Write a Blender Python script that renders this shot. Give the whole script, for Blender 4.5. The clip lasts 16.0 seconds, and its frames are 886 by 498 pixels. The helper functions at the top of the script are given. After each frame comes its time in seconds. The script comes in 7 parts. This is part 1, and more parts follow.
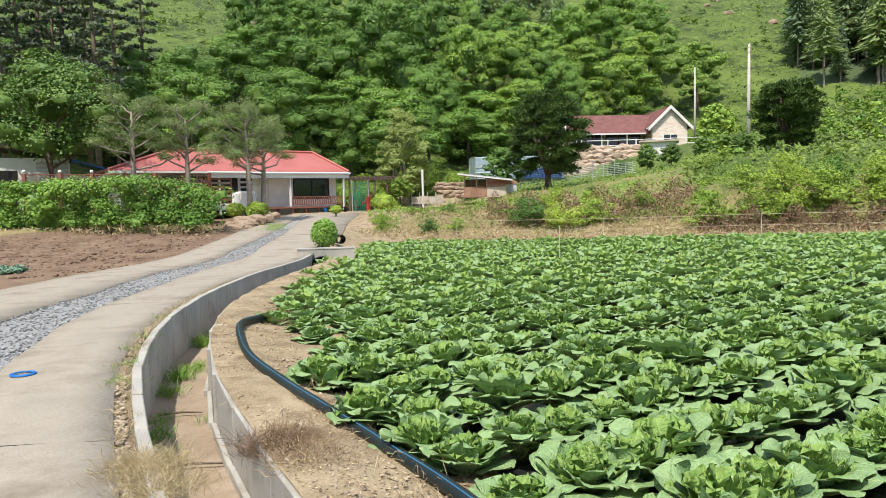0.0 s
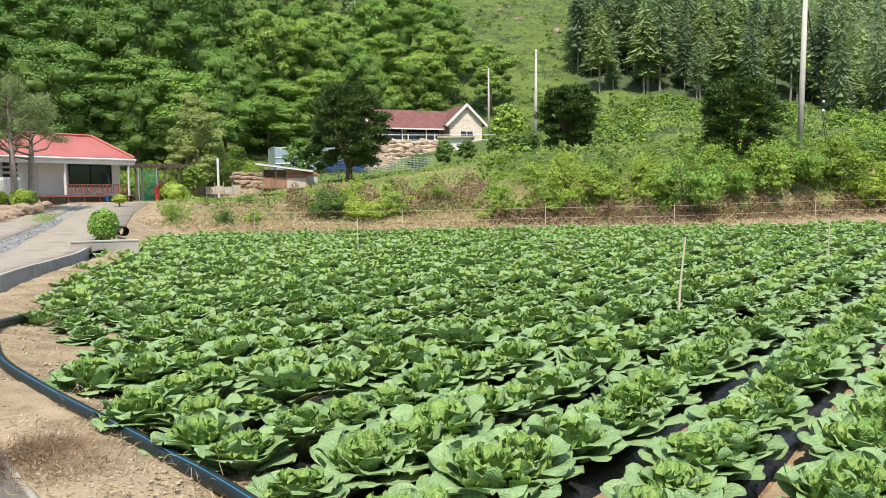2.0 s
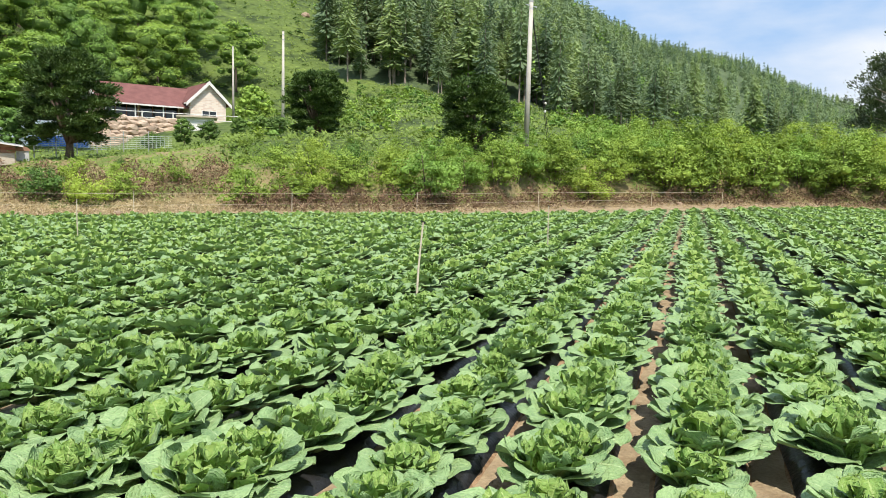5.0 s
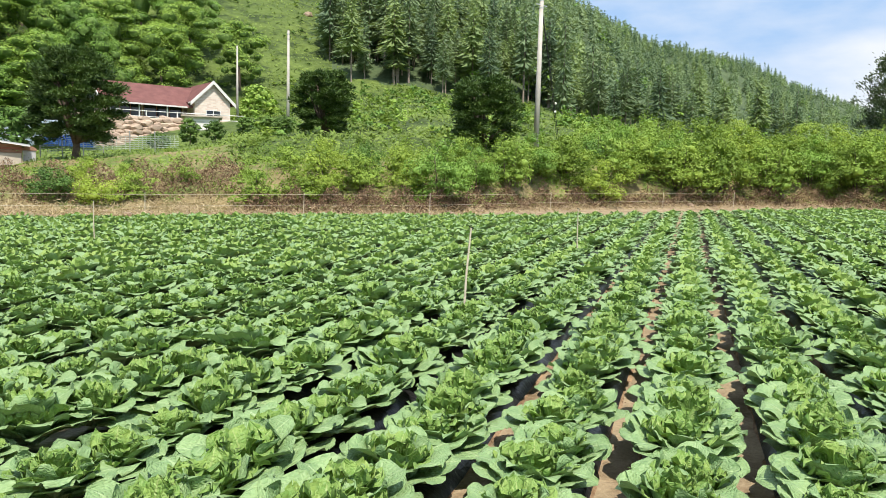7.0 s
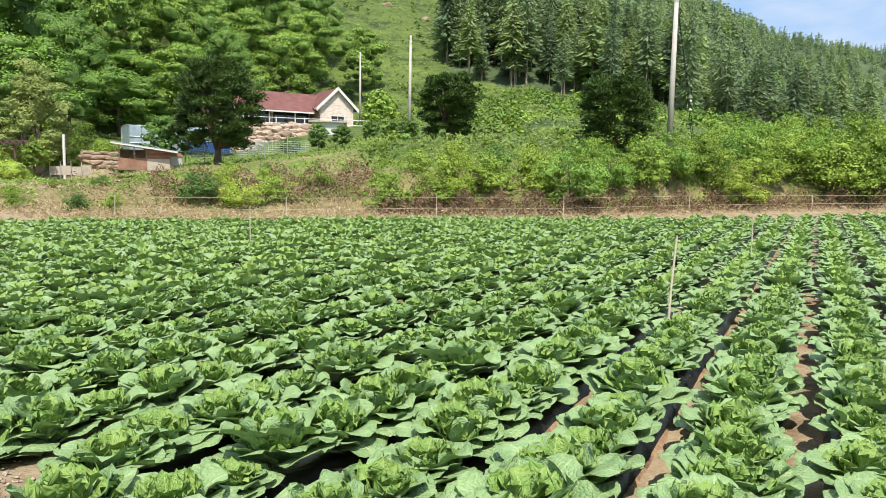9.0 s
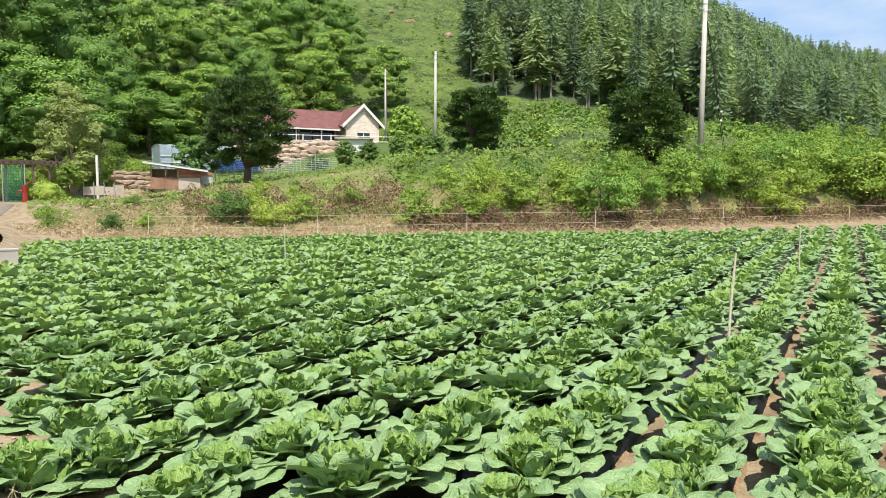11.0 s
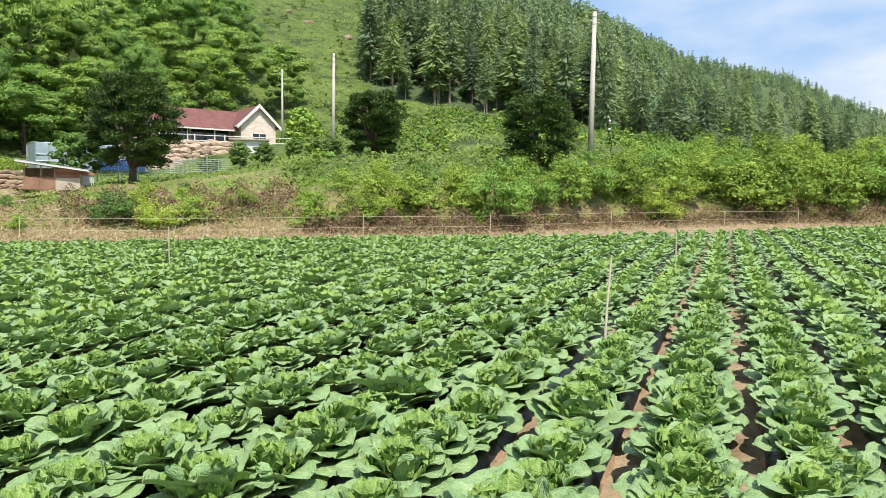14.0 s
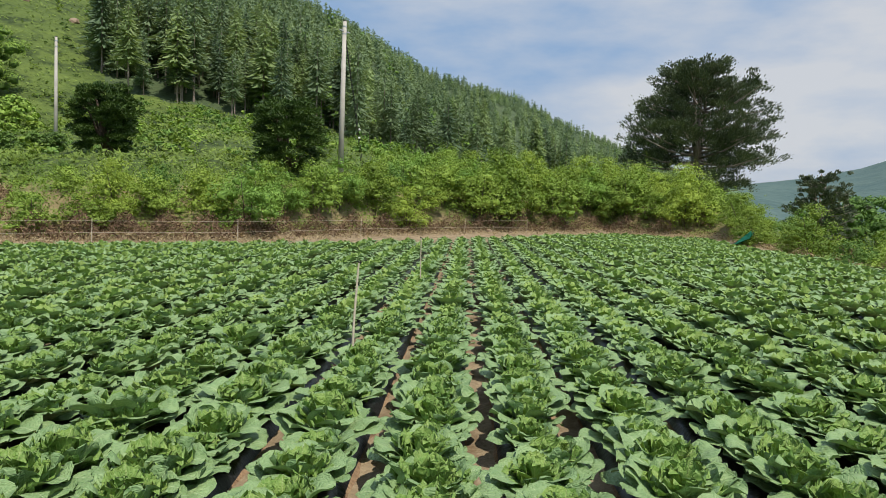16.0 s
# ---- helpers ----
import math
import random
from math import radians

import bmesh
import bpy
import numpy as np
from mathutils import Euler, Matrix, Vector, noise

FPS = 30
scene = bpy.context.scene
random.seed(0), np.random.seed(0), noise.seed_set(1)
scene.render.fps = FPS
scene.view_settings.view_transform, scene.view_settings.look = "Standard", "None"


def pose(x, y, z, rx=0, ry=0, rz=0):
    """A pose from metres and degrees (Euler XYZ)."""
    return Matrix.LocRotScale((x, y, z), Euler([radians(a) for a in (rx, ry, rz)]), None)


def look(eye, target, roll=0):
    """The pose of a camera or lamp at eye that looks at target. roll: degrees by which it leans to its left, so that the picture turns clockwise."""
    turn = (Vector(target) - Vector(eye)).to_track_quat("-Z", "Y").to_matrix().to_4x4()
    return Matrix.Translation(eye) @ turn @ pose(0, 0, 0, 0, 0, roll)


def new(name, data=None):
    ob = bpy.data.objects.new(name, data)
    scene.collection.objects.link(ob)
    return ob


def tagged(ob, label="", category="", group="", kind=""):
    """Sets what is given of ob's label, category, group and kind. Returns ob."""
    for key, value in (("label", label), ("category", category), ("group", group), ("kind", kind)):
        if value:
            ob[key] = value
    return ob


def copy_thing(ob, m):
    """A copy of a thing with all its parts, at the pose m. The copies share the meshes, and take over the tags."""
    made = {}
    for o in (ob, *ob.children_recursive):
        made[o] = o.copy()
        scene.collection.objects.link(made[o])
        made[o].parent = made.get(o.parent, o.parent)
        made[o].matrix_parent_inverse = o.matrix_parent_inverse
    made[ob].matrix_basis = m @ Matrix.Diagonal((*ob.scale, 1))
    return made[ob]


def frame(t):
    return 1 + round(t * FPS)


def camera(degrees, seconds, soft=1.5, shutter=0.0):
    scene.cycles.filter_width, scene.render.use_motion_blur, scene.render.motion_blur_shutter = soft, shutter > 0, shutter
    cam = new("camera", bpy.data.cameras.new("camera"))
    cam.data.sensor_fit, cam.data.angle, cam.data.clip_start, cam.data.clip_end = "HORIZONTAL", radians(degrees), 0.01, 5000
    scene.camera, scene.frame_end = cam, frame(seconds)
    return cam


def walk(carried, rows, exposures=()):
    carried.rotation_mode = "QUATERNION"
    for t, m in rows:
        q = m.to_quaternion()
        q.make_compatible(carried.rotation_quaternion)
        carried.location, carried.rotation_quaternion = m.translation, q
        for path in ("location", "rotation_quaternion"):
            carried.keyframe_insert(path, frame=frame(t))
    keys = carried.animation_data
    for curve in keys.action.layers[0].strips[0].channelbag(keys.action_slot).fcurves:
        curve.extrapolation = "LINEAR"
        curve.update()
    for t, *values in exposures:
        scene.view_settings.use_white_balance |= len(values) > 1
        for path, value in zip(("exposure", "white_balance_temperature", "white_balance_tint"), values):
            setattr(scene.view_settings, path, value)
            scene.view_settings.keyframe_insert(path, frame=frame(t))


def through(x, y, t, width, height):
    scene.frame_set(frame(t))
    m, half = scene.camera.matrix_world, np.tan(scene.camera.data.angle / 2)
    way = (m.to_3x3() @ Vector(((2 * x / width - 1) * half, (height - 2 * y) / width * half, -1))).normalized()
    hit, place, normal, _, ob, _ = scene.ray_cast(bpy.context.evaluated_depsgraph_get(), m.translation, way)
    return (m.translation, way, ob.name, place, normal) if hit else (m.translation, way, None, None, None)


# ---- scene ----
cam = camera(63.28, 16.0, soft=0.6)
WALK = [
    (0, -0.011, 0.022, 1.490, -7.49, -3.68, 1.36),
    (0.5, 0.010, 0.031, 1.486, -10.64, -3.83, 1.26),
    (1, 0.045, 0.013, 1.486, -14.52, -4.05, 1.04),
    (1.5, 0.093, -0.000, 1.486, -18.74, -4.32, 0.84),
    (2, 0.134, -0.016, 1.480, -23.01, -4.55, 0.51),
    (2.5, 0.188, -0.032, 1.475, -27.21, -4.79, 0.23),
    (3, 0.239, -0.040, 1.470, -31.33, -5.02, -0.07),
    (3.5, 0.291, -0.044, 1.461, -35.13, -5.20, -0.28),
    (4, 0.333, -0.066, 1.459, -38.28, -5.36, -0.53),
    (4.2, 0.338, -0.050, 1.448, -39.33, -5.39, -0.74),
    (4.55, 0.344, -0.023, 1.444, -41.15, -5.45, -0.94),
    (4.9, 0.327, 0.052, 1.442, -42.45, -5.47, -1.09),
    (5.25, 0.295, 0.159, 1.442, -43.28, -5.46, -1.19),
    (5.6, 0.256, 0.284, 1.444, -43.70, -5.43, -1.25),
    (5.95, 0.216, 0.410, 1.449, -43.76, -5.42, -1.27),
    (6.3, 0.182, 0.523, 1.456, -43.53, -5.42, -1.27),
    (6.5, 0.169, 0.585, 1.467, -43.45, -5.47, -1.19),
    (7, 0.113, 0.776, 1.478, -42.78, -5.48, -1.23),
    (7.5, -0.054, 1.012, 1.473, -41.45, -5.42, -1.18),
    (8, -0.222, 1.282, 1.484, -39.29, -5.42, -1.13),
    (8.5, -0.292, 1.604, 1.465, -36.57, -5.44, -1.01),
    (9, -0.324, 1.859, 1.475, -34.15, -5.46, -0.87),
    (9.2, -0.357, 1.936, 1.477, -33.43, -5.44, -0.82),
    (9.55, -0.384, 2.046, 1.484, -32.23, -5.36, -0.70),
    (9.9, -0.409, 2.117, 1.495, -31.67, -5.16, -0.54),
    (10.25, -0.432, 2.158, 1.507, -31.58, -4.89, -0.36),
    (10.6, -0.449, 2.176, 1.517, -31.82, -4.61, -0.22),
    (10.95, -0.458, 2.181, 1.522, -32.23, -4.37, -0.12),
    (11.3, -0.457, 2.181, 1.520, -32.64, -4.24, -0.11),
    (11.5, -0.454, 2.182, 1.516, -32.84, -4.19, -0.14),
    (12, -0.438, 2.182, 1.503, -33.37, -4.12, -0.19),
    (12.5, -0.421, 2.181, 1.503, -34.10, -4.11, -0.25),
    (13, -0.385, 2.176, 1.501, -35.30, -4.08, -0.35),
    (13.5, -0.335, 2.148, 1.506, -37.32, -4.06, -0.47),
    (14, -0.285, 2.106, 1.508, -40.17, -3.98, -0.60),
    (14.5, -0.235, 2.066, 1.504, -43.83, -3.85, -0.78),
    (15, -0.202, 2.038, 1.512, -48.18, -3.78, -1.02),
    (15.5, -0.205, 2.075, 1.522, -53.56, -3.52, -1.36),
    (16, -0.211, 2.108, 1.527, -59.74, -3.10, -1.67),
]
walk(cam, [(t, pose(x, y, z, 90 + pitch, roll, yaw)) for t, x, y, z, yaw, pitch, roll in WALK],
     ((0.0, 0.14), (9.0, 0.22), (13.5, 0.22), (14.5, 0.17), (15.0, 0.02), (15.5, -0.19), (16.0, -0.39)))

# ---- light ----
SUN_AZ, SUN_EL = 207.0, 60.0
world = bpy.data.worlds.new("sky")
scene.world = world
world.use_nodes = True
wn, wl = world.node_tree.nodes, world.node_tree.links
wn.clear()
sky = wn.new("ShaderNodeTexSky")
sky.sky_type = "NISHITA"
sky.sun_disc = False
sky.sun_elevation = radians(SUN_EL)
sky.sun_rotation = radians(SUN_AZ)
sky.air_density, sky.dust_density, sky.ozone_density = 1.0, 2.2, 1.0
coord = wn.new("ShaderNodeTexCoord")
squash = wn.new("ShaderNodeMapping")
squash.inputs["Scale"].default_value = (1.0, 1.0, 3.0)
squash.inputs["Location"].default_value = (0.35, 0.1, 0.0)
puff = wn.new("ShaderNodeTexNoise")
puff.inputs["Scale"].default_value, puff.inputs["Detail"].default_value, puff.inputs["Roughness"].default_value = 2.6, 7.0, 0.52
ramp = wn.new("ShaderNodeValToRGB")
ramp.color_ramp.elements[0].position, ramp.color_ramp.elements[1].position = 0.42, 0.64
cloud = wn.new("ShaderNodeMix")
cloud.data_type = "RGBA"
veil = wn.new("ShaderNodeMix")
veil.data_type = "RGBA"
veil.inputs["A"].default_value, veil.inputs["B"].default_value = (5.2, 7.8, 11.8, 1), (12.0, 12.3, 12.9, 1)
cloud.inputs["Factor"].default_value = 0.8
soft_cloud = wn.new("ShaderNodeMath")
soft_cloud.operation, soft_cloud.inputs[1].default_value = "MULTIPLY", 0.95
back = wn.new("ShaderNodeBackground")
back.inputs["Strength"].default_value = 0.08
world_out = wn.new("ShaderNodeOutputWorld")
wl.new(coord.outputs["Generated"], squash.inputs["Vector"])
wl.new(squash.outputs[0], puff.inputs["Vector"])
wl.new(puff.outputs["Fac"], ramp.inputs["Fac"])
wl.new(ramp.outputs["Color"], soft_cloud.inputs[0])
wl.new(soft_cloud.outputs[0], veil.inputs["Factor"])
wl.new(veil.outputs["Result"], cloud.inputs["B"])
wl.new(sky.outputs[0], cloud.inputs["A"])
wl.new(cloud.outputs["Result"], back.inputs["Color"])
wl.new(back.outputs[0], world_out.inputs[0])
sun = new("sun", bpy.data.lights.new("sun", "SUN"))
sun.data.energy, sun.data.angle, sun.data.color = 5.0, radians(0.5), (1.0, 0.925, 0.81)
sun.matrix_world = look((60 * math.sin(radians(SUN_AZ)), 60 * math.cos(radians(SUN_AZ)), 60 * math.tan(radians(SUN_EL))), (0, 0, 0))


# ---- materials ----
def material(name, dark, light, scale=3.0, rough=0.8, bump=0.3, fine=40.0, metal=0.0, through=0.0, vary=0.0, spec=0.35, dist=0.02, stain=None, coat=0.0, tone=0.0):
    """A surface between two colours: patches at one scale, grain at a finer one, relief, and a chance shift from piece to piece."""
    m = bpy.data.materials.new(name)
    m.use_nodes = True
    n, l = m.node_tree.nodes, m.node_tree.links
    n.clear()
    out = n.new("ShaderNodeOutputMaterial")
    bsdf = n.new("ShaderNodeBsdfPrincipled")
    geo = n.new("ShaderNodeNewGeometry")
    where = geo.outputs["Position"]
    big, small = n.new("ShaderNodeTexNoise"), n.new("ShaderNodeTexNoise")
    big.inputs["Scale"].default_value, big.inputs["Detail"].default_value = scale, 5.0
    small.inputs["Scale"].default_value, small.inputs["Detail"].default_value = fine, 3.0
    l.new(where, big.inputs["Vector"]), l.new(where, small.inputs["Vector"])
    add = n.new("ShaderNodeMath")
    add.operation = "MULTIPLY_ADD"
    add.inputs[1].default_value, add.inputs[2].default_value = 0.5, 0.0
    l.new(small.outputs["Fac"], add.inputs[0])
    half = n.new("ShaderNodeMath")
    half.operation = "MULTIPLY_ADD"
    half.inputs[1].default_value = 0.9
    l.new(big.outputs["Fac"], half.inputs[0]), l.new(add.outputs[0], half.inputs[2])
    total = half.outputs[0]
    spread = n.new("ShaderNodeMapRange")
    spread.inputs["From Min"].default_value, spread.inputs["From Max"].default_value = 0.42, 0.98
    if vary:
        info = n.new("ShaderNodeObjectInfo")
        each = n.new("ShaderNodeMath")
        each.operation, each.inputs[1].default_value = "MULTIPLY_ADD", tone / vary
        l.new(info.outputs["Random"], each.inputs[0]), l.new(geo.outputs["Random Per Island"], each.inputs[2])
        wrap = each
        shift = n.new("ShaderNodeMath")
        shift.operation = "MULTIPLY_ADD"
        shift.inputs[1].default_value = vary
        l.new(wrap.outputs[0], shift.inputs[0]), l.new(total, shift.inputs[2])
        centre = n.new("ShaderNodeMath")
        centre.operation = "SUBTRACT"
        centre.inputs[1].default_value = (vary + tone) / 2
        l.new(shift.outputs[0], centre.inputs[0])
        total = centre.outputs[0]
    l.new(total, spread.inputs["Value"])
    mix = n.new("ShaderNodeMix")
    mix.data_type = "RGBA"
    mix.inputs["A"].default_value, mix.inputs["B"].default_value = (*dark, 1), (*light, 1)
    l.new(spread.outputs[0], mix.inputs["Factor"])
    colour = mix.outputs["Result"]
    if stain:
        (tone, size, low, high) = stain
        blot = n.new("ShaderNodeTexNoise")
        blot.inputs["Scale"].default_value, blot.inputs["Detail"].default_value, blot.inputs["Roughness"].default_value = size, 6.0, 0.65
        l.new(where, blot.inputs["Vector"])
        cut = n.new("ShaderNodeMapRange")
        cut.inputs["From Min"].default_value, cut.inputs["From Max"].default_value = low, high
        l.new(blot.outputs["Fac"], cut.inputs["Value"])
        over = n.new("ShaderNodeMix")
        over.data_type = "RGBA"
        over.inputs["B"].default_value = (*tone, 1)
        l.new(cut.outputs[0], over.inputs["Factor"]), l.new(colour, over.inputs["A"])
        colour = over.outputs["Result"]
    l.new(colour, bsdf.inputs["Base Color"])
    bsdf.inputs["Roughness"].default_value, bsdf.inputs["Metallic"].default_value = rough, metal
    bsdf.inputs["Specular IOR Level"].default_value = spec
    bsdf.inputs["Coat Weight"].default_value = coat
    if bump:
        b = n.new("ShaderNodeBump")
        b.inputs["Strength"].default_value, b.inputs["Distance"].default_value = bump, dist
        l.new(half.outputs[0], b.inputs["Height"]), l.new(b.outputs[0], bsdf.inputs["Normal"])
    surface = bsdf.outputs[0]
    if through:
        glow = n.new("ShaderNodeBsdfTranslucent")
        warm = n.new("ShaderNodeMix")
        warm.data_type, warm.blend_type = "RGBA", "MULTIPLY"
        warm.inputs["Factor"].default_value = 1.0
        warm.inputs["B"].default_value = (1.25, 1.2, 0.55, 1)
        l.new(colour, warm.inputs["A"]), l.new(warm.outputs["Result"], glow.inputs["Color"])
        both = n.new("ShaderNodeMixShader")
        both.inputs[0].default_value = through
        l.new(surface, both.inputs[1]), l.new(glow.outputs[0], both.inputs[2])
        surface = both.outputs[0]
    l.new(surface, out.inputs[0])
    return m


def leaf_material(name, dark, light, rib, edge_rough=0.45, through=0.22, net=9.0):
    """A broad cabbage leaf: pale midrib and side veins from its own width and length, blistered relief."""
    m = material(name, dark, light, scale=9.0, rough=edge_rough, bump=0.0, fine=60.0, through=through, vary=0.28, spec=0.32)
    n, l = m.node_tree.nodes, m.node_tree.links
    bsdf = [x for x in n if x.type == "BSDF_PRINCIPLED"][0]
    base = bsdf.inputs["Base Color"].links[0].from_socket
    uv = n.new("ShaderNodeUVMap")
    uv.uv_map = "leaf"
    sep = n.new("ShaderNodeSeparateXYZ")
    l.new(uv.outputs[0], sep.inputs[0])

    def calc(op, a, b=None, c=None):
        x = n.new("ShaderNodeMath")
        x.operation = op
        for i, v in enumerate((a, b, c)):
            if v is None:
                continue
            if isinstance(v, (int, float)):
                x.inputs[i].default_value = v
            else:
                l.new(v, x.inputs[i])
        return x.outputs[0]

    side = calc("ABSOLUTE", calc("MULTIPLY_ADD", sep.outputs[0], 2.0, -1.0))
    along = sep.outputs[1]
    width = calc("MULTIPLY_ADD", along, -0.11, 0.13)
    midrib = calc("LESS_THAN", side, width)
    vein = calc("FRACT", calc("MULTIPLY", calc("SUBTRACT", along, calc("MULTIPLY", side, 0.45)), 6.0))
    thin = calc("MULTIPLY", calc("LESS_THAN", vein, 0.14), calc("MULTIPLY_ADD", side, -0.18, 0.26))
    info = n.new("ShaderNodeObjectInfo")
    cell = n.new("ShaderNodeCombineXYZ")
    for i, v in enumerate((calc("MULTIPLY", sep.outputs[0], net), calc("MULTIPLY", along, net * 1.15), calc("MULTIPLY", info.outputs["Random"], 30.0))):
        l.new(v, cell.inputs[i])
    mesh = n.new("ShaderNodeTexVoronoi")
    mesh.feature = "DISTANCE_TO_EDGE"
    mesh.inputs["Scale"].default_value = 1.0
    l.new(cell.outputs[0], mesh.inputs["Vector"])
    puff = n.new("ShaderNodeMapRange")
    puff.interpolation_type = "SMOOTHSTEP"
    puff.inputs["From Min"].default_value, puff.inputs["From Max"].default_value = 0.0, 0.30
    l.new(mesh.outputs["Distance"], puff.inputs["Value"])
    vein_net = calc("MULTIPLY", calc("SUBTRACT", 1.0, puff.outputs[0]), 0.15)
    both = calc("MINIMUM", calc("ADD", calc("MULTIPLY", midrib, 0.45), calc("MAXIMUM", thin, vein_net)), 0.85)
    over = n.new("ShaderNodeMix")
    over.data_type = "RGBA"
    over.inputs["B"].default_value = (*rib, 1)
    l.new(both, over.inputs["Factor"]), l.new(base, over.inputs["A"])
    l.new(over.outputs["Result"], bsdf.inputs["Base Color"])
    warm = [x for x in n if x.type == "MIX" and x.blend_type == "MULTIPLY"][0]
    l.new(over.outputs["Result"], warm.inputs["A"])
    b = n.new("ShaderNodeBump")
    b.inputs["Strength"].default_value, b.inputs["Distance"].default_value = 0.5, 0.012
    l.new(puff.outputs[0], b.inputs["Height"]), l.new(b.outputs[0], bsdf.inputs["Normal"])
    return m


def glass(name, tint=(0.02, 0.025, 0.03)):
    return material(name, tint, tuple(c * 1.4 for c in tint), 1.0, 0.06, 0.0, spec=0.8)


CONCRETE = material("concrete", (0.235, 0.205, 0.165), (0.46, 0.405, 0.335), 0.9, 0.9, 0.4, 60, stain=((0.205, 0.17, 0.13), 0.9, 0.48, 0.7), dist=0.01)
CANAL = material("cast_concrete", (0.30, 0.285, 0.26), (0.46, 0.44, 0.40), 1.7, 0.88, 0.25, 70, vary=0.12, stain=((0.24, 0.20, 0.15), 1.6, 0.55, 0.75), dist=0.008)
SILT = material("silt", (0.245, 0.185, 0.13), (0.40, 0.315, 0.235), 1.4, 0.95, 0.4, 30, stain=((0.24, 0.17, 0.11), 1.1, 0.52, 0.7))
LITTER = material("soil_litter", (0.15, 0.105, 0.07), (0.36, 0.285, 0.20), 5.0, 0.95, 0.9, 60, stain=((0.12, 0.10, 0.06), 3.0, 0.5, 0.65), dist=0.03)
SOIL = material("dry_soil", (0.20, 0.15, 0.09), (0.45, 0.355, 0.23), 2.2, 0.95, 1.0, 36, stain=((0.20, 0.14, 0.08), 2.6, 0.5, 0.66), dist=0.03)
FURROW = material("furrow_soil", (0.19, 0.118, 0.066), (0.45, 0.31, 0.19), 5.0, 0.95, 1.0, 26, stain=((0.16, 0.10, 0.06), 6.0, 0.5, 0.62), dist=0.04)
DIRT = material("brown_dirt", (0.11, 0.068, 0.044), (0.27, 0.185, 0.125), 1.6, 0.95, 1.0, 9, stain=((0.12, 0.07, 0.045), 0.5, 0.52, 0.7), dist=0.06)
FILM = material("black_film", (0.010, 0.010, 0.011), (0.028, 0.028, 0.03), 14, 0.28, 0.5, 25, spec=0.6, dist=0.02)
GRAVEL = material("gravel", (0.15, 0.15, 0.15), (0.38, 0.38, 0.375), 7, 0.85, 0.3, 60, vary=0.9)
GRAVEL_BED = material("gravel_bed", (0.16, 0.16, 0.16), (0.42, 0.42, 0.42), 9, 0.95, 1.0, 55, dist=0.04)
STONE = material("field_stone", (0.22, 0.16, 0.115), (0.50, 0.39, 0.30), 1.2, 0.88, 0.7, 9, vary=0.4, dist=0.06, tone=0.3)
DARK_STONE = material("brown_flat_stone", (0.15, 0.105, 0.07), (0.36, 0.27, 0.195), 1.6, 0.9, 0.7, 9, vary=0.4, dist=0.05)
PALE_STONE = material("pale_stone", (0.30, 0.26, 0.21), (0.52, 0.46, 0.38), 1.5, 0.9, 0.6, 12, vary=0.5, dist=0.04)
GRASS_HILL = material("hill_grass", (0.049, 0.080, 0.020), (0.148, 0.208, 0.044), 0.10, 0.95, 1.0, 0.9, stain=((0.04, 0.065, 0.018), 0.30, 0.5, 0.62), dist=0.8)
WHITE = material("white_paint", (0.70, 0.69, 0.66), (0.82, 0.81, 0.79), 2, 0.55, 0.05, 30)
GREY_PAINT = material("grey_panel", (0.42, 0.43, 0.44), (0.55, 0.56, 0.57), 2, 0.6, 0.05, 30)
RED_ROOF = material("red_sheet_roof", (0.36, 0.10, 0.085), (0.48, 0.155, 0.135), 0.8, 0.5, 0.12, 9, spec=0.4)
MAROON_ROOF = material("maroon_shingle_roof", (0.13, 0.055, 0.05), (0.23, 0.10, 0.09), 1.4, 0.85, 0.5, 14)
MORTAR = material("mortar", (0.40, 0.37, 0.33), (0.55, 0.52, 0.47), 5, 0.95, 0.2, 40)
# near-black for dark parts, and for sheets that draw shade
DARK = material("dark_parts_and_painted_shade", (0.012, 0.012, 0.013), (0.03, 0.028, 0.027), 1.2, 0.7, 0.1, 12)
GLASS = glass("window_glass")
BROWN_WOOD = material("brown_stained_wood", (0.17, 0.06, 0.04), (0.32, 0.13, 0.09), 2.5, 0.7, 0.3, 30, vary=0.3)
PALE_WOOD = material("weathered_wood", (0.24, 0.18, 0.13), (0.45, 0.36, 0.28), 2.5, 0.85, 0.4, 30, vary=0.4)
RUST = material("rusty_sheet", (0.20, 0.10, 0.06), (0.40, 0.24, 0.17), 2.5, 0.75, 0.3, 14)
BLUE_SHEET = material("blue_sheet", (0.03, 0.10, 0.42), (0.08, 0.22, 0.62), 1.3, 0.5, 0.3, 6)
POLY = material("greenhouse_film", (0.34, 0.44, 0.58), (0.55, 0.66, 0.80), 0.9, 0.35, 0.25, 4, through=0.3)
NET = material("grey_net", (0.46, 0.52, 0.52), (0.66, 0.72, 0.70), 2.5, 0.7, 0.1, 30, through=0.2)
GREEN_NET = material("green_net", (0.02, 0.20, 0.14), (0.05, 0.36, 0.26), 2.5, 0.7, 0.1, 30, through=0.3)
PEBBLE = material("soil_pebbles", (0.27, 0.21, 0.15), (0.50, 0.41, 0.31), 3, 0.9, 0.4, 30, vary=0.6)
BANK = material("weedy_bank", (0.15, 0.12, 0.055), (0.36, 0.29, 0.15), 0.8, 0.95, 0.8, 8, stain=((0.13, 0.18, 0.045), 0.5, 0.48, 0.62), dist=0.06)
FOREST_FLOOR = material("forest_floor", (0.05, 0.08, 0.035), (0.10, 0.14, 0.06), 0.2, 0.95, 0.8, 2.0, dist=0.4)
STEEL = material("galvanised_steel", (0.50, 0.51, 0.52), (0.68, 0.69, 0.70), 6, 0.45, 0.05, 40, metal=0.7)
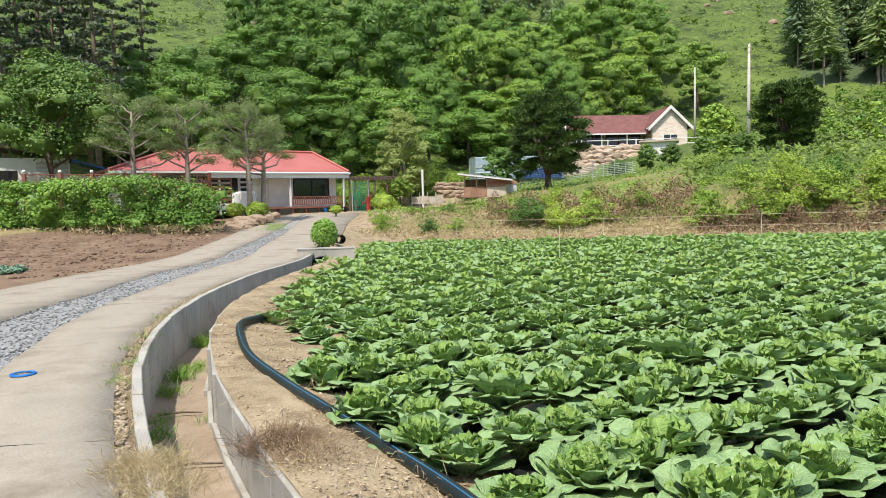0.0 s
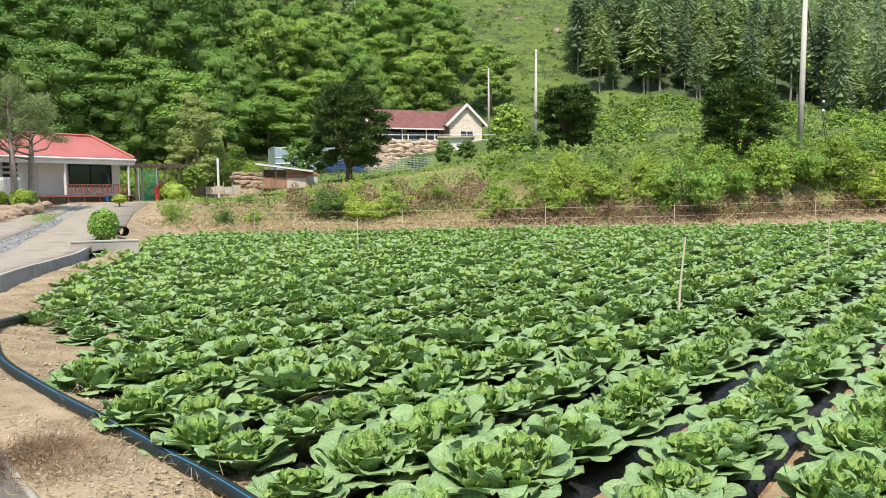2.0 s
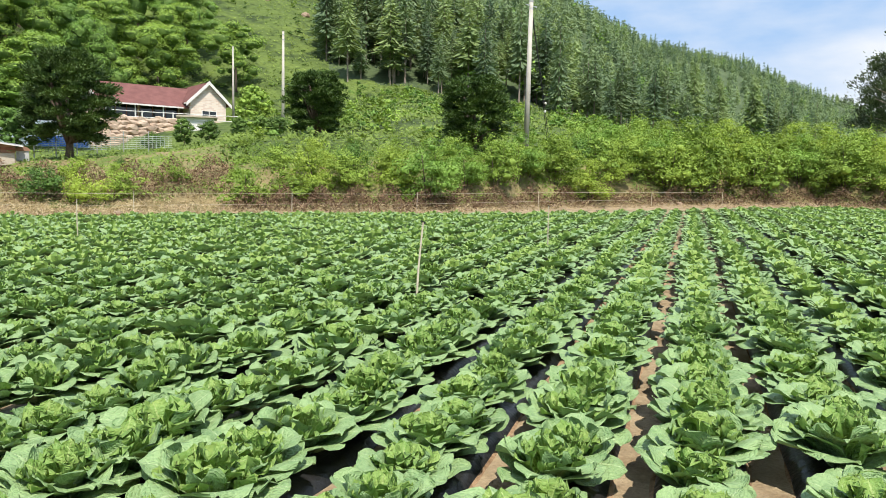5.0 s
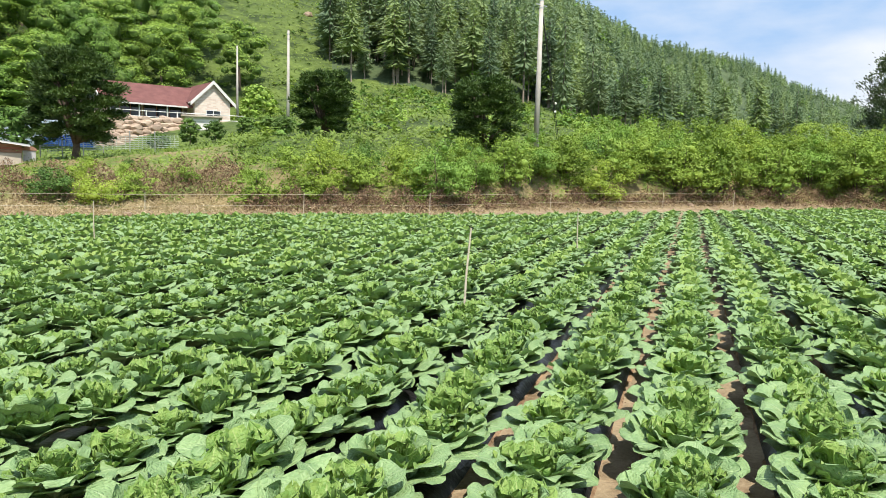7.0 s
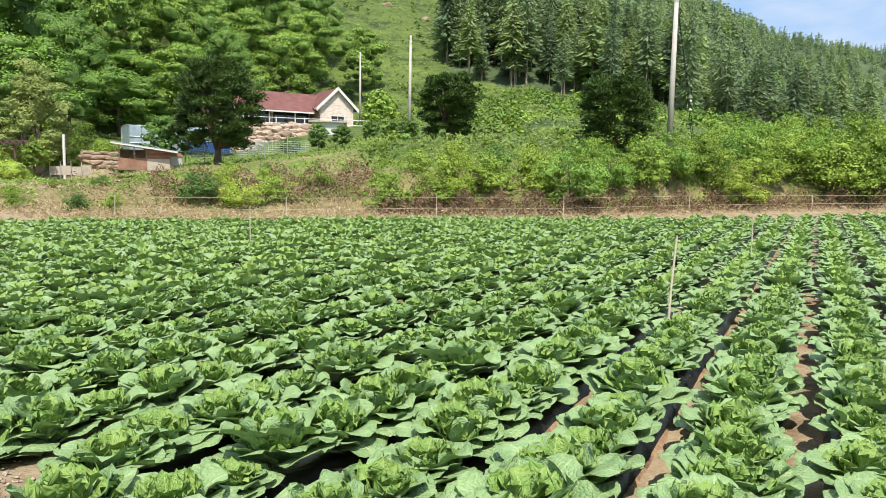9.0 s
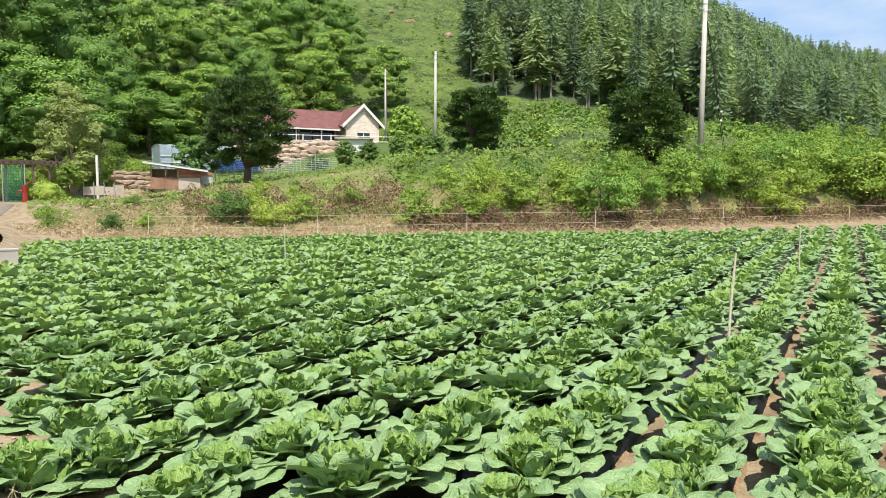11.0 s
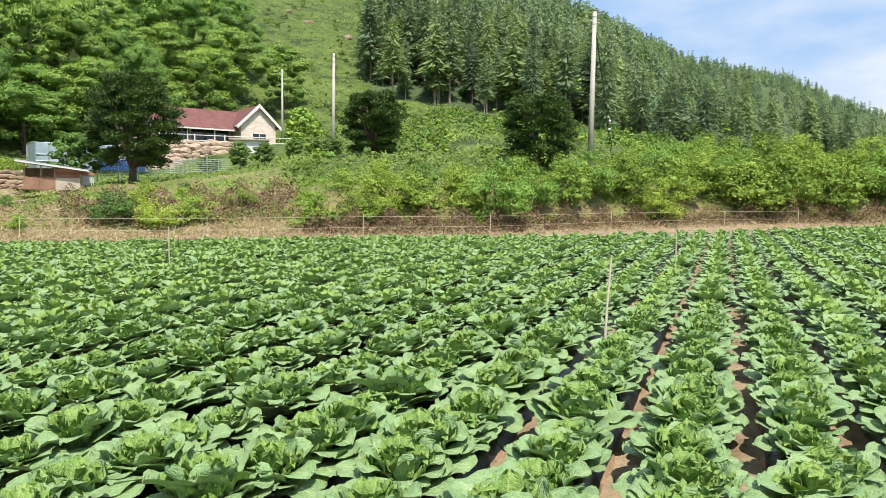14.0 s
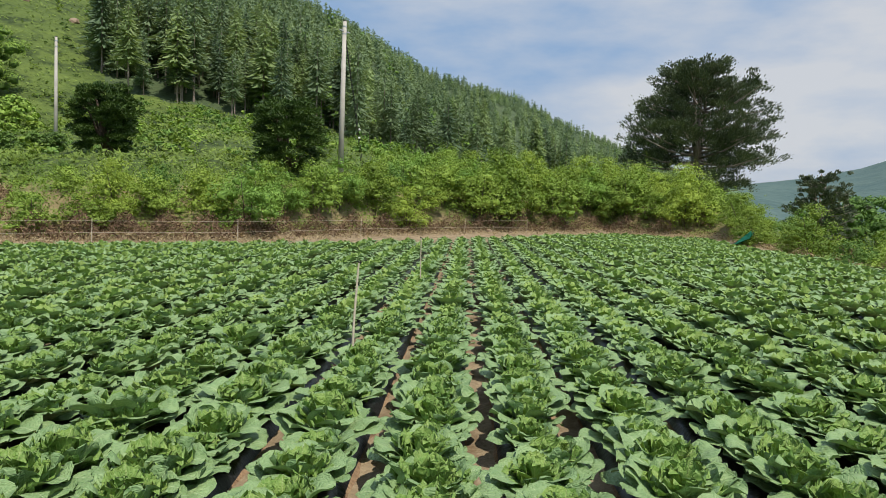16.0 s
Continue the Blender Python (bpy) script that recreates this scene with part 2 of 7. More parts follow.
POLE = material("pole_concrete", (0.42, 0.39, 0.35), (0.60, 0.57, 0.52), 1.2, 0.85, 0.15, 30)
BAMBOO = material("stake_wood", (0.42, 0.36, 0.27), (0.66, 0.59, 0.47), 5, 0.75, 0.2, 40)
HOSE = material("hose_rubber", (0.007, 0.013, 0.015), (0.015, 0.027, 0.03), 3, 0.42, 0.05, 40, spec=0.35)
HOSE_STRIPE = material("hose_stripe", (0.02, 0.10, 0.19), (0.04, 0.16, 0.28), 4, 0.3, 0.0, 30)
BLUE_PLASTIC = material("blue_plastic", (0.01, 0.13, 0.45), (0.02, 0.2, 0.6), 3, 0.4, 0.0, 30)
BLACK_PLASTIC = material("black_plastic", (0.012, 0.012, 0.012), (0.03, 0.03, 0.03), 3, 0.45, 0.1, 30)
YELLOW = material("yellow_paint", (0.75, 0.42, 0.02), (0.85, 0.52, 0.04), 3, 0.35, 0.0, 30)
RED = material("red_paint", (0.26, 0.03, 0.025), (0.38, 0.05, 0.04), 3, 0.45, 0.0, 30)
BARK = material("bark", (0.075, 0.055, 0.04), (0.19, 0.15, 0.115), 6, 0.95, 0.8, 40, dist=0.03)
PINE_BARK = material("pine_bark", (0.21, 0.165, 0.14), (0.40, 0.34, 0.295), 5, 0.95, 0.7, 30, dist=0.03)
DRY = material("dry_grass", (0.30, 0.235, 0.13), (0.58, 0.48, 0.31), 3, 0.9, 0.0, 30, through=0.15, vary=0.7)
DEAD = material("dead_brush", (0.12, 0.075, 0.045), (0.28, 0.185, 0.115), 3, 0.9, 0.0, 30, vary=0.7)


def leafy(name, dark, light, scale, through=0.13, rough=0.55, vary=0.22, tone=0.0):
    return material(name, dark, light, scale, rough, 0.5, 9, through=through, vary=vary, spec=0.3, dist=0.06, tone=tone)


LEAF_SHRUB = leafy("shrub_leaves", (0.125, 0.212, 0.030), (0.39, 0.51, 0.080), 0.5, 0.2, vary=0.14, tone=0.42)
LEAF_LIME = leafy("lime_leaves", (0.155, 0.265, 0.036), (0.345, 0.475, 0.082), 0.6, 0.12, vary=0.14, tone=0.3)
LEAF_DEEP = leafy("deep_green_leaves", (0.046, 0.112, 0.023), (0.178, 0.315, 0.062), 0.5, tone=0.2)
BLUE_CABBAGE = leafy("blue_green_cabbage_leaves", (0.10, 0.19, 0.13), (0.27, 0.39, 0.29), 6.0, 0.05)
# for the shade tree and saplings, and as painted shade inside woodland crowns
LEAF_SHADE = leafy("shade_tree_and_crown_shade_leaves", (0.050, 0.106, 0.022), (0.175, 0.29, 0.060), 0.5)
LEAF_WOODS = leafy("woodland_leaves", (0.084, 0.188, 0.033), (0.32, 0.51, 0.090), 0.14, vary=0.12)
LEAF_MIXED = leafy("mixed_woodland_leaves", (0.068, 0.160, 0.030), (0.27, 0.455, 0.080), 0.14, vary=0.12)
LEAF_BRIGHT = leafy("young_woodland_leaves", (0.145, 0.265, 0.041), (0.37, 0.53, 0.098), 0.16, vary=0.14)
LEAF_GRASS = leafy("grass_blades", (0.078, 0.138, 0.024), (0.25, 0.345, 0.066), 0.25, vary=0.3)
NEEDLE_DARK = leafy("yew_needles", (0.022, 0.056, 0.012), (0.105, 0.175, 0.038), 0.9, 0.08, vary=0.25)
NEEDLE_FOREST = leafy("forest_needles", (0.100, 0.165, 0.092), (0.300, 0.400, 0.210), 0.16, 0.3, vary=0.14)
NEEDLE_DEEP = leafy("deep_forest_needles", (0.062, 0.112, 0.066), (0.195, 0.285, 0.155), 0.16, 0.25, vary=0.14)
NEEDLE_LARCH = leafy("pale_forest_needles", (0.140, 0.215, 0.090), (0.345, 0.450, 0.195), 0.16, 0.3, vary=0.14)
NEEDLE_PINE = leafy("pine_needles", (0.045, 0.072, 0.042), (0.185, 0.225, 0.135), 0.6, 0.10)
NEEDLE_GARDEN = leafy("garden_pine_needles", (0.12, 0.18, 0.06), (0.29, 0.37, 0.16), 0.8, 0.2)
CYPRESS = leafy("pale_cypress_leaves", (0.17, 0.24, 0.065), (0.39, 0.46, 0.16), 0.8, 0.25, vary=0.15)
# the blue of distance haze is mixed into this base colour
FAR_HAZE_WOODS = material("haze_blue_distant_woods", (0.050, 0.100, 0.100), (0.115, 0.175, 0.155), 0.02, 0.95, 0.8, 0.15, dist=3.0)
CAB_OUT = leaf_material("cabbage_outer_leaf", (0.150, 0.270, 0.105), (0.295, 0.43, 0.185), (0.45, 0.56, 0.30), 0.5, 0.07, 11.0)
CAB_IN = leaf_material("cabbage_heart_leaf", (0.150, 0.290, 0.062), (0.33, 0.455, 0.115), (0.42, 0.52, 0.20), 0.5, 0.12, 6.0)


# ---- building tools ----
def part(name, bm, mat, parent=None, label="", smooth=False):
    """Links a bmesh as one mesh object, under a thing or a part if one is given."""
    me = bpy.data.meshes.new(name)
    bm.to_mesh(me)
    bm.free()
    me.materials.append(mat)
    if smooth:
        me.polygons.foreach_set("use_smooth", [True] * len(me.polygons))
    ob = new(name, me)
    if parent:
        ob.parent = parent
    if label:
        tagged(ob, label=label)
    return ob


def sheet(name, verts, faces, mats, parent=None, smooth=False, uv=None, index=None, label=""):
    """A mesh object from arrays; all faces have the same number of corners."""
    verts, faces = np.asarray(verts, np.float32), np.asarray(faces, np.int32)
    k = faces.shape[1]
    me = bpy.data.meshes.new(name)
    me.vertices.add(len(verts))
    me.vertices.foreach_set("co", verts.ravel())
    me.loops.add(faces.size)
    me.loops.foreach_set("vertex_index", faces.ravel())
    me.polygons.add(len(faces))
    me.polygons.foreach_set("loop_start", np.arange(0, faces.size, k, dtype=np.int32))
    for m in mats if isinstance(mats, (list, tuple)) else [mats]:
        me.materials.append(m)
    if index is not None:
        me.polygons.foreach_set("material_index", np.asarray(index, np.int32))
    if smooth:
        me.polygons.foreach_set("use_smooth", np.ones(len(faces), bool))
    me.update(calc_edges=True)
    if uv is not None:
        layer = me.uv_layers.new(name="leaf")
        layer.data.foreach_set("uv", np.asarray(uv, np.float32)[faces.ravel()].ravel())
    me.validate()
    ob = new(name, me)
    if parent:
        ob.parent = parent
    if label:
        tagged(ob, label=label)
    return ob


def thing(name, label, category, m, group=""):
    ob = new(name)
    ob.empty_display_size = 0.2
    ob.matrix_world = m
    return tagged(ob, label, category, group)


def box(bm, x0, x1, y0, y1, z0, z1, bevel=0.0):
    made = bmesh.ops.create_cube(bm, size=1.0, matrix=Matrix.Translation(((x0 + x1) / 2, (y0 + y1) / 2, (z0 + z1) / 2)) @ Matrix.Diagonal((x1 - x0, y1 - y0, z1 - z0, 1)))
    if bevel:
        edges = {e for v in made["verts"] for e in v.link_edges}
        bmesh.ops.bevel(bm, geom=list(edges), offset=bevel, segments=1, affect="EDGES")
    return bm


def boxes(*rows, bevel=0.0):
    bm = bmesh.new()
    for r in rows:
        box(bm, *r, bevel=bevel)
    return bm


def tube(bm, points, radii, sides=8, cap=True):
    """A round bar along points, with a radius at each."""
    pts = [Vector(p) for p in points]
    if isinstance(radii, (int, float)):
        radii = [radii] * len(pts)
    rings, last = [], None
    for i, p in enumerate(pts):
        d = (pts[min(i + 1, len(pts) - 1)] - pts[max(i - 1, 0)]).normalized()
        a = d.orthogonal().normalized() if last is None else (last - d * last.dot(d)).normalized()
        last = a
        b = d.cross(a)
        rings.append([bm.verts.new(p + radii[i] * (math.cos(2 * math.pi * j / sides) * a + math.sin(2 * math.pi * j / sides) * b)) for j in range(sides)])
    for r, s in zip(rings, rings[1:]):
        for j in range(sides):
            bm.faces.new((r[j], r[(j + 1) % sides], s[(j + 1) % sides], s[j]))
    if cap:
        bm.faces.new(rings[0][::-1]), bm.faces.new(rings[-1])
    return bm


def slab(bm, corners, thick):
    """A plate with the given top outline, and a thickness downwards."""
    top = [bm.verts.new(c) for c in corners]
    low = [bm.verts.new((c[0], c[1], c[2] - thick)) for c in corners]
    bm.faces.new(top), bm.faces.new(low[::-1])
    n = len(corners)
    for i in range(n):
        bm.faces.new((top[i], low[i], low[(i + 1) % n], top[(i + 1) % n]))
    return bm


def unit(v):
    return v / np.maximum(np.linalg.norm(v, axis=1, keepdims=True), 1e-6)


def leaves(rng, spots, facing, size, slim=0.6, fold=0.25, loose=0.45):
    """Small folded leaves at the spots, facing about the given way. Gives vertices and faces."""
    n = len(spots)
    face = unit(facing + rng.normal(0, loose, (n, 3)))
    a = unit(np.cross(face, rng.normal(0, 1, (n, 3))))
    b = np.cross(face, a)
    s = (size * rng.uniform(0.65, 1.35, n))[:, None] if np.isscalar(size) else size[:, None]
    dip = face * s * fold
    v = np.stack([spots - a * s * 0.5, spots + b * s * 0.5 * slim - dip * 0.5, spots + a * s * 0.5 - dip * 0.3, spots - b * s * 0.5 * slim - dip * 0.5], 1).reshape(-1, 3)
    return v, np.arange(4 * n).reshape(-1, 4)


def sprays(rng, spots, along, size, slim=0.3, droop=0.1, tilt=0.5):
    """Long narrow tufts at the spots that point about the given way. Gives vertices and faces."""
    n = len(spots)
    a = unit(along + rng.normal(0, 0.28, (n, 3)))
    b = unit(np.cross(a, rng.normal(0, tilt, (n, 3)) + [0, 0, 1.0]))
    s = (size * rng.uniform(0.65, 1.35, n))[:, None]
    dip = np.array([0, 0, 1.0]) * s * droop
    v = np.stack([spots, spots + a * s * 0.55 + b * s * 0.5 * slim - dip, spots + a * s, spots + a * s * 0.55 - b * s * 0.5 * slim - dip], 1).reshape(-1, 3)
    return v, np.arange(4 * n).reshape(-1, 4)


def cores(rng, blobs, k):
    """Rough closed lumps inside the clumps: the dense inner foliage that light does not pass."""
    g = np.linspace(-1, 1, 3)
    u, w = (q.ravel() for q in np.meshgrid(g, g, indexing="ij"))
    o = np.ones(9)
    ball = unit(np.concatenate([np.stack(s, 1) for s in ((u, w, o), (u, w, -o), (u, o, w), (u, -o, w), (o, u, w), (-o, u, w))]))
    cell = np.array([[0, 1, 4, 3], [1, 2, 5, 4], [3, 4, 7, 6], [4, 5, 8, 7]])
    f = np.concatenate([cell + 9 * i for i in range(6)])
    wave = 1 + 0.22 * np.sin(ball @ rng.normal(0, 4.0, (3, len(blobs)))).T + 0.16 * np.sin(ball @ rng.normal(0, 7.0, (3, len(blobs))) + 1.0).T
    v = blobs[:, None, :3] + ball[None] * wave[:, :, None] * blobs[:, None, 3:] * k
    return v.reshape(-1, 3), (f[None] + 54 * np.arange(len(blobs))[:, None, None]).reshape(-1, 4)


def crown(rng, blobs, count, size, slim=0.6, up=0.5, hollow=0.55, core=0.0, loose=0.45, top=0.0):
    """Leaves on and in a heap of uneven clumps: rows of x, y, z, rx, ry, rz."""
    blobs = np.asarray(blobs, float)
    weight = blobs[:, 3] * blobs[:, 4] + blobs[:, 4] * blobs[:, 5]
    pick = rng.choice(len(blobs), count, p=weight / weight.sum())
    d = unit(rng.normal(0, 1, (count, 3)))
    # boughs carry most of their leaves on the upper side
    d[:, 2] = np.where((d[:, 2] < 0) & (rng.random(count) < top), -d[:, 2], d[:, 2])
    r = hollow + (1 - hollow) * rng.random(count) ** 0.5
    r *= 1 + rng.normal(0, 0.07, count)
    spots = blobs[pick, :3] + d * blobs[pick, 3:] * r[:, None]
    made = leaves(rng, spots, unit(d * 0.7 + np.array([0, 0, up])), size, slim, 0.25, loose)
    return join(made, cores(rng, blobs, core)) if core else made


def join(*meshes):
    vs, fs, k = [], [], 0
    for v, f in meshes:
        vs.append(v), fs.append(f + k)
        k += len(v)
    return np.concatenate(vs), np.concatenate(fs)


def scatter(v, f, places):
    """The same small mesh at many places: rows of x, y, z, turn in degrees, size, height."""
    p = np.asarray(places, float)
    t = np.radians(p[:, 3])
    c, s = np.cos(t)[:, None], np.sin(t)[:, None]
    x = (v[None, :, 0] * c - v[None, :, 1] * s) * p[:, 4:5] + p[:, 0:1]
    y = (v[None, :, 0] * s + v[None, :, 1] * c) * p[:, 4:5] + p[:, 1:2]
    z = v[None, :, 2] * p[:, 5:6] + p[:, 2:3]
    out = np.stack([x, y, z], 2).reshape(-1, 3)
    faces = (f[None] + (np.arange(len(p)) * len(v))[:, None, None]).reshape(-1, f.shape[1])
    return out, faces


def bearing(az, d, z=0.0):
    return (d * math.sin(radians(az)), d * math.cos(radians(az)), z)


# ---- lie of the land ----
FIELD = [(0.55, 3.2), (0.4, 4.6), (-0.3, 6.9), (-0.85, 9.0), (-1.55, 11.2), (-1.65, 14.0), (-1.5, 18.3), (-0.85, 23.2), (0.05, 29.0), (0.3, 32.2), (4.5, 31.2), (9.0, 29.3), (13.0, 27.8),
         (16.5, 25.9), (20.0, 24.2), (23.3, 21.9), (32.0, 20.2), (36.5, 19.0), (47.0, 17.0), (44.4, 10.0), (32.0, 4.5), (25.9, 1.4), (18.0, -2.6), (9.0, -5.0), (2.0, -3.0)]


def soil(x, y):
    return -0.36 + 0.0096 * x - 0.0016 * y


def inside(x, y, ring=FIELD):
    x, y = np.asarray(x, float), np.asarray(y, float)
    hit = np.zeros(x.shape, bool)
    for (x0, y0), (x1, y1) in zip(ring, ring[1:] + ring[:1]):
        cross = (y0 > y) != (y1 > y)
        hit ^= cross & (x < (x1 - x0) * (y - y0) / ((y1 - y0) or 1e-9) + x0)
    return hit


# distance of the field's far edge, then heights along each bearing
BEAR = np.array([-180, -60, -24, -12, -4, 0.5, 5, 10, 20, 30, 40, 48, 55, 62, 70, 78, 85, 91, 110, 180.0])
EDGE = np.array([40, 30, 27, 27, 29, 32.3, 31.6, 30.7, 29.8, 31.2, 31.6, 35.0, 41.0, 46.0, 50.5, 48.0, 31.0, 26.0, 14.0, 30.0])
LIFT = {  # metres past the edge: heights by bearing
    0: np.array([-0.3, -0.1, 0.0, 0.0, 0.0, -0.05, -0.2, -0.25, -0.22, -0.2, -0.15, -0.05, 0.0, 0.05, 0.1, 0.1, -0.1, -0.2, -0.3, -0.4]),
    2: np.array([-0.3, -0.1, 0.05, 0.05, 0.2, 0.15, 0.0, -0.1, -0.05, 0.1, 0.15, 0.2, 0.3, 0.4, 0.5, 0.3, -0.5, -0.8, -0.6, -0.4]),
    6: np.array([-0.3, 0.0, 0.3, 0.4, 0.5, 0.5, 0.7, 0.9, 1.2, 2.0, 2.3, 2.5, 2.7, 2.8, 2.9, 2.2, -0.9, -1.3, -1.0, -0.4]),
    15: np.array([-0.3, 0.0, 1.0, 1.1, 1.15, 1.1, 1.4, 1.7, 2.5, 3.8, 4.1, 4.2, 4.2, 4.0, 3.6, 2.6, -1.0, -2.0, -1.5, -0.4]),
    28: np.array([-0.3, 0.5, 2.0, 2.0, 1.8, 1.9, 2.4, 2.8, 3.0, 4.8, 6.5, 6.5, 6.0, 5.2, 4.5, 2.4, -1.6, -3.0, -2.0, -0.4]),
}
FOOT_R = np.array([150, 90, 64, 64, 66, 68, 70, 76, 88, 88, 95, 100, 115, 150, 190, 250, 300, 320, 250, 150.0])
FOOT_Z = np.array([2, 3.0, 5.0, 4.5, 4.0, 4.0, 4.2, 5.2, 8.2, 9.5, 12.6, 12.5, 11.0, 11.0, 9.0, 6.0, 0.0, 0.0, 2.0, 2.0])
TOP_R = np.array([600, 300, 215, 215, 215, 215, 215, 215, 220, 235, 300, 330, 350, 430, 520, 700, 900, 950, 900, 600.0])
TOP_EL = np.array([3.0, 12, 19.5, 19.5, 19.5, 19.5, 19.5, 19.5, 19, 18, 15.8, 13.2, 10.6, 8.8, 5.9, 3.4, 2.7, 4.0, 4.0, 3.0])
# the crest of the wooded hill and of the ridge behind it
CREST_AZ = np.array([40, 44, 48, 52, 55, 58, 59.5, 62, 64, 66, 68, 70, 72, 76, 80, 84, 87, 89.5, 92, 100.0])
CREST_EL = np.array([15.2, 14.4, 13.9, 12.9, 11.5, 9.7, 9.6, 9.2, 8.7, 8.0, 6.8, 6.1, 5.3, 3.6, 2.4, 2.75, 3.15, 3.6, 4.6, 4.2])
FOREST_AZ = np.array([33, 36, 40, 43, 46, 50, 55, 62, 70, 78, 86, 92.0])
FOREST_LOW = np.array([99, 98, 97, 95, 93, 92, 95, 100, 112, 150, 250, 300.0])


def by(az, row):
    return np.interp(az, BEAR, row)


def land(x, y):
    """Height of the ground, arrays or numbers."""
    x, y = np.asarray(x, float), np.asarray(y, float)
    az, r = np.degrees(np.arctan2(x, y)), np.hypot(x, y)
    edge, foot, top = by(az, EDGE), by(az, FOOT_R), by(az, TOP_R)
    top_el = np.where((az > 40) & (az < 100), np.interp(az, CREST_AZ, CREST_EL), by(az, TOP_EL))
    top_z = 1.5 + top * np.tan(np.radians(top_el))
    near = np.where((x > 0.5) | (r < 3), soil(x, y) - 0.10, np.where(x < -2.2, -0.12, -0.25))
    z = near + (by(az, LIFT[0]) - near) * np.clip((r - edge + 2.5) / 2.5, 0, 1)
    steps = sorted(LIFT)
    for a, b in zip(steps, steps[1:]):
        h = np.clip((r - edge - a) / (b - a), 0, 1)
        z = z + (by(az, LIFT[b]) - by(az, LIFT[a])) * h * h * (3 - 2 * h) if a >= 2 else z + (by(az, LIFT[b]) - by(az, LIFT[a])) * h
    h = np.clip((r - edge - 28) / np.maximum(foot - edge - 28, 2), 0, 1)
    z = z + (by(az, FOOT_Z) - by(az, LIFT[28])) * h
    h = np.clip((r - foot) / (top - foot), 0, 1)
    z = z + (top_z - by(az, FOOT_Z)) * (h * 0.75 + 0.25 * np.sin(h * np.pi / 2))
    z = z - np.clip(r - top, 0, None) * 0.45
    rough = np.clip((r - foot) / 40, 0, 1)
    z = z + rough * 2.2 * np.sin(x * 0.055 + 0.6 * np.sin(y * 0.04)) * np.cos(y * 0.047) + np.clip((r - edge) / 6, 0, 1) * 0.10 * np.sin(x * 0.9 + y * 0.4) * np.cos(y * 0.8 - x * 0.3)
    # terrace of the brick house
    flat = np.clip((1.3 - np.hypot((x - 31.5) / 9.0, (y - 76.0) / 7.0)) * 5, 0, 1)
    z = z + (6.4 - z) * flat
    # level ground below the stone wall
    front = np.clip((1 - np.hypot((az - 18.5) / 5.5, (r - 59.0) / 9.5)) * 4, 0, 1)
    z = z + (np.minimum(z, 3.35) - z) * front
    # house yard
    yard = np.clip(1.6 - np.hypot((x + 6.0) / 11.0, (y - 48.5) / 8.5), 0, 0.5) * 2
    z = z + (1.05 - z) * yard
    return z


def ground_z(x, y):
    return float(land(x, y))


def make_ground():
    az = np.concatenate([np.arange(-180, -40, 4.0), np.arange(-40, 100, 0.9), np.arange(100, 180.1, 4.0)])
    r = np.concatenate([[0.0, 1.5], np.arange(3, 27, 1.2), np.arange(27, 60, 0.55), np.arange(60, 130, 1.8), np.arange(130, 420, 6), np.geomspace(420, 1500, 14)])
    A, R = np.meshgrid(np.radians(az), r, indexing="ij")
    X, Y = R * np.sin(A), R * np.cos(A)
    Z = land(X, Y)
    Z = np.where(R > 1000, np.minimum(Z, 0.0), Z)
    # the strips of road, drain and bank lie over this sheet
    cover = (Y > -3.5) & (Y < 46.5) & (X > road_x(Y, -6.9)) & (X < road_x(Y, 2.4)) | (np.hypot(X, Y) < 4.0)
    Z = np.where(cover, np.minimum(Z, -0.75 + np.clip((Y - 22) * 0.05, 0, 1.35)), Z)
    n, m = X.shape
    i = np.arange(n * m).reshape(n, m)
    faces = np.stack([i[:-1, :-1], i[:-1, 1:], i[1:, 1:], i[1:, :-1]], 2).reshape(-1, 4)[:, ::-1]
    mid_az = np.degrees((A[:-1, :-1] + A[1:, 1:]) / 2).ravel()
    mid_r = ((R[:-1, :-1] + R[1:, 1:]) / 2).ravel()
    edge, foot = by(mid_az, EDGE), by(mid_az, FOOT_R)
    kind = np.zeros(len(faces), int)
    kind[mid_r > edge + 2.2 + 0.8 * np.sin(mid_az * 1.7)] = 4
    kind[mid_r > edge + np.where(mid_az > 27, 9.0, 16.0)] = 1
    mx, my = mid_r * np.sin(np.radians(mid_az)), mid_r * np.cos(np.radians(mid_az))
    kind[np.hypot((mx + 4.0) / 15.0, (my - 49.0) / 12.0) < 1] = 0
    kind[(mid_az < -6) & (mid_az > -40) & (mid_r < 36.5)] = 2
    kind[(mid_az > 33.8) & (mid_az < 80) & (mid_r > np.interp(mid_az, FOREST_AZ, FOREST_LOW) + 1)] = 5
    # far ground wears the woods colour with haze painted in
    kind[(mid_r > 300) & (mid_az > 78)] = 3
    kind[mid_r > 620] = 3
    ob = sheet("ground", np.stack([X, Y, Z], 2).reshape(-1, 3), faces, [SOIL, GRASS_HILL, DIRT, FAR_HAZE_WOODS, BANK, FOREST_FLOOR], smooth=True, index=kind)
    return tagged(ob, "valley floor and grassy hillside of soil and grass", "ground", kind="structure")


# ---- road and drain: strips side by side along one bend ----
BEND_Y = np.array([-4.0, 1.0, 3.9, 5.0, 7.0, 8.7, 10.4, 12.4, 14.3, 16.5, 20.0, 22.5, 30.0, 37.0, 46.0, 56.0])
BEND_X = np.array([1.05, 0.0, -1.02, -1.40, -2.0, -2.32, -2.50, -2.52, -2.38, -2.12, -1.40, -1.05, -1.2, -1.6, -1.6, -1.0])  # inner top edge of the drain's road-side wall


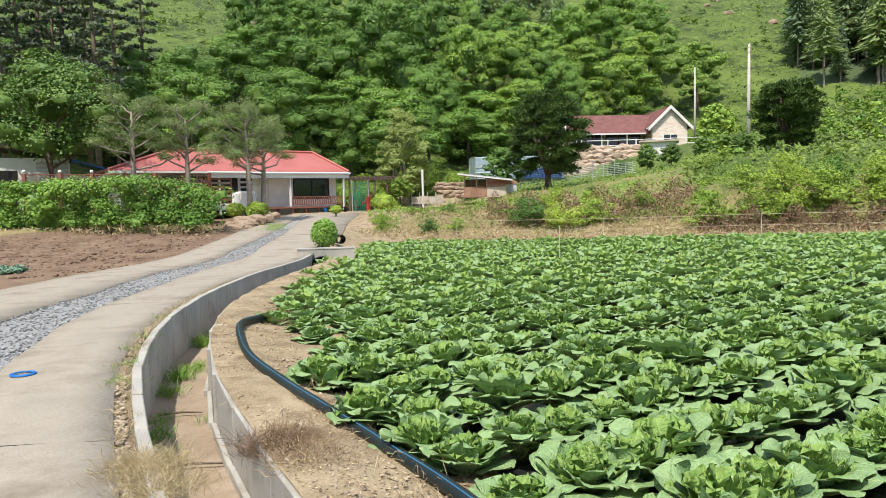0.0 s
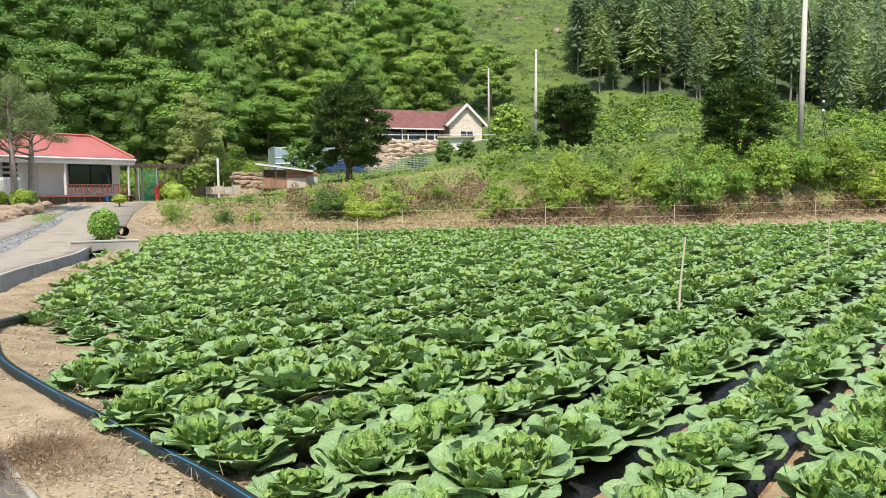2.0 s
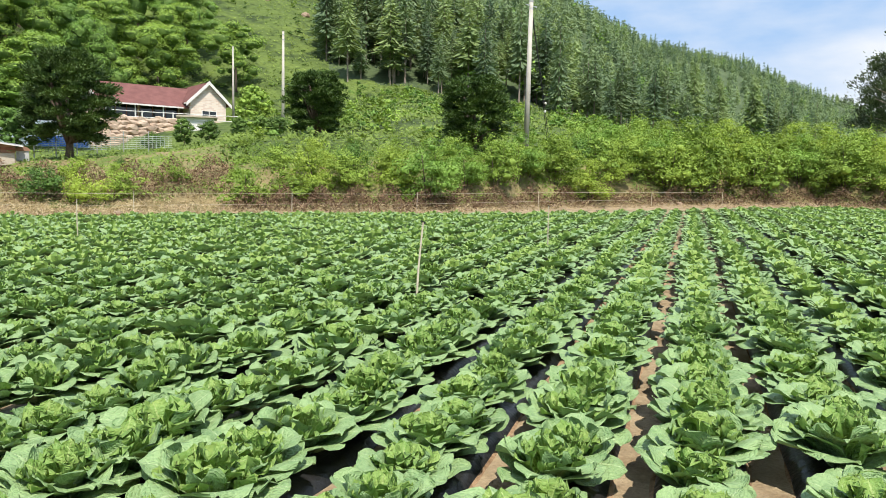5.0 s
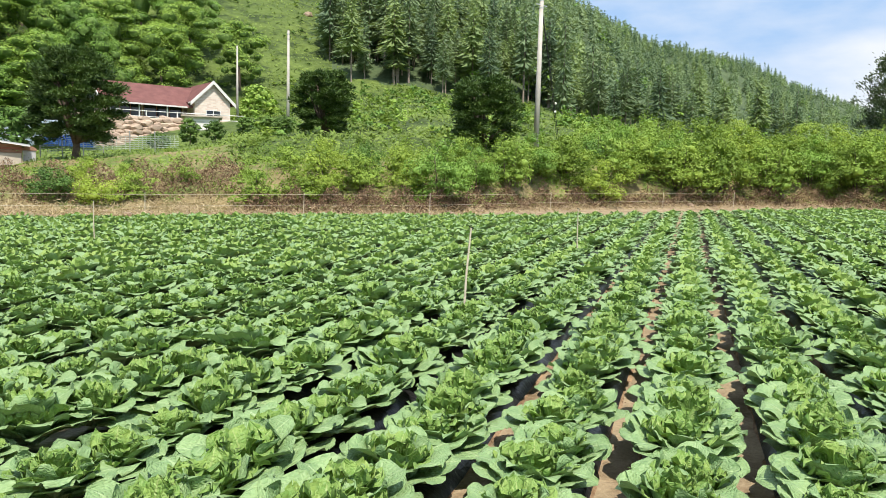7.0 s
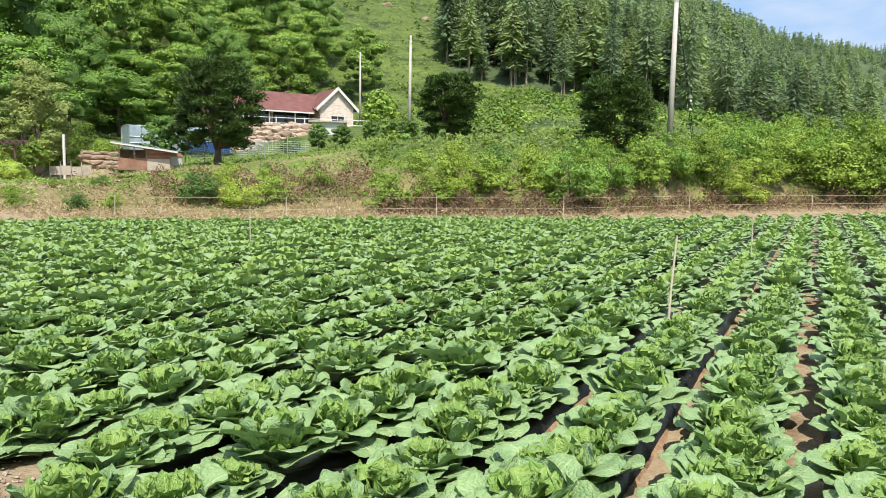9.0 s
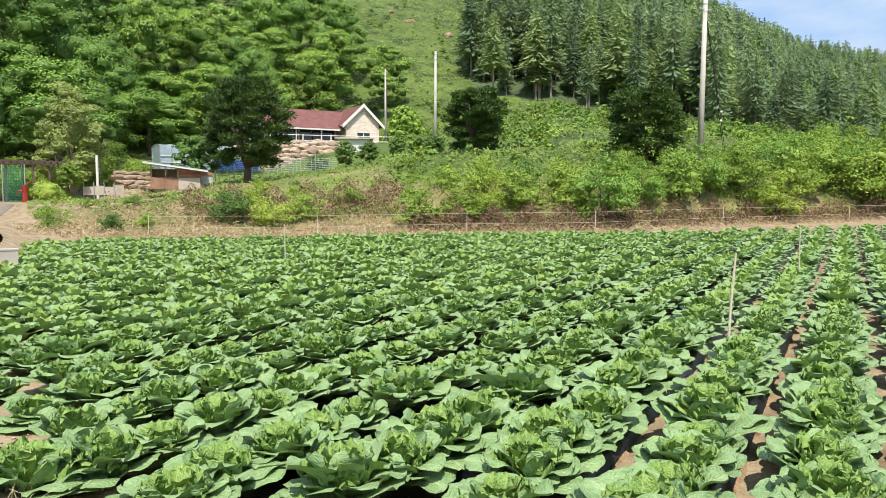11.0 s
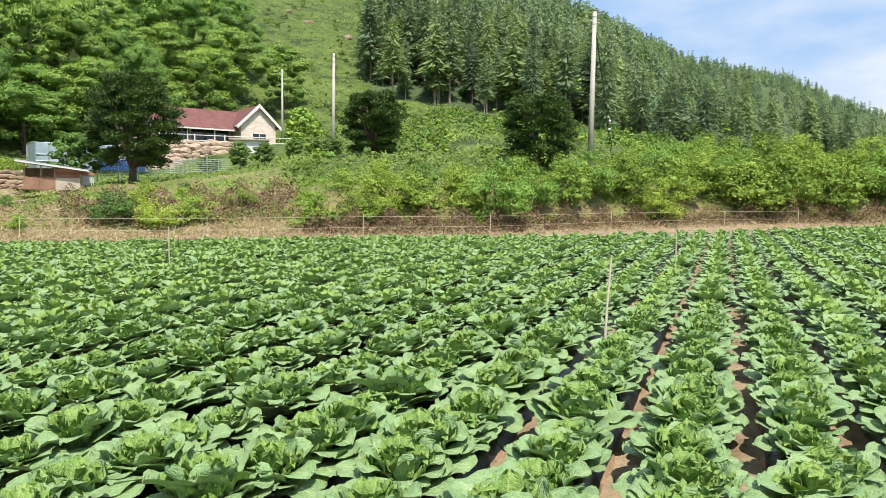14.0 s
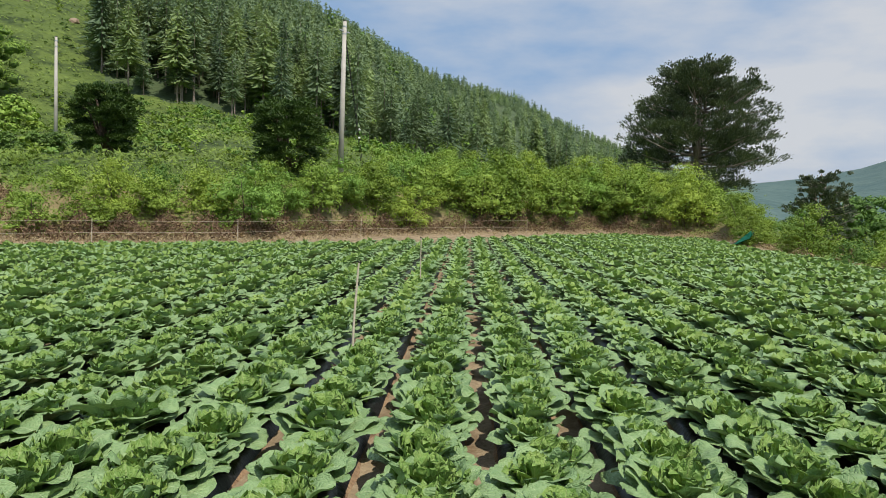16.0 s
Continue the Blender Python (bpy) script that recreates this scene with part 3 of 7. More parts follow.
def road_x(y, off):
    """x of the line that runs off metres to the right of the drain's road-side wall."""
    y = np.asarray(y, float)
    h = 0.5
    base = np.interp(y, BEND_Y, BEND_X)
    soft = (np.interp(y - h, BEND_Y, BEND_X) + np.interp(y + h, BEND_Y, BEND_X) + base) / 3
    slope = np.interp(y + 0.8, BEND_Y, BEND_X) - np.interp(y - 0.8, BEND_Y, BEND_X)
    return soft + off * np.sqrt(1 + np.minimum((slope / 1.6) ** 2, 0.3))


def road_z(y):
    return np.clip((np.asarray(y, float) - 21.0), 0, None) * 0.0385


def strip(name, offs, ys, lift, mat, label, category, rough=0.0, seed=3, kind="structure", down=None):
    """A ribbon along the bend through the given offsets, with a height at each; down: how deep its edges reach."""
    rng = np.random.default_rng(seed)
    rows = []
    for o, dz in zip(offs, lift):
        off = o(ys) if callable(o) else o
        z = dz(ys) if callable(dz) else dz
        rows.append(np.stack([road_x(ys, off), ys, road_z(ys) + z + rng.normal(0, rough, len(ys))], 1))
    if down:
        rows = [rows[0] - [0, 0, down]] + rows + [rows[-1] - [0, 0, down]]
    v = np.stack(rows, 1)
    n, m = v.shape[:2]
    i = np.arange(n * m).reshape(n, m)
    faces = np.stack([i[:-1, :-1], i[:-1, 1:], i[1:, 1:], i[1:, :-1]], 2).reshape(-1, 4)
    ob = sheet(name, v.reshape(-1, 3), faces, mat, smooth=False)
    return tagged(ob, label, category, kind=kind)


def gravel_left(y):
    return np.interp(y, [1, 11, 14, 19, 24, 30, 36, 46], [-2.6, -2.42, -2.35, -2.8, -2.75, -2.15, -1.6, -1.2])


def gravel_right(y):
    return np.interp(y, [1, 6.5, 8.6, 11, 15.2, 20, 25, 30, 36, 46], [-1.25, -1.25, -1.3, -1.38, -1.45, -1.95, -1.9, -1.5, -1.1, -0.9])


def road_left(y):
    return np.interp(y, [1, 15, 17.5, 20.4, 23.6, 32.7, 43.6, 46], [-4.7, -4.55, -4.55, -4.6, -4.15, -3.5, -2.4, -2.2])


def make_road():
    road = tagged(new("road"), "concrete farm road of two wheel strips with gravel between", "road", kind="structure")
    right = [lambda y: gravel_right(y) + 0.02 * np.sin(y * 3), lambda y: gravel_right(y) + 0.35, lambda y: np.maximum(gravel_right(y) + 0.6, -0.55), lambda y: np.interp(y, [4, 7, 9, 12, 22, 30, 46], [-0.22, -0.21, -0.20, -0.18, -0.12, 0.9, 2.3])]
    left = [road_left, lambda y: road_left(y) * 0.66 + gravel_left(y) * 0.34, lambda y: road_left(y) * 0.33 + gravel_left(y) * 0.67, lambda y: gravel_left(y) + 0.02 * np.sin(y * 2.3 + 1)]
    for k, (offs, first) in enumerate(((right, -4.0), (left, -3.2))):
        y = first
        while y < 46.5:
            step = 3.1 + 0.5 * math.sin(y * 1.7 + k)
            ys = np.linspace(y + 0.006, y + step - 0.006, 8)
            slab_ob = strip("road_slab", offs, ys, [-0.012, 0.0, 0.0, -0.01], CONCRETE, "", "", 0.002, int(y * 7) % 97 + 3, kind="", down=0.12)
            slab_ob.parent = road
            y += step
    far = np.arange(-4, 47.01, 0.5)
    strip("gravel_bed", [lambda y: gravel_left(y) - 0.05, lambda y: (gravel_left(y) + gravel_right(y)) / 2, lambda y: gravel_right(y) + 0.05], far, [-0.05, -0.035, -0.05], GRAVEL_BED, "crushed grey gravel between concrete wheel strips", "gravel", 0.006, 5)
    strip("verge", [-7.4, -6.4, -5.4, lambda y: road_left(y) + 0.1], far, [-0.1, -0.06, -0.08, -0.05], DIRT, "bare brown earth beside the road", "soil", 0.02, 6)


# ---- drain with precast walls ----
def wall_panel(bm, y0, y1, off0, off1, top, low):
    ys = (y0 + 0.008, y1 - 0.008)
    v = [bm.verts.new((float(road_x(y, o)), y, float(road_z(y)) + z)) for y in ys for o in (off0, off1) for z in (low, top)]
    for f in ((0, 1, 3, 2), (4, 6, 7, 5), (0, 4, 5, 1), (2, 3, 7, 6), (1, 5, 7, 3), (0, 2, 6, 4)):
        bm.faces.new([v[k] for k in f])
    bmesh.ops.recalc_face_normals(bm, faces=bm.faces)
    bmesh.ops.bevel(bm, geom=list(bm.edges), offset=0.008, segments=1, affect="EDGES")
    return bm


def drain_width(y):
    return np.interp(y, [3, 6, 8, 10, 12.3, 14, 20, 23], [0.66, 0.66, 0.63, 0.55, 0.48, 0.46, 0.5, 0.55])


def make_drain():
    drain = tagged(new("drain"), "grey precast concrete roadside drain, silted and weedy", "drain", kind="structure")
    rng = random.Random(5)
    y = -3.6
    while y < 21.4:
        step = 1.0 + 0.12 * rng.random()
        part("wall_panel", wall_panel(bmesh.new(), y, y + step, -0.085, 0.0, 0.005 + 0.012 * rng.random(), -0.85), CANAL, drain)
        y += step
    y = -3.3
    while y < 21.2:
        step = 1.25 + 0.12 * rng.random()
        a, b = float(drain_width(y)), float(drain_width(y + step))
        w = (a + b) / 2
        part("wall_panel", wall_panel(bmesh.new(), y, y + step, w, w + 0.11, -0.128 + 0.008 * rng.random(), -0.85), CANAL, drain)
        part("footing", wall_panel(bmesh.new(), y, y + step, w - 0.055, w - 0.004, -0.60, -0.85), CANAL, drain)
        y += step
    floor = strip("channel_bed", [-0.05, 0.15, 0.35, lambda y: drain_width(y) + 0.05], np.arange(-3.6, 22, 0.3), [-0.66, -0.68, -0.69, -0.67], SILT, "", "", 0.012, 9, kind="")
    floor.parent = drain
    tagged(floor, label="silt-covered drain bed")


def make_bank():
    ys = np.arange(-3.6, 33, 0.3)
    strip("field_bank", [lambda y: drain_width(y) + 0.025, lambda y: drain_width(y) + 0.35, lambda y: drain_width(y) + 0.7, lambda y: drain_width(y) + 1.1, 2.5, 4.2], ys,
          [lambda y: -0.10 - road_z(y), lambda y: -0.115 - road_z(y), lambda y: -0.22 - road_z(y), lambda y: -0.30 - road_z(y), lambda y: -0.40 - road_z(y), lambda y: -0.44 - road_z(y)], SOIL, "bare dry sandy bank between drain and field", "soil", 0.014, 11)
    strip("drain_edge", [lambda y: np.interp(y, [4, 7, 9, 12, 22, 30, 46], [-0.30, -0.28, -0.27, -0.25, -0.22, 0.8, 2.2]), -0.16, -0.08], np.arange(-3.6, 22.5, 0.15), [-0.05, -0.035, -0.05], LITTER, "strip of earth and litter along the drain wall", "soil", 0.014, 12)
    edge = lambda y: np.interp(y, [22, 30, 46], [-0.12, 0.9, 2.3])
    strip("road_shoulder", [lambda y: edge(y) - 0.04, lambda y: edge(y) + 0.25, lambda y: edge(y) * 0.5 + 1.3, 3.1], np.arange(22.9, 46.5, 0.4),
          [-0.06, -0.10, lambda y: (land(road_x(y, 3.1), y) - road_z(y)) * 0.55 - 0.05, lambda y: land(road_x(y, 3.1), y) - road_z(y) + 0.02], SOIL, "sandy shoulder sloping from the road to the field", "soil", 0.02, 14)


# ---- planting beds ----
ROW_AZ = 61.7
UX, UY = math.sin(radians(ROW_AZ)), math.cos(radians(ROW_AZ))
VX, VY = UY, -UX
ROW0, ROW_STEP, PLANT_STEP = -2.20, 0.81, 0.44


def make_beds():
    us = np.concatenate([np.arange(-4, 22, 0.3), np.arange(22, 56, 1.2)])
    prof = np.array([[-0.405, -0.115], [-0.32, -0.12], [-0.27, -0.07], [-0.23, 0.0], [-0.12, 0.045], [0.03, 0.05], [0.15, 0.04], [0.24, -0.005], [0.28, -0.07], [0.34, -0.115]])
    ks = np.arange(-44, 26)
    vs = (ROW0 + ks[:, None] * ROW_STEP + prof[None, :, 0]).ravel()
    hs = np.tile(prof[:, 1], len(ks))
    U, V = np.meshgrid(us, vs, indexing="ij")
    rng = np.random.default_rng(21)
    X, Y = U * UX + V * VX, U * UY + V * VY
    Z = soil(X, Y) + hs[None] * 0.85 - 0.03 + rng.normal(0, 0.012, U.shape)
    n, m = X.shape
    i = np.arange(n * m).reshape(n, m)
    faces = np.stack([i[:-1, :-1], i[1:, :-1], i[1:, 1:], i[:-1, 1:]], 2).reshape(-1, 4)[:, ::-1]
    col = np.tile(np.arange(m - 1) % len(prof), n - 1)
    film = (col >= 2) & (col <= 7)
    cx, cy = X.ravel()[faces].mean(1), Y.ravel()[faces].mean(1)
    keep = inside(cx, cy)
    ob = sheet("planting_beds", np.stack([X, Y, Z], 2).reshape(-1, 3), faces[keep], [FURROW, FILM], index=film[keep].astype(int))
    tagged(ob, "long raised beds under black mulch film with sandy furrows", "soil", kind="structure")


# ---- cabbages ----
def blade(rng, length, width, rise, curl, cup, frill, turn, nu, nv, lift=0.0, start=0.03):
    """One broad leaf: vertices, faces and its own width and length as coordinates."""
    s = 1 - (1 - np.linspace(0, 1, nu + 1)) ** 1.35
    t = np.linspace(-1, 1, nv + 1)
    ang = np.radians(rise - curl * s ** 1.2)
    ds = length * np.diff(s)
    r = start + np.concatenate([[0], np.cumsum(np.cos(ang[:-1]) * ds)])
    z = lift + np.concatenate([[0], np.cumsum(np.sin(ang[:-1]) * ds)])
    h = np.clip(s / 0.56, 0, 1)
    w = width * 0.5 * (0.24 + 0.76 * h * h * (3 - 2 * h)) * np.sqrt(1 - np.clip((s - 0.60) / 0.404, 0, 1) ** 2.6)
    tip = np.clip((s - 0.5) / 0.5, 0, None)[:, None]
    S, Tt = np.meshgrid(s, t, indexing="ij")
    R, Z, W, A = (np.repeat(q[:, None], nv + 1, 1) for q in (r, z, w, ang))
    back = 0.02 * width * tip ** 1.6 * Tt ** 2
    R, Z = R - back * np.cos(A), Z - back * np.sin(A)
    ph = rng.uniform(0, 6.28, 4)
    rate = 1.0 if frill > 0.02 else 0.55
    ruff = frill * np.abs(Tt) ** 1.8 * (np.sin(S * 17 * rate + ph[0] + Tt * 2) + 0.6 * np.sin(S * 29 * rate + ph[1] - Tt)) + frill * 0.8 * S ** 3 * np.sin(Tt * 6 * rate + ph[2])
    ruff += 0.0045 * np.sin(S * 13 + ph[3]) * np.sin(Tt * 5 + ph[1])
    bulge = cup * W * (Tt ** 2) + ruff + (rng.normal(0, frill * 0.12, S.shape) if frill > 0.02 else 0)
    R2, Z2, L = R - np.sin(A) * bulge, Z + np.cos(A) * bulge, W * Tt * (1 - 0.15 * np.abs(cup) * np.abs(Tt))
    c, q = math.cos(turn), math.sin(turn)
    v = np.stack([R2 * c - L * q, R2 * q + L * c, Z2], 2).reshape(-1, 3)
    i = np.arange((nu + 1) * (nv + 1)).reshape(nu + 1, nv + 1)
    f = np.stack([i[:-1, :-1], i[1:, :-1], i[1:, 1:], i[:-1, 1:]], 2).reshape(-1, 4)
    uv = np.stack([(Tt + 1) / 2, S], 2).reshape(-1, 2)
    return v, f, uv


def cabbage_leaves(seed, fine):
    """Rows of (kind, vertices, faces, uv): outer leaves that sprawl, those that stand and arch, the hoods over the heart, then the frilled heart."""
    rng = np.random.default_rng(seed)
    outer_n, mid_n, hood_n, in_n = {3: (7, 7, 4, 28), 2: (6, 6, 3, 10), 1: (6, 5, 1, 5)}[fine]
    grid = {3: ((9, 8), (9, 8), (4, 5)), 2: ((5, 4), (5, 4), (3, 3)), 1: ((3, 3), (3, 3), (2, 2))}[fine]
    rows = []
    low = {3: 0, 2: 6, 1: 14}[fine]
    a0 = rng.uniform(0, 6.28)
    for k in range(outer_n):
        turn = a0 + 2 * math.pi * k / outer_n + rng.normal(0, 0.2)
        rows.append(("outer", *blade(rng, rng.uniform(0.34, 0.42), rng.uniform(0.28, 0.36), rng.uniform(30, 48), rng.uniform(28, 62), rng.uniform(-0.15, 0.12), 0.009, turn, *grid[0], lift=0.02)))
    for k in range(mid_n):
        turn = a0 + 0.4 + 2 * math.pi * k / mid_n + rng.normal(0, 0.2)
        rows.append(("mid", *blade(rng, rng.uniform(0.31, 0.38), rng.uniform(0.25, 0.33), rng.uniform(50, 70) - low, rng.uniform(45, 85) - low, rng.uniform(-0.05, 0.28), 0.014, turn, *grid[1], lift=0.03, start=0.05)))
    for k in range(hood_n):
        turn = a0 + 0.9 + 1.75 * k + rng.normal(0, 0.4)
        rows.append(("hood", *blade(rng, rng.uniform(0.25, 0.31), rng.uniform(0.18, 0.25), rng.uniform(62, 76) - low, rng.uniform(10, 60), rng.uniform(0.0, 0.4), 0.019, turn, *grid[1], lift=0.04, start=0.06)))
    for k in range(in_n):
        turn = a0 + 2.4 * k + rng.normal(0, 0.3)
        h = k / max(in_n - 1, 1)
        wide = 1.0 if fine == 3 else 1.35
        rows.append(("heart", *blade(rng, rng.uniform(0.13, 0.17), wide * rng.uniform(0.10, 0.14), rng.uniform(46, 62) + 24 * h, rng.uniform(10, 75), rng.uniform(-0.3, 0.5), 0.024, turn, *grid[2], lift=0.11 + 0.07 * h, start=0.015 + 0.115 * (1 - h) ** 0.8)))
    return rows


EXTRA = ((0.10, 5.75), (0.45, 5.02), (0.88, 4.62), (-0.32, 7.15), (1.0, 3.9))


def plant_places():
    rng = np.random.default_rng(77)
    us, ks = np.arange(-5, 58, PLANT_STEP), np.arange(-44, 26)
    U, K = np.meshgrid(us, ks, indexing="ij")
    U = U + rng.normal(0, 0.045, U.shape) + (K % 2) * PLANT_STEP * 0.45
    V = ROW0 + K * ROW_STEP + rng.normal(0, 0.035, U.shape)
    x, y = (U * UX + V * VX).ravel(), (U * UY + V * VY).ravel()
    ok = inside(x, y) & (rng.random(x.shape) > 0.012)
    # a clear margin along the rim of the field
    for d in ((0.3, 0), (-0.3, 0), (0, 0.3), (0, -0.3)):
        ok &= inside(x + d[0], y + d[1])
    ok &= np.hypot(x + 0.1, y - 1.2) > 2.0
    x, y = x[ok], y[ok]
    for a, b in EXTRA:
        if np.hypot(x - a, y - b).min() > 0.36:
            x, y = np.append(x, a), np.append(y, b)
    size = np.clip(rng.normal(1.0, 0.09, len(x)), 0.78, 1.2) * 1.03
    return np.stack([x, y, soil(x, y) + 0.005, rng.uniform(0, 360, len(x)), size, size * rng.uniform(0.85, 1.1, len(x))], 1)


def make_cabbages():
    places = plant_places()
    far = np.hypot(places[:, 0] - 2.2, places[:, 1] - 5.2)
    order = np.argsort(far)
    places, far = places[order], far[order]
    masters = []
    for seed in range(5):
        head = thing("cabbage", "leafy green napa cabbage with a loose pale heart", "cabbage", pose(0, 0, 0), "cabbages in rows")
        rows = cabbage_leaves(100 + seed, 3)
        heart = [r for r in rows if r[0] in ("hood", "heart")]
        v, f = join(*[(r[1], r[2]) for r in heart])
        kind = np.concatenate([np.full(len(r[2]), 1 if r[0] == "hood" else 0) for r in heart])
        # all heart leaves grow from one core
        ends = np.cumsum([0] + [len(r[1]) for r in heart])[:-1]
        core = len(v)
        v = np.concatenate([v, [[0, 0, 0.07]]])
        f = np.concatenate([f, [[core, k, k + 2, k + 4] for k in ends]])
        kind = np.concatenate([kind, np.zeros(len(ends), int)])
        heart.append((None, None, None, np.array([[0.5, 0.0]])))
        sheet("heart", v, f, [CAB_IN, CAB_OUT], head, True, np.concatenate([r[3] for r in heart]), kind, "pale frilled heart leaves")
        for r in rows:
            if r[0] in ("outer", "mid"):
                sheet("leaf", r[1], r[2], CAB_OUT, head, True, r[3])
        masters.append(head)
    rng = random.Random(4)
    near = places[:300]
    for i, (x, y, z, turn, size, tall) in enumerate(near):
        m = pose(x, y, z, rng.uniform(-4, 4), rng.uniform(-4, 4), turn)
        if i < 5:
            c = masters[i]
            c.matrix_world = m
        else:
            c = copy_thing(masters[i % 5], m)
        c.scale = (size, size, tall)
    rest, rest_far = places[300:], far[300:]
    vs, fs, uvs, idx, k = [], [], [], [], 0
    for fine, pick in ((2, rest_far < 13.5), (1, rest_far >= 13.5)):
        for seed in range(4):
            rows = cabbage_leaves(200 + 10 * fine + seed, fine)
            v, f = join(*[(r[1], r[2]) for r in rows])
            uv = np.concatenate([r[3] for r in rows])
            kind = np.concatenate([np.full(len(r[2]), 1 if r[0] == "heart" else 0) for r in rows])
            mine = rest[pick][seed::4]
            V, F = scatter(v, f, mine)
            vs.append(V), fs.append(F + k), uvs.append(np.tile(uv, (len(mine), 1))), idx.append(np.tile(kind, len(mine)))
            k += len(V)
    ob = sheet("cabbage_rows", np.concatenate(vs), np.concatenate(fs), [CAB_OUT, CAB_IN], smooth=True, uv=np.concatenate(uvs), index=np.concatenate(idx))
    tagged(ob, "rows of green napa cabbages filling the field", "cabbage field", kind="stuff")


make_ground()
make_road()
make_drain()
make_bank()
make_beds()
make_cabbages()


# ---- shrubs, trees and woods ----
def shrub_mesh(seed, wide, tall, count, size, slim=0.6, clumps=26, core=0.3):
    rng = np.random.default_rng(seed)
    blobs = []
    for _ in range(clumps):
        a, d = rng.uniform(0, 6.28), wide * 0.38 * rng.random() ** 0.6
        r = wide * rng.uniform(0.10, 0.20)
        h = tall * rng.uniform(0.16, 0.86) * (1 - 0.35 * d / (wide * 0.36))
        blobs.append((d * math.cos(a), d * math.sin(a), h, r, r, min(r * rng.uniform(0.6, 0.95), h)))
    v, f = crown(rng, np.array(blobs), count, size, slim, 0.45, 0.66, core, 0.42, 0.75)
    # loose shoots above the outline
    shoots = max(4, count // 260)
    rows = []
    for _ in range(shoots):
        a, d = rng.uniform(0, 6.28), wide * 0.42 * rng.random() ** 0.5
        base = np.array([d * math.cos(a), d * math.sin(a), tall * rng.uniform(0.6, 0.95)])
        tip = base + [rng.normal(0, 0.2) * wide * 0.3, rng.normal(0, 0.2) * wide * 0.3, tall * rng.uniform(0.08, 0.28)]
        h = np.linspace(0, 1, 7)[:, None]
        rows.append(base * (1 - h) + tip * h)
    p = np.concatenate(rows)
    w, g = leaves(rng, p + rng.normal(0, size * 0.3, p.shape), np.tile([0, 0, 1.0], (len(p), 1)), size)
    v, f = join((v, f), (w, g))
    v[:, 2] = np.maximum(v[:, 2], 0.0)
    return v, f


def stems(rng, tall, wide, n):
    bm = bmesh.new()
    for _ in range(n):
        a, d = rng.uniform(0, 6.28), wide * rng.uniform(0.1, 0.3)
        tube(bm, [(0.1 * math.cos(a), 0.1 * math.sin(a), -0.15), (d * 0.5 * math.cos(a), d * 0.5 * math.sin(a), tall * 0.35), (d * math.cos(a), d * math.sin(a), tall * 0.7)], [0.03, 0.02, 0.008], 4)
    return bm


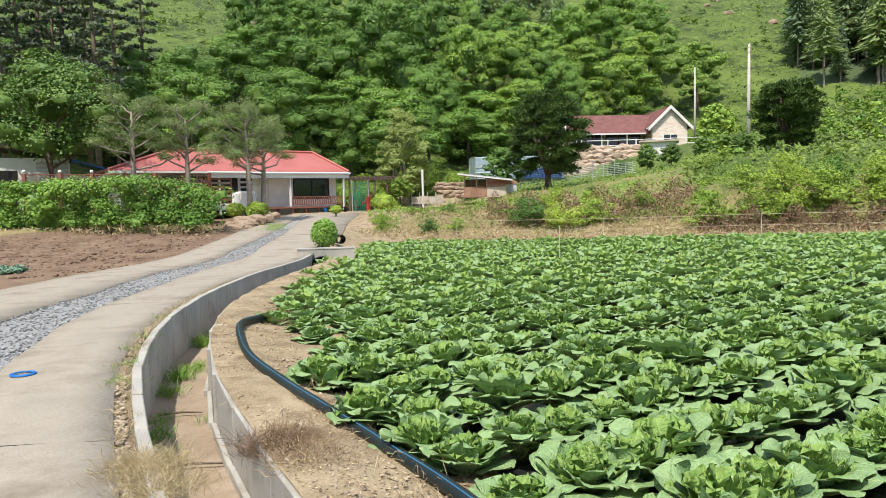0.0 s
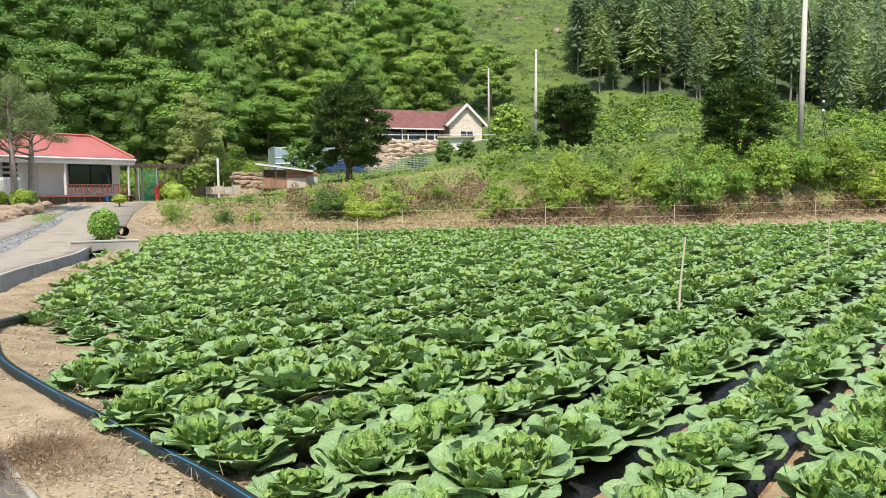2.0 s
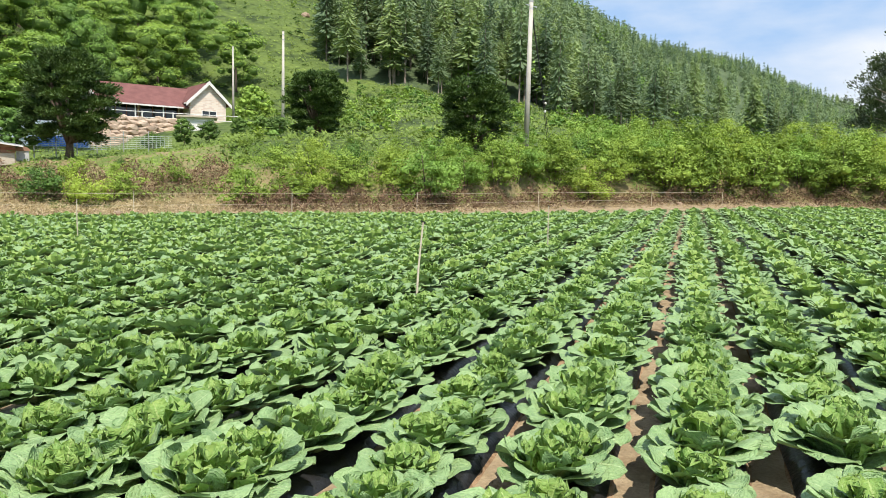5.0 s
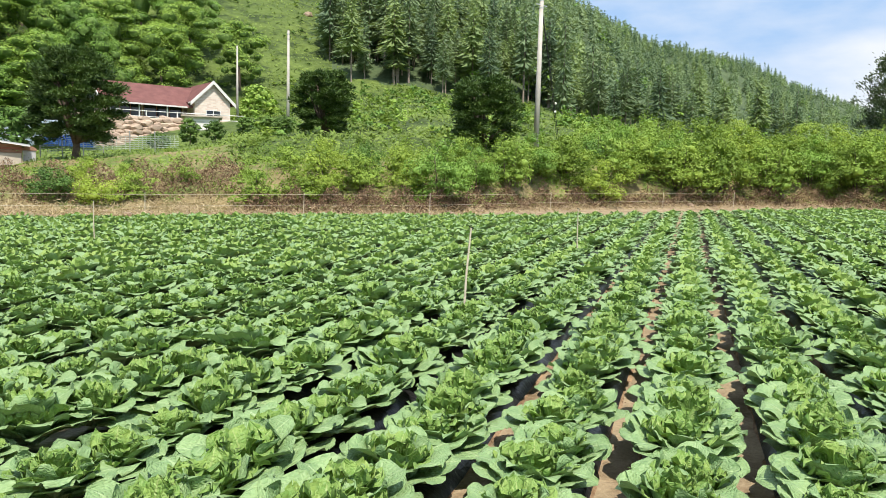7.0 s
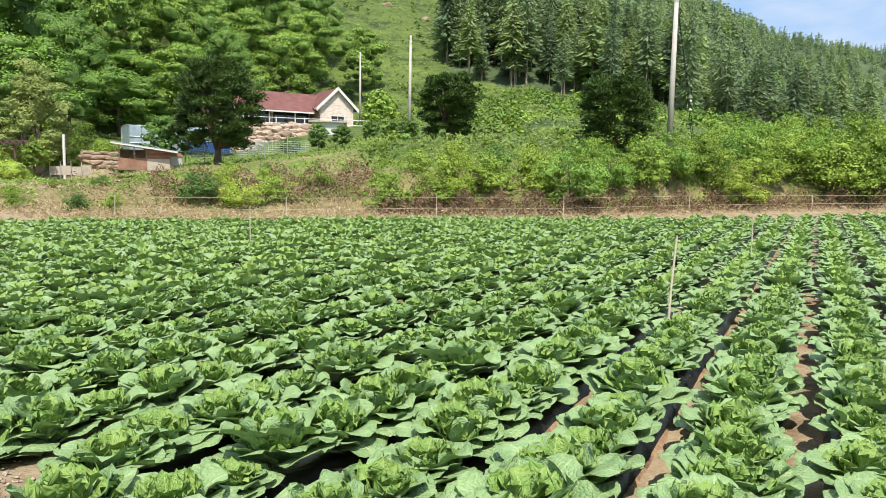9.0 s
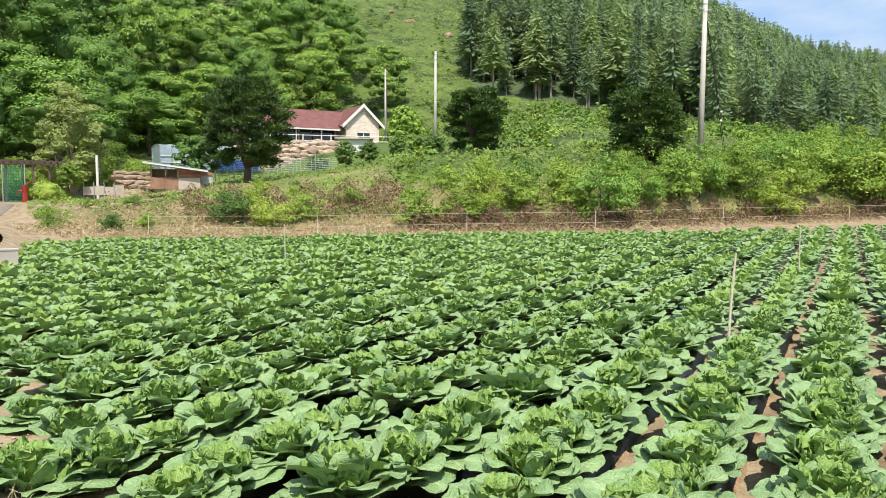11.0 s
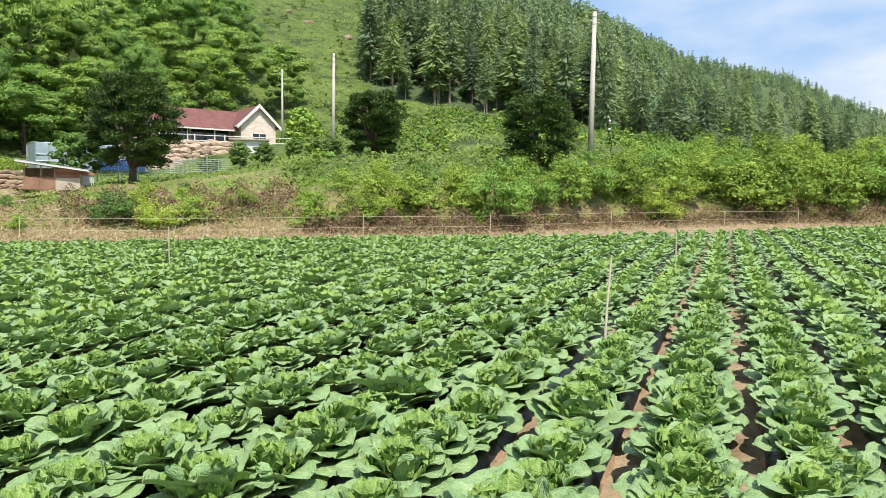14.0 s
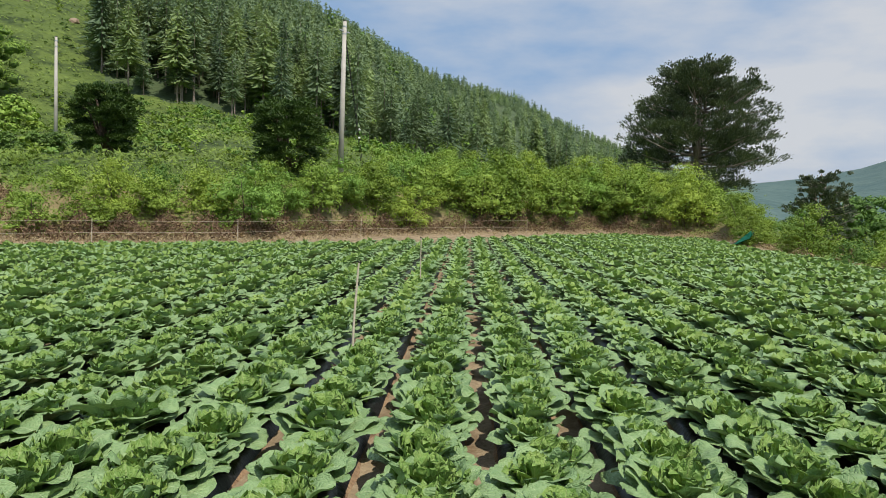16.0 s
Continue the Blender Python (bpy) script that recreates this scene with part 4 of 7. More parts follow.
def make_shrubs():
    kinds = []
    recipe = [("leafy green shrub on the field bank", LEAF_SHRUB, 2.6, 1.9, 2610, 0.095), ("lime green leafy shrub on the bank", LEAF_LIME, 2.4, 1.6, 2755, 0.090), ("deep green dense shrub on the bank", LEAF_DEEP, 2.5, 2.0, 2610, 0.095),
              ("leafy green shrub on the field bank", LEAF_SHRUB, 3.0, 1.5, 2610, 0.098), ("lime green leafy shrub on the bank", LEAF_LIME, 2.8, 2.1, 2755, 0.100), ("deep green dense shrub on the bank", LEAF_DEEP, 2.2, 1.5, 2610, 0.087)]
    for i, (label, mat, wide, tall, count, size) in enumerate(recipe):
        s = thing("shrub", label, "shrub", pose(0, 0, 0), "shrubs on the bank")
        sheet("foliage", *shrub_mesh(300 + i, wide, tall, count, size), mat, s)
        for k in range(3):
            part("stem", stems(random.Random(7 * i + k), tall, wide, 1), BARK, s)
        kinds.append(s)
    tall_kinds = []
    for i, (label, mat) in enumerate((("tall leafy green thicket shrub", LEAF_SHRUB), ("tall lime green thicket shrub", LEAF_LIME), ("tall dark green thicket shrub", LEAF_WOODS))):
        s = thing("shrub", label + " on the field bank", "shrub", pose(0, 0, 0), "shrubs on the bank")
        sheet("foliage", *shrub_mesh(330 + i, 3.6, 3.1, 4600, 0.105, clumps=30), mat, s)
        for k in range(3):
            part("stem", stems(random.Random(70 * i + k), 3.1, 3.6, 1), BARK, s)
        tall_kinds.append(s)
    tall_used = 0
    rng = random.Random(31)
    spots = []
    # along the bank: bearing, metres past the field's edge, size
    az = 3.0
    while az < 93:
        edge = float(np.interp(az, BEAR, EDGE))
        # denser and taller where the bank is wild
        wild = 26.5 < az
        for depth, chance in ((3.2, 1.0 if wild else 0.45), (5.2, 1.0 if wild else 0.55), (8.2, 1.0 if wild else 0.6), (11.5, 0.8 if wild else 0.12), (15.5, 0.4 if wild else 0.05)):
            if rng.random() < chance:
                a, d = az + rng.uniform(-0.7, 0.7), edge + depth + rng.uniform(-0.8, 0.8)
                size = rng.uniform(0.45, 1.0) * (1.0 if depth < 8 else 0.6)
                if wild:
                    # the tops of the thicket rise and fall along the bank
                    top = 1.5 + d * math.tan(radians(float(np.interp(az, [26.5, 31, 38, 45, 52, 56, 62, 70, 76, 80, 85], [2.0, 3.1, 3.9, 4.0, 4.7, 5.3, 5.2, 4.7, 3.9, 2.6, 1.0]))))
                    x, y, _ = bearing(a, d)
                    size = min(max((top - ground_z(x, y)) / 2.1, 0.42), 2.1) * rng.uniform(0.6, 1.12)
                else:
                    # low enough to leave the plot and its fence in view
                    top = 1.5 + d * math.tan(radians(float(np.interp(az, [3, 13, 22, 28], [0.9, 1.0, 1.45, 2.6]))))
                    x, y, _ = bearing(a, d)
                    size = min(size, max((top - ground_z(x, y)) / 1.9, 0.34), 0.5 if az < 9 else 1.0)
                spots.append((a, d, size))
        az += 2.5 * 34 / max(edge, 24)
    for a, d, size in ((0.8, 54.5, 1.2), (2.0, 56.0, 1.4), (3.2, 57.0, 1.3), (6.0, 56.0, 1.4), (7.4, 57.5, 1.3), (8.6, 56.5, 1.1), (5.2, 59.0, 1.5), (-23.0, 55.0, 1.5), (-18.6, 56.0, 1.5), (-16.2, 57.0, 1.4), (-14.8, 58.0, 1.3), (9.6, 52.0, 0.9), (-0.8, 56.0, 1.3), (0.1, 57.0, 1.4), (1.4, 58.0, 1.5), (-2.2, 58.0, 1.5)):
        spots.append((a, d, size))
    used = 0
    for a, d, size in spots:
        x, y, _ = bearing(a, d)
        if 8.0 < a < 14.0 and 41 < d < 50 or (2 < a < 8 and 40 < d < 52):
            continue
        k = rng.choice([0, 0, 1, 1, 3, 3, 4, 4, 2, 5] if a > 26 else [0, 1, 1, 3, 2, 5, 4, 4])
        m = pose(x, y, ground_z(x, y) - 0.1, 0, 0, rng.uniform(0, 360))
        if size > 1.15:
            ob = tall_kinds[tall_used] if tall_used < 3 else copy_thing(tall_kinds[rng.choice([0, 1, 2, 1, 0, 0])], m)
            ob.matrix_world = m
            size *= 0.64
            tall_used += 1
            ob.scale = (size, size, size * rng.uniform(0.85, 1.15))
            continue
        if used < 6:
            ob = kinds[used]
            ob.matrix_world = m
        else:
            ob = copy_thing(kinds[k], m)
        ob.scale = (size, size, size * rng.uniform(0.85, 1.15))
        used += 1


def make_undergrowth():
    """Tufts of weeds and grass over the bank, dead stems at its foot, dry grass on the margin: too many to count."""
    rng = np.random.default_rng(8)
    n = 46000
    az = np.concatenate([rng.uniform(28.5, 92, n * 3 // 5), rng.uniform(1.5, 29, n - n * 3 // 5)])
    edge = np.interp(az, BEAR, EDGE)
    past = 1.9 + 9.5 * rng.random(n) ** 1.3
    r = edge + past
    x, y = r * np.sin(np.radians(az)), r * np.cos(np.radians(az))
    # in patches where the bank is low, with bare soil between
    keep = (az > 28) | (np.sin(az * 2.1 + 1.5 * np.sin(r * 0.9)) + 0.7 * np.sin(r * 1.3 + az) > 0.25) & (past > 3.2)
    x, y, az, n = x[keep], y[keep], az[keep], int(keep.sum())
    z = land(x, y)
    tall = rng.uniform(0.05, 0.65, n) * (0.6 + 0.5 * np.sin(x * 1.3 + 2 * np.sin(y * 0.9)))
    tall *= np.where(az < 28, 0.6, 1.0)
    v, f = leaves(rng, np.stack([x, y, z + tall], 1), np.tile([0.0, -0.3, 0.8], (n, 1)), rng.uniform(0.08, 0.16, n), 0.5)
    tagged(sheet("bank_weeds", v, f, [LEAF_SHRUB, LEAF_LIME], index=(np.repeat(np.sin(x * 0.8 + 1.7 * np.cos(y * 0.7)), 1) > 0.25).astype(int)), "tangle of green weeds over the field bank", "weeds", kind="stuff")
    # dead brown stems along the foot of the wild bank
    n = 30000
    az = np.concatenate([rng.uniform(11, 75, n * 4 // 5), rng.uniform(6, 92, n - n * 4 // 5)])
    edge = np.interp(az, BEAR, EDGE)
    r = edge + np.where(az < 27, rng.uniform(3.2, 6.5, n), rng.uniform(0.9, 2.9, n))
    x, y = r * np.sin(np.radians(az)), r * np.cos(np.radians(az))
    z = land(x, y) + rng.uniform(0.02, 1.0, n) * (0.65 + 0.4 * np.sin(az * 2.3))
    v, f = leaves(rng, np.stack([x, y, z], 1), rng.normal(0, 1, (n, 3)), rng.uniform(0.08, 0.22, n), 0.25)
    tagged(sheet("dead_stems", v, f, DEAD), "dead brown brush at the foot of the bank", "brush", kind="stuff")
    # dry straw on the margin, and further up where the bank is low
    n = 38000
    az = np.concatenate([rng.uniform(0.5, 92, 30000), rng.uniform(3, 27, n - 30000)])
    edge = np.interp(az, BEAR, EDGE)
    r = edge + np.concatenate([rng.uniform(0.2, 3.2, 30000), rng.uniform(2.0, 8.5, n - 30000)])
    x, y = r * np.sin(np.radians(az)), r * np.cos(np.radians(az))
    z = land(x, y) + rng.uniform(0.0, 0.35, n) * rng.random(n)
    v, f = leaves(rng, np.stack([x, y, z], 1), rng.normal(0, 1, (n, 3)), rng.uniform(0.08, 0.28, n), 0.13)
    tagged(sheet("dry_grass", v, f, DRY), "bleached dry grass along the field margin", "grass", kind="stuff")


def broadleaf(seed, tall, wide, count, size, low=0.25, clumps=34, core=0.58):
    """Crown and trunk of a broadleaved tree."""
    rng = np.random.default_rng(seed)
    blobs = []
    n = clumps
    for i in range(n):
        h = low + (1 - low) * (i + 0.5) / n
        span = wide * 0.5 * math.sin(math.pi * min(max((h - low) / (1 - low), 0.03) ** 0.8 * 0.86 + 0.1, 1)) ** 0.8
        a = 2.4 * i + rng.normal(0, 0.4)
        d = span * rng.uniform(0.45, 1.0)
        r = wide * rng.uniform(0.10, 0.20)
        blobs.append((d * math.cos(a), d * math.sin(a), tall * h * 0.95, r, r, r * rng.uniform(0.5, 0.8)))
    blobs.append((0, 0, tall * (0.5 + low * 0.45), wide * 0.24, wide * 0.24, tall * (1 - low) * 0.30))
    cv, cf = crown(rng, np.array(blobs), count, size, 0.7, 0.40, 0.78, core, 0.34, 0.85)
    bm = bmesh.new()
    lean = rng.normal(0, 0.03, 2) * tall
    tube(bm, [(0, 0, -0.4), (lean[0] * 0.4, lean[1] * 0.4, tall * 0.3), (lean[0], lean[1], tall * 0.75)], [tall * 0.022, tall * 0.016, tall * 0.006], 7)
    for b in blobs[2:-1:6]:
        tube(bm, [(lean[0] * 0.4, lean[1] * 0.4, max(b[2] - tall * 0.22, tall * 0.2)), (b[0] * 0.6, b[1] * 0.6, b[2] - tall * 0.06), b[:3]], [tall * 0.009, tall * 0.006, tall * 0.003], 5)
    return (cv, cf), bm


def make_woods():
    rng = np.random.default_rng(14)
    trees = [broadleaf(500 + i, 10, 7.5, 8200, 0.165, low=0.30, clumps=26, core=0.62)[0] for i in range(4)]
    back_trees = [broadleaf(510 + i, 10, 7.5, 4200, 0.225, low=0.30, clumps=26, core=0.62)[0] for i in range(4)]
    spots = []
    for _ in range(6000):
        az = rng.uniform(-27, 27.5)
        lo = np.interp(az, [-27, -14, -4, 8, 14, 20, 24, 28], [66, 62, 63, 68, 76, 90, 92, 90])
        hi = np.interp(az, [-27, -9, -6.5, -4, 0, 8, 14, 20, 23, 24.5, 28], [72, 70, 96, 104, 100, 106, 100, 112, 110, 97, 94])
        r = lo + (hi - lo) * rng.random() ** 1.1
        x, y, _ = bearing(az, r)
        if all((x - p[0]) ** 2 + (y - p[1]) ** 2 > (p[4] * 2.6 + 2.1) ** 2 for p in spots):
            spots.append((x, y, ground_z(x, y) - 0.8, rng.uniform(0, 360), rng.uniform(0.65, 1.25), rng.uniform(0.7, 1.25) * (0.8 if az < -8 else 1.0), r < lo + 14))
        if len(spots) >= 105:
            break
    spots = np.array(spots)
    # the darker kinds stand behind the farmhouse
    spots = np.concatenate([spots[np.argsort(spots[:, 0])][k::2] for k in (0, 1)])
    left = np.arctan2(spots[:, 0], spots[:, 1]) < radians(8.5)
    order = np.arange(len(spots)) % 4
    order[left & (order != 0)] = 2
    order[~left & (order == 2)] = 1
    for j, mat in enumerate((LEAF_MIXED, LEAF_BRIGHT, LEAF_DEEP, LEAF_WOODS)):
        mine = spots[order == j]
        front = mine[:, 6] > 0.5
        v, f = join(scatter(*trees[j], mine[front][:, :6]), scatter(*back_trees[j], mine[~front][:, :6]))
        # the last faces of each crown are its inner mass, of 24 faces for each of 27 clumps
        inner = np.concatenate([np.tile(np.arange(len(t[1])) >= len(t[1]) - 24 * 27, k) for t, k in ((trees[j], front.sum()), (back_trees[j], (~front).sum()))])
        # the inner mass is a darker green: crown shade put into the colour
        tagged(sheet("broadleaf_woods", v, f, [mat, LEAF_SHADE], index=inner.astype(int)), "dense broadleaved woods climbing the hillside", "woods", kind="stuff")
    bm = bmesh.new()
    for p in spots:
        tube(bm, [(p[0], p[1], p[2]), (p[0], p[1], p[2] + 5 * p[5])], [0.2, 0.12], 5, False)
    tagged(part("woods_trunks", bm, BARK), "dark trunks inside the broadleaved woods", "woods", kind="stuff")
    # bushes over the open hillside and round the houses
    low = shrub_mesh(620, 3.2, 1.8, 150, 0.36, clumps=4, core=0.0)
    rows = []
    for _ in range(200):
        az, r = rng.uniform(-26, 34), rng.uniform(92, 215)
        x, y, _ = bearing(az, r)
        s = rng.uniform(0.35, 1.2)
        rows.append((x, y, ground_z(x, y) - 0.2, rng.uniform(0, 360), s, s * rng.uniform(0.6, 1.1)))
    for _ in range(270):
        az = rng.uniform(27, 78)
        r = rng.uniform(np.interp(az, BEAR, EDGE) + 17, 97)
        x, y, _ = bearing(az, r)
        s = rng.uniform(0.4, 1.05)
        rows.append((x, y, ground_z(x, y) - 0.2, rng.uniform(0, 360), s, s * rng.uniform(0.6, 1.0)))
    tiny = shrub_mesh(621, 2.4, 1.0, 44, 0.34, clumps=3, core=0.0)
    spots = []
    for _ in range(1000):
        az, r = rng.uniform(-26, 34.5), rng.uniform(92, 215)
        x, y, _ = bearing(az, r)
        s = rng.uniform(0.25, 0.8)
        spots.append((x, y, ground_z(x, y) - 0.15, rng.uniform(0, 360), s, s * rng.uniform(0.5, 1.0)))
    tagged(sheet("hillside_tufts", *scatter(*tiny, spots), LEAF_DEEP), "dark tufts of scrub dotted over the grassy hillside", "scrub", kind="stuff")
    rows = np.array(rows)
    for j, mat in enumerate((LEAF_SHRUB, LEAF_DEEP, LEAF_BRIGHT)):
        tagged(sheet("hillside_bushes", *scatter(*low, rows[j::3]), mat), "scattered low bushes on the grassy hillside", "bushes", kind="stuff")


def make_meadow():
    """Rank grass and weeds over the slopes behind the bank."""
    rng = np.random.default_rng(88)
    n = 40000
    az = np.concatenate([rng.uniform(26, 76, n * 7 // 10), rng.uniform(2, 28, n - n * 7 // 10)])
    lo = np.interp(az, BEAR, EDGE) + 8
    r = lo + (np.where(az > 26, 98, 66) - lo) * rng.random(n) ** 1.1
    x, y = r * np.sin(np.radians(az)), r * np.cos(np.radians(az))
    z = land(x, y) + rng.uniform(0, 0.5, n) * (0.6 + 0.6 * np.sin(x * 0.7) * np.cos(y * 0.6))
    short = np.where(az < 26, 0.35, 1.0)
    z = land(x, y) + (z - land(x, y)) * short
    keep = ~((az > 15) & (az < 27) & (r > 64))
    v, f = leaves(rng, np.stack([x, y, z], 1)[keep], np.tile([0.1, -0.4, 0.7], (n, 1))[keep], (rng.uniform(0.16, 0.5, n) * (0.4 + 0.6 * short))[keep], 0.4)
    tagged(sheet("meadow_grass", v, f, LEAF_GRASS), "rank green grass and weeds on the slope", "grass", kind="stuff")
    n = 34000
    az = rng.uniform(-27, 34.5, n)
    r = 95 + 125 * rng.random(n)
    x, y = r * np.sin(np.radians(az)), r * np.cos(np.radians(az))
    z = land(x, y) + rng.uniform(0, 0.4, n)
    v, f = leaves(rng, np.stack([x, y, z], 1), np.tile([-0.1, -0.5, 0.7], (n, 1)), rng.uniform(0.22, 0.6, n), 0.45)
    tagged(sheet("hill_grass", v, f, LEAF_GRASS), "tufted bright grass on the steep hillside", "grass", kind="stuff")


def conifer(seed, tall, tiers, arms, reach, bare, size):
    """A conifer seen from afar: tiers of drooping boughs, each a bent blade with a ragged tip and a few loose sprays."""
    rng = np.random.default_rng(seed)
    v, tips, way = [], [], []
    for i in range(tiers):
        k = (i + rng.uniform(0.2, 0.8)) / tiers
        z = tall * (bare + (1 - bare) * k)
        span = (reach * (1 - k) ** 0.8 + 0.16) * rng.uniform(0.72, 1.15)
        high = z + tall * (1 - bare) / tiers * 0.75
        n = max(5, round(arms * (1 - 0.45 * k)))
        turn = rng.uniform(0, 6.28)
        for j in range(n):
            if rng.random() < 0.12:
                continue
            a = turn + 6.283 * (j + rng.normal(0, 0.15)) / n
            r = span * rng.uniform(0.65, 1.2)
            half = 3.1416 / n * rng.uniform(0.5, 0.95)
            out = np.array([math.cos(a), math.sin(a), 0.0])
            drop = r * rng.uniform(0.25, 0.55)
            tip = out * r + [0, 0, z - drop]
            side = [np.array([math.cos(a + q), math.sin(a + q), 0.0]) * r * rng.uniform(0.5, 0.68) + [0, 0, z - drop * 0.62 - 0.05 * r] for q in (-half, half)]
            v += [out * r * rng.uniform(0.02, 0.3) + [0, 0, high - 0.1 * r], side[0], tip, side[1]]
            if j % 2:
                continue
            tips.append(out * r * rng.uniform(0.5, 0.95) + [0, 0, z - drop * rng.uniform(0.4, 0.9)])
            way.append(out + [rng.normal(0, 0.5), rng.normal(0, 0.5), rng.uniform(-0.5, 0.25)])
    v = np.array(v)
    blades = v + rng.normal(0, 0.03 * reach, v.shape), np.arange(len(v)).reshape(-1, 4)
    return join(blades, sprays(rng, np.array(tips), np.array(way), size, 0.4, 0.10, 0.9))


def trunk_mesh(tall, r):
    bm = np.array([(r * math.cos(a) * k, r * math.sin(a) * k, h) for h, k in ((-1.0, 1.0), (tall * 0.9, 0.25)) for a in (0, 1.57, 3.14, 4.71)])
    f = np.array([(j, (j + 1) % 4, 4 + (j + 1) % 4, 4 + j) for j in range(4)])
    return bm, f


def make_forest():
    rng = np.random.default_rng(15)
    rows = []
    near_rows = []
    az_lo = 33.6
    for _ in range(3700):
        az = az_lo + (79 - az_lo) * rng.random() ** 1.05
        lo = np.interp(az, FOREST_AZ, FOREST_LOW)
        hi = np.interp(az, BEAR, TOP_R) + 6
        lo = lo + 3 + 4 * math.sin(az * 1.9) + 3 * math.sin(az * 5.3 + 1)
        r = lo + (hi - lo) * rng.random() ** 1.05
        x, y, _ = bearing(az, r)
        s = rng.uniform(0.6, 1.1) * float(np.interp(az, [48, 60], [1.0, 0.72]))
        row = (x, y, ground_z(x, y) - 0.5, rng.uniform(0, 360), s, s * rng.uniform(0.85, 1.15))
        (near_rows if r < lo + (18 if az < 54 else 8) else rows).append(row)
    # one tight stand on the hill's crest further left and scattered pines above the houses
    for _ in range(60):
        az, r = rng.uniform(9, 17), rng.uniform(118, 150)
        x, y, _ = bearing(az, r)
        rows.append((x, y, ground_z(x, y) - 0.5, rng.uniform(0, 360), 0.7, 0.7))
    far_tree = [conifer(700 + i, 9.0, 11, 10, (2.4, 1.8, 2.1, 2.7, 2.0)[i], (0.16, 0.1, 0.2, 0.3, 0.12)[i], 0.7) for i in range(5)]
    near_tree = [conifer(710 + i, 12.5, 30, 21, (2.1, 1.7, 2.3, 2.0, 2.5)[i], (0.36, 0.24, 0.42, 0.15, 0.30)[i], 0.55) for i in range(5)]
    rows, near_rows = np.array(rows), np.array(near_rows)[:520]
    for j, mat in enumerate((NEEDLE_FOREST, NEEDLE_DEEP, NEEDLE_LARCH, NEEDLE_FOREST, NEEDLE_DEEP)):
        tagged(sheet("conifer_forest", *scatter(*far_tree[j], rows[j::5]), mat), "dense dark conifer forest covering the hill", "forest", kind="stuff")
        tagged(sheet("forest_edge_conifers", *scatter(*near_tree[j], near_rows[j::5]), mat), "tall conifers at the forest's lower edge", "forest", kind="stuff")
    mixed = broadleaf(720, 8, 4.6, 170, 0.6, clumps=10, core=0.0)[0]
    picks = np.concatenate([near_rows[7::9], rows[4::15]])
    tagged(sheet("forest_broadleaves", *scatter(*mixed, picks), LEAF_WOODS), "paler broadleaved trees among the conifers", "forest", kind="stuff")
    tagged(sheet("forest_trunks", *scatter(*trunk_mesh(13, 0.17), near_rows), PINE_BARK), "bare straight trunks at the forest's edge", "forest", kind="stuff")


make_shrubs()
make_undergrowth()
make_woods()
make_forest()
make_meadow()


# ---- buildings ----
def boulder(rng, sx, sy, sz, sub=2):
    bm = bmesh.new()
    bmesh.ops.create_icosphere(bm, subdivisions=sub, radius=1.0)
    o = Vector((rng.uniform(0, 99), rng.uniform(0, 99), rng.uniform(0, 99)))
    for v in bm.verts:
        k = 1.08 + 0.5 * noise.noise(v.co * 0.9 + o) + 0.2 * noise.noise(v.co * 2.3 + o)
        p = v.co * k
        p = Vector([max(-0.92, min(0.92, c)) for c in p])
        v.co = (p.x * sx, p.y * sy, p.z * sz)
    return bm


def louvre(parent, x0, x1, y, z0, z1, mat, frame_mat):
    """A shutter of slats in a frame, facing -y."""
    f = part("shutter", boxes((x0, x0 + 0.06, y - 0.05, y, z0, z1), (x1 - 0.06, x1, y - 0.05, y, z0, z1), (x0, x1, y - 0.05, y, z1 - 0.06, z1), (x0, x1, y - 0.05, y, z0, z0 + 0.06)), frame_mat, parent, "white louvred shutter")
    z = z0 + 0.1
    while z < z1 - 0.1:
        part("slat", boxes((x0 + 0.06, x1 - 0.06, y - 0.045, y - 0.005, z, z + 0.05)), mat, f)
        z += 0.13
    return f


def window(parent, x0, x1, y, z0, z1, bars=1, frame_mat=None, deep=0.08):
    frame_mat = frame_mat or WHITE
    w = part("window_frame", boxes((x0, x0 + 0.06, y - deep, y, z0, z1), (x1 - 0.06, x1, y - deep, y, z0, z1), (x0 + 0.06, x1 - 0.06, y - deep, y, z1 - 0.06, z1), (x0 + 0.06, x1 - 0.06, y - deep, y, z0, z0 + 0.06),
                                  *[(x0 + (x1 - x0) * (i + 1) / (bars + 1) - 0.03, x0 + (x1 - x0) * (i + 1) / (bars + 1) + 0.03, y - deep, y, z0 + 0.06, z1 - 0.06) for i in range(bars)]), frame_mat, parent)
    n = bars + 1
    for i in range(n):
        a, b = x0 + (x1 - x0) * i / n + 0.03, x0 + (x1 - x0) * (i + 1) / n - 0.03
        part("pane", boxes((a, b, y - 0.035, y - 0.025, z0 + 0.05, z1 - 0.05)), GLASS, w)
    return w


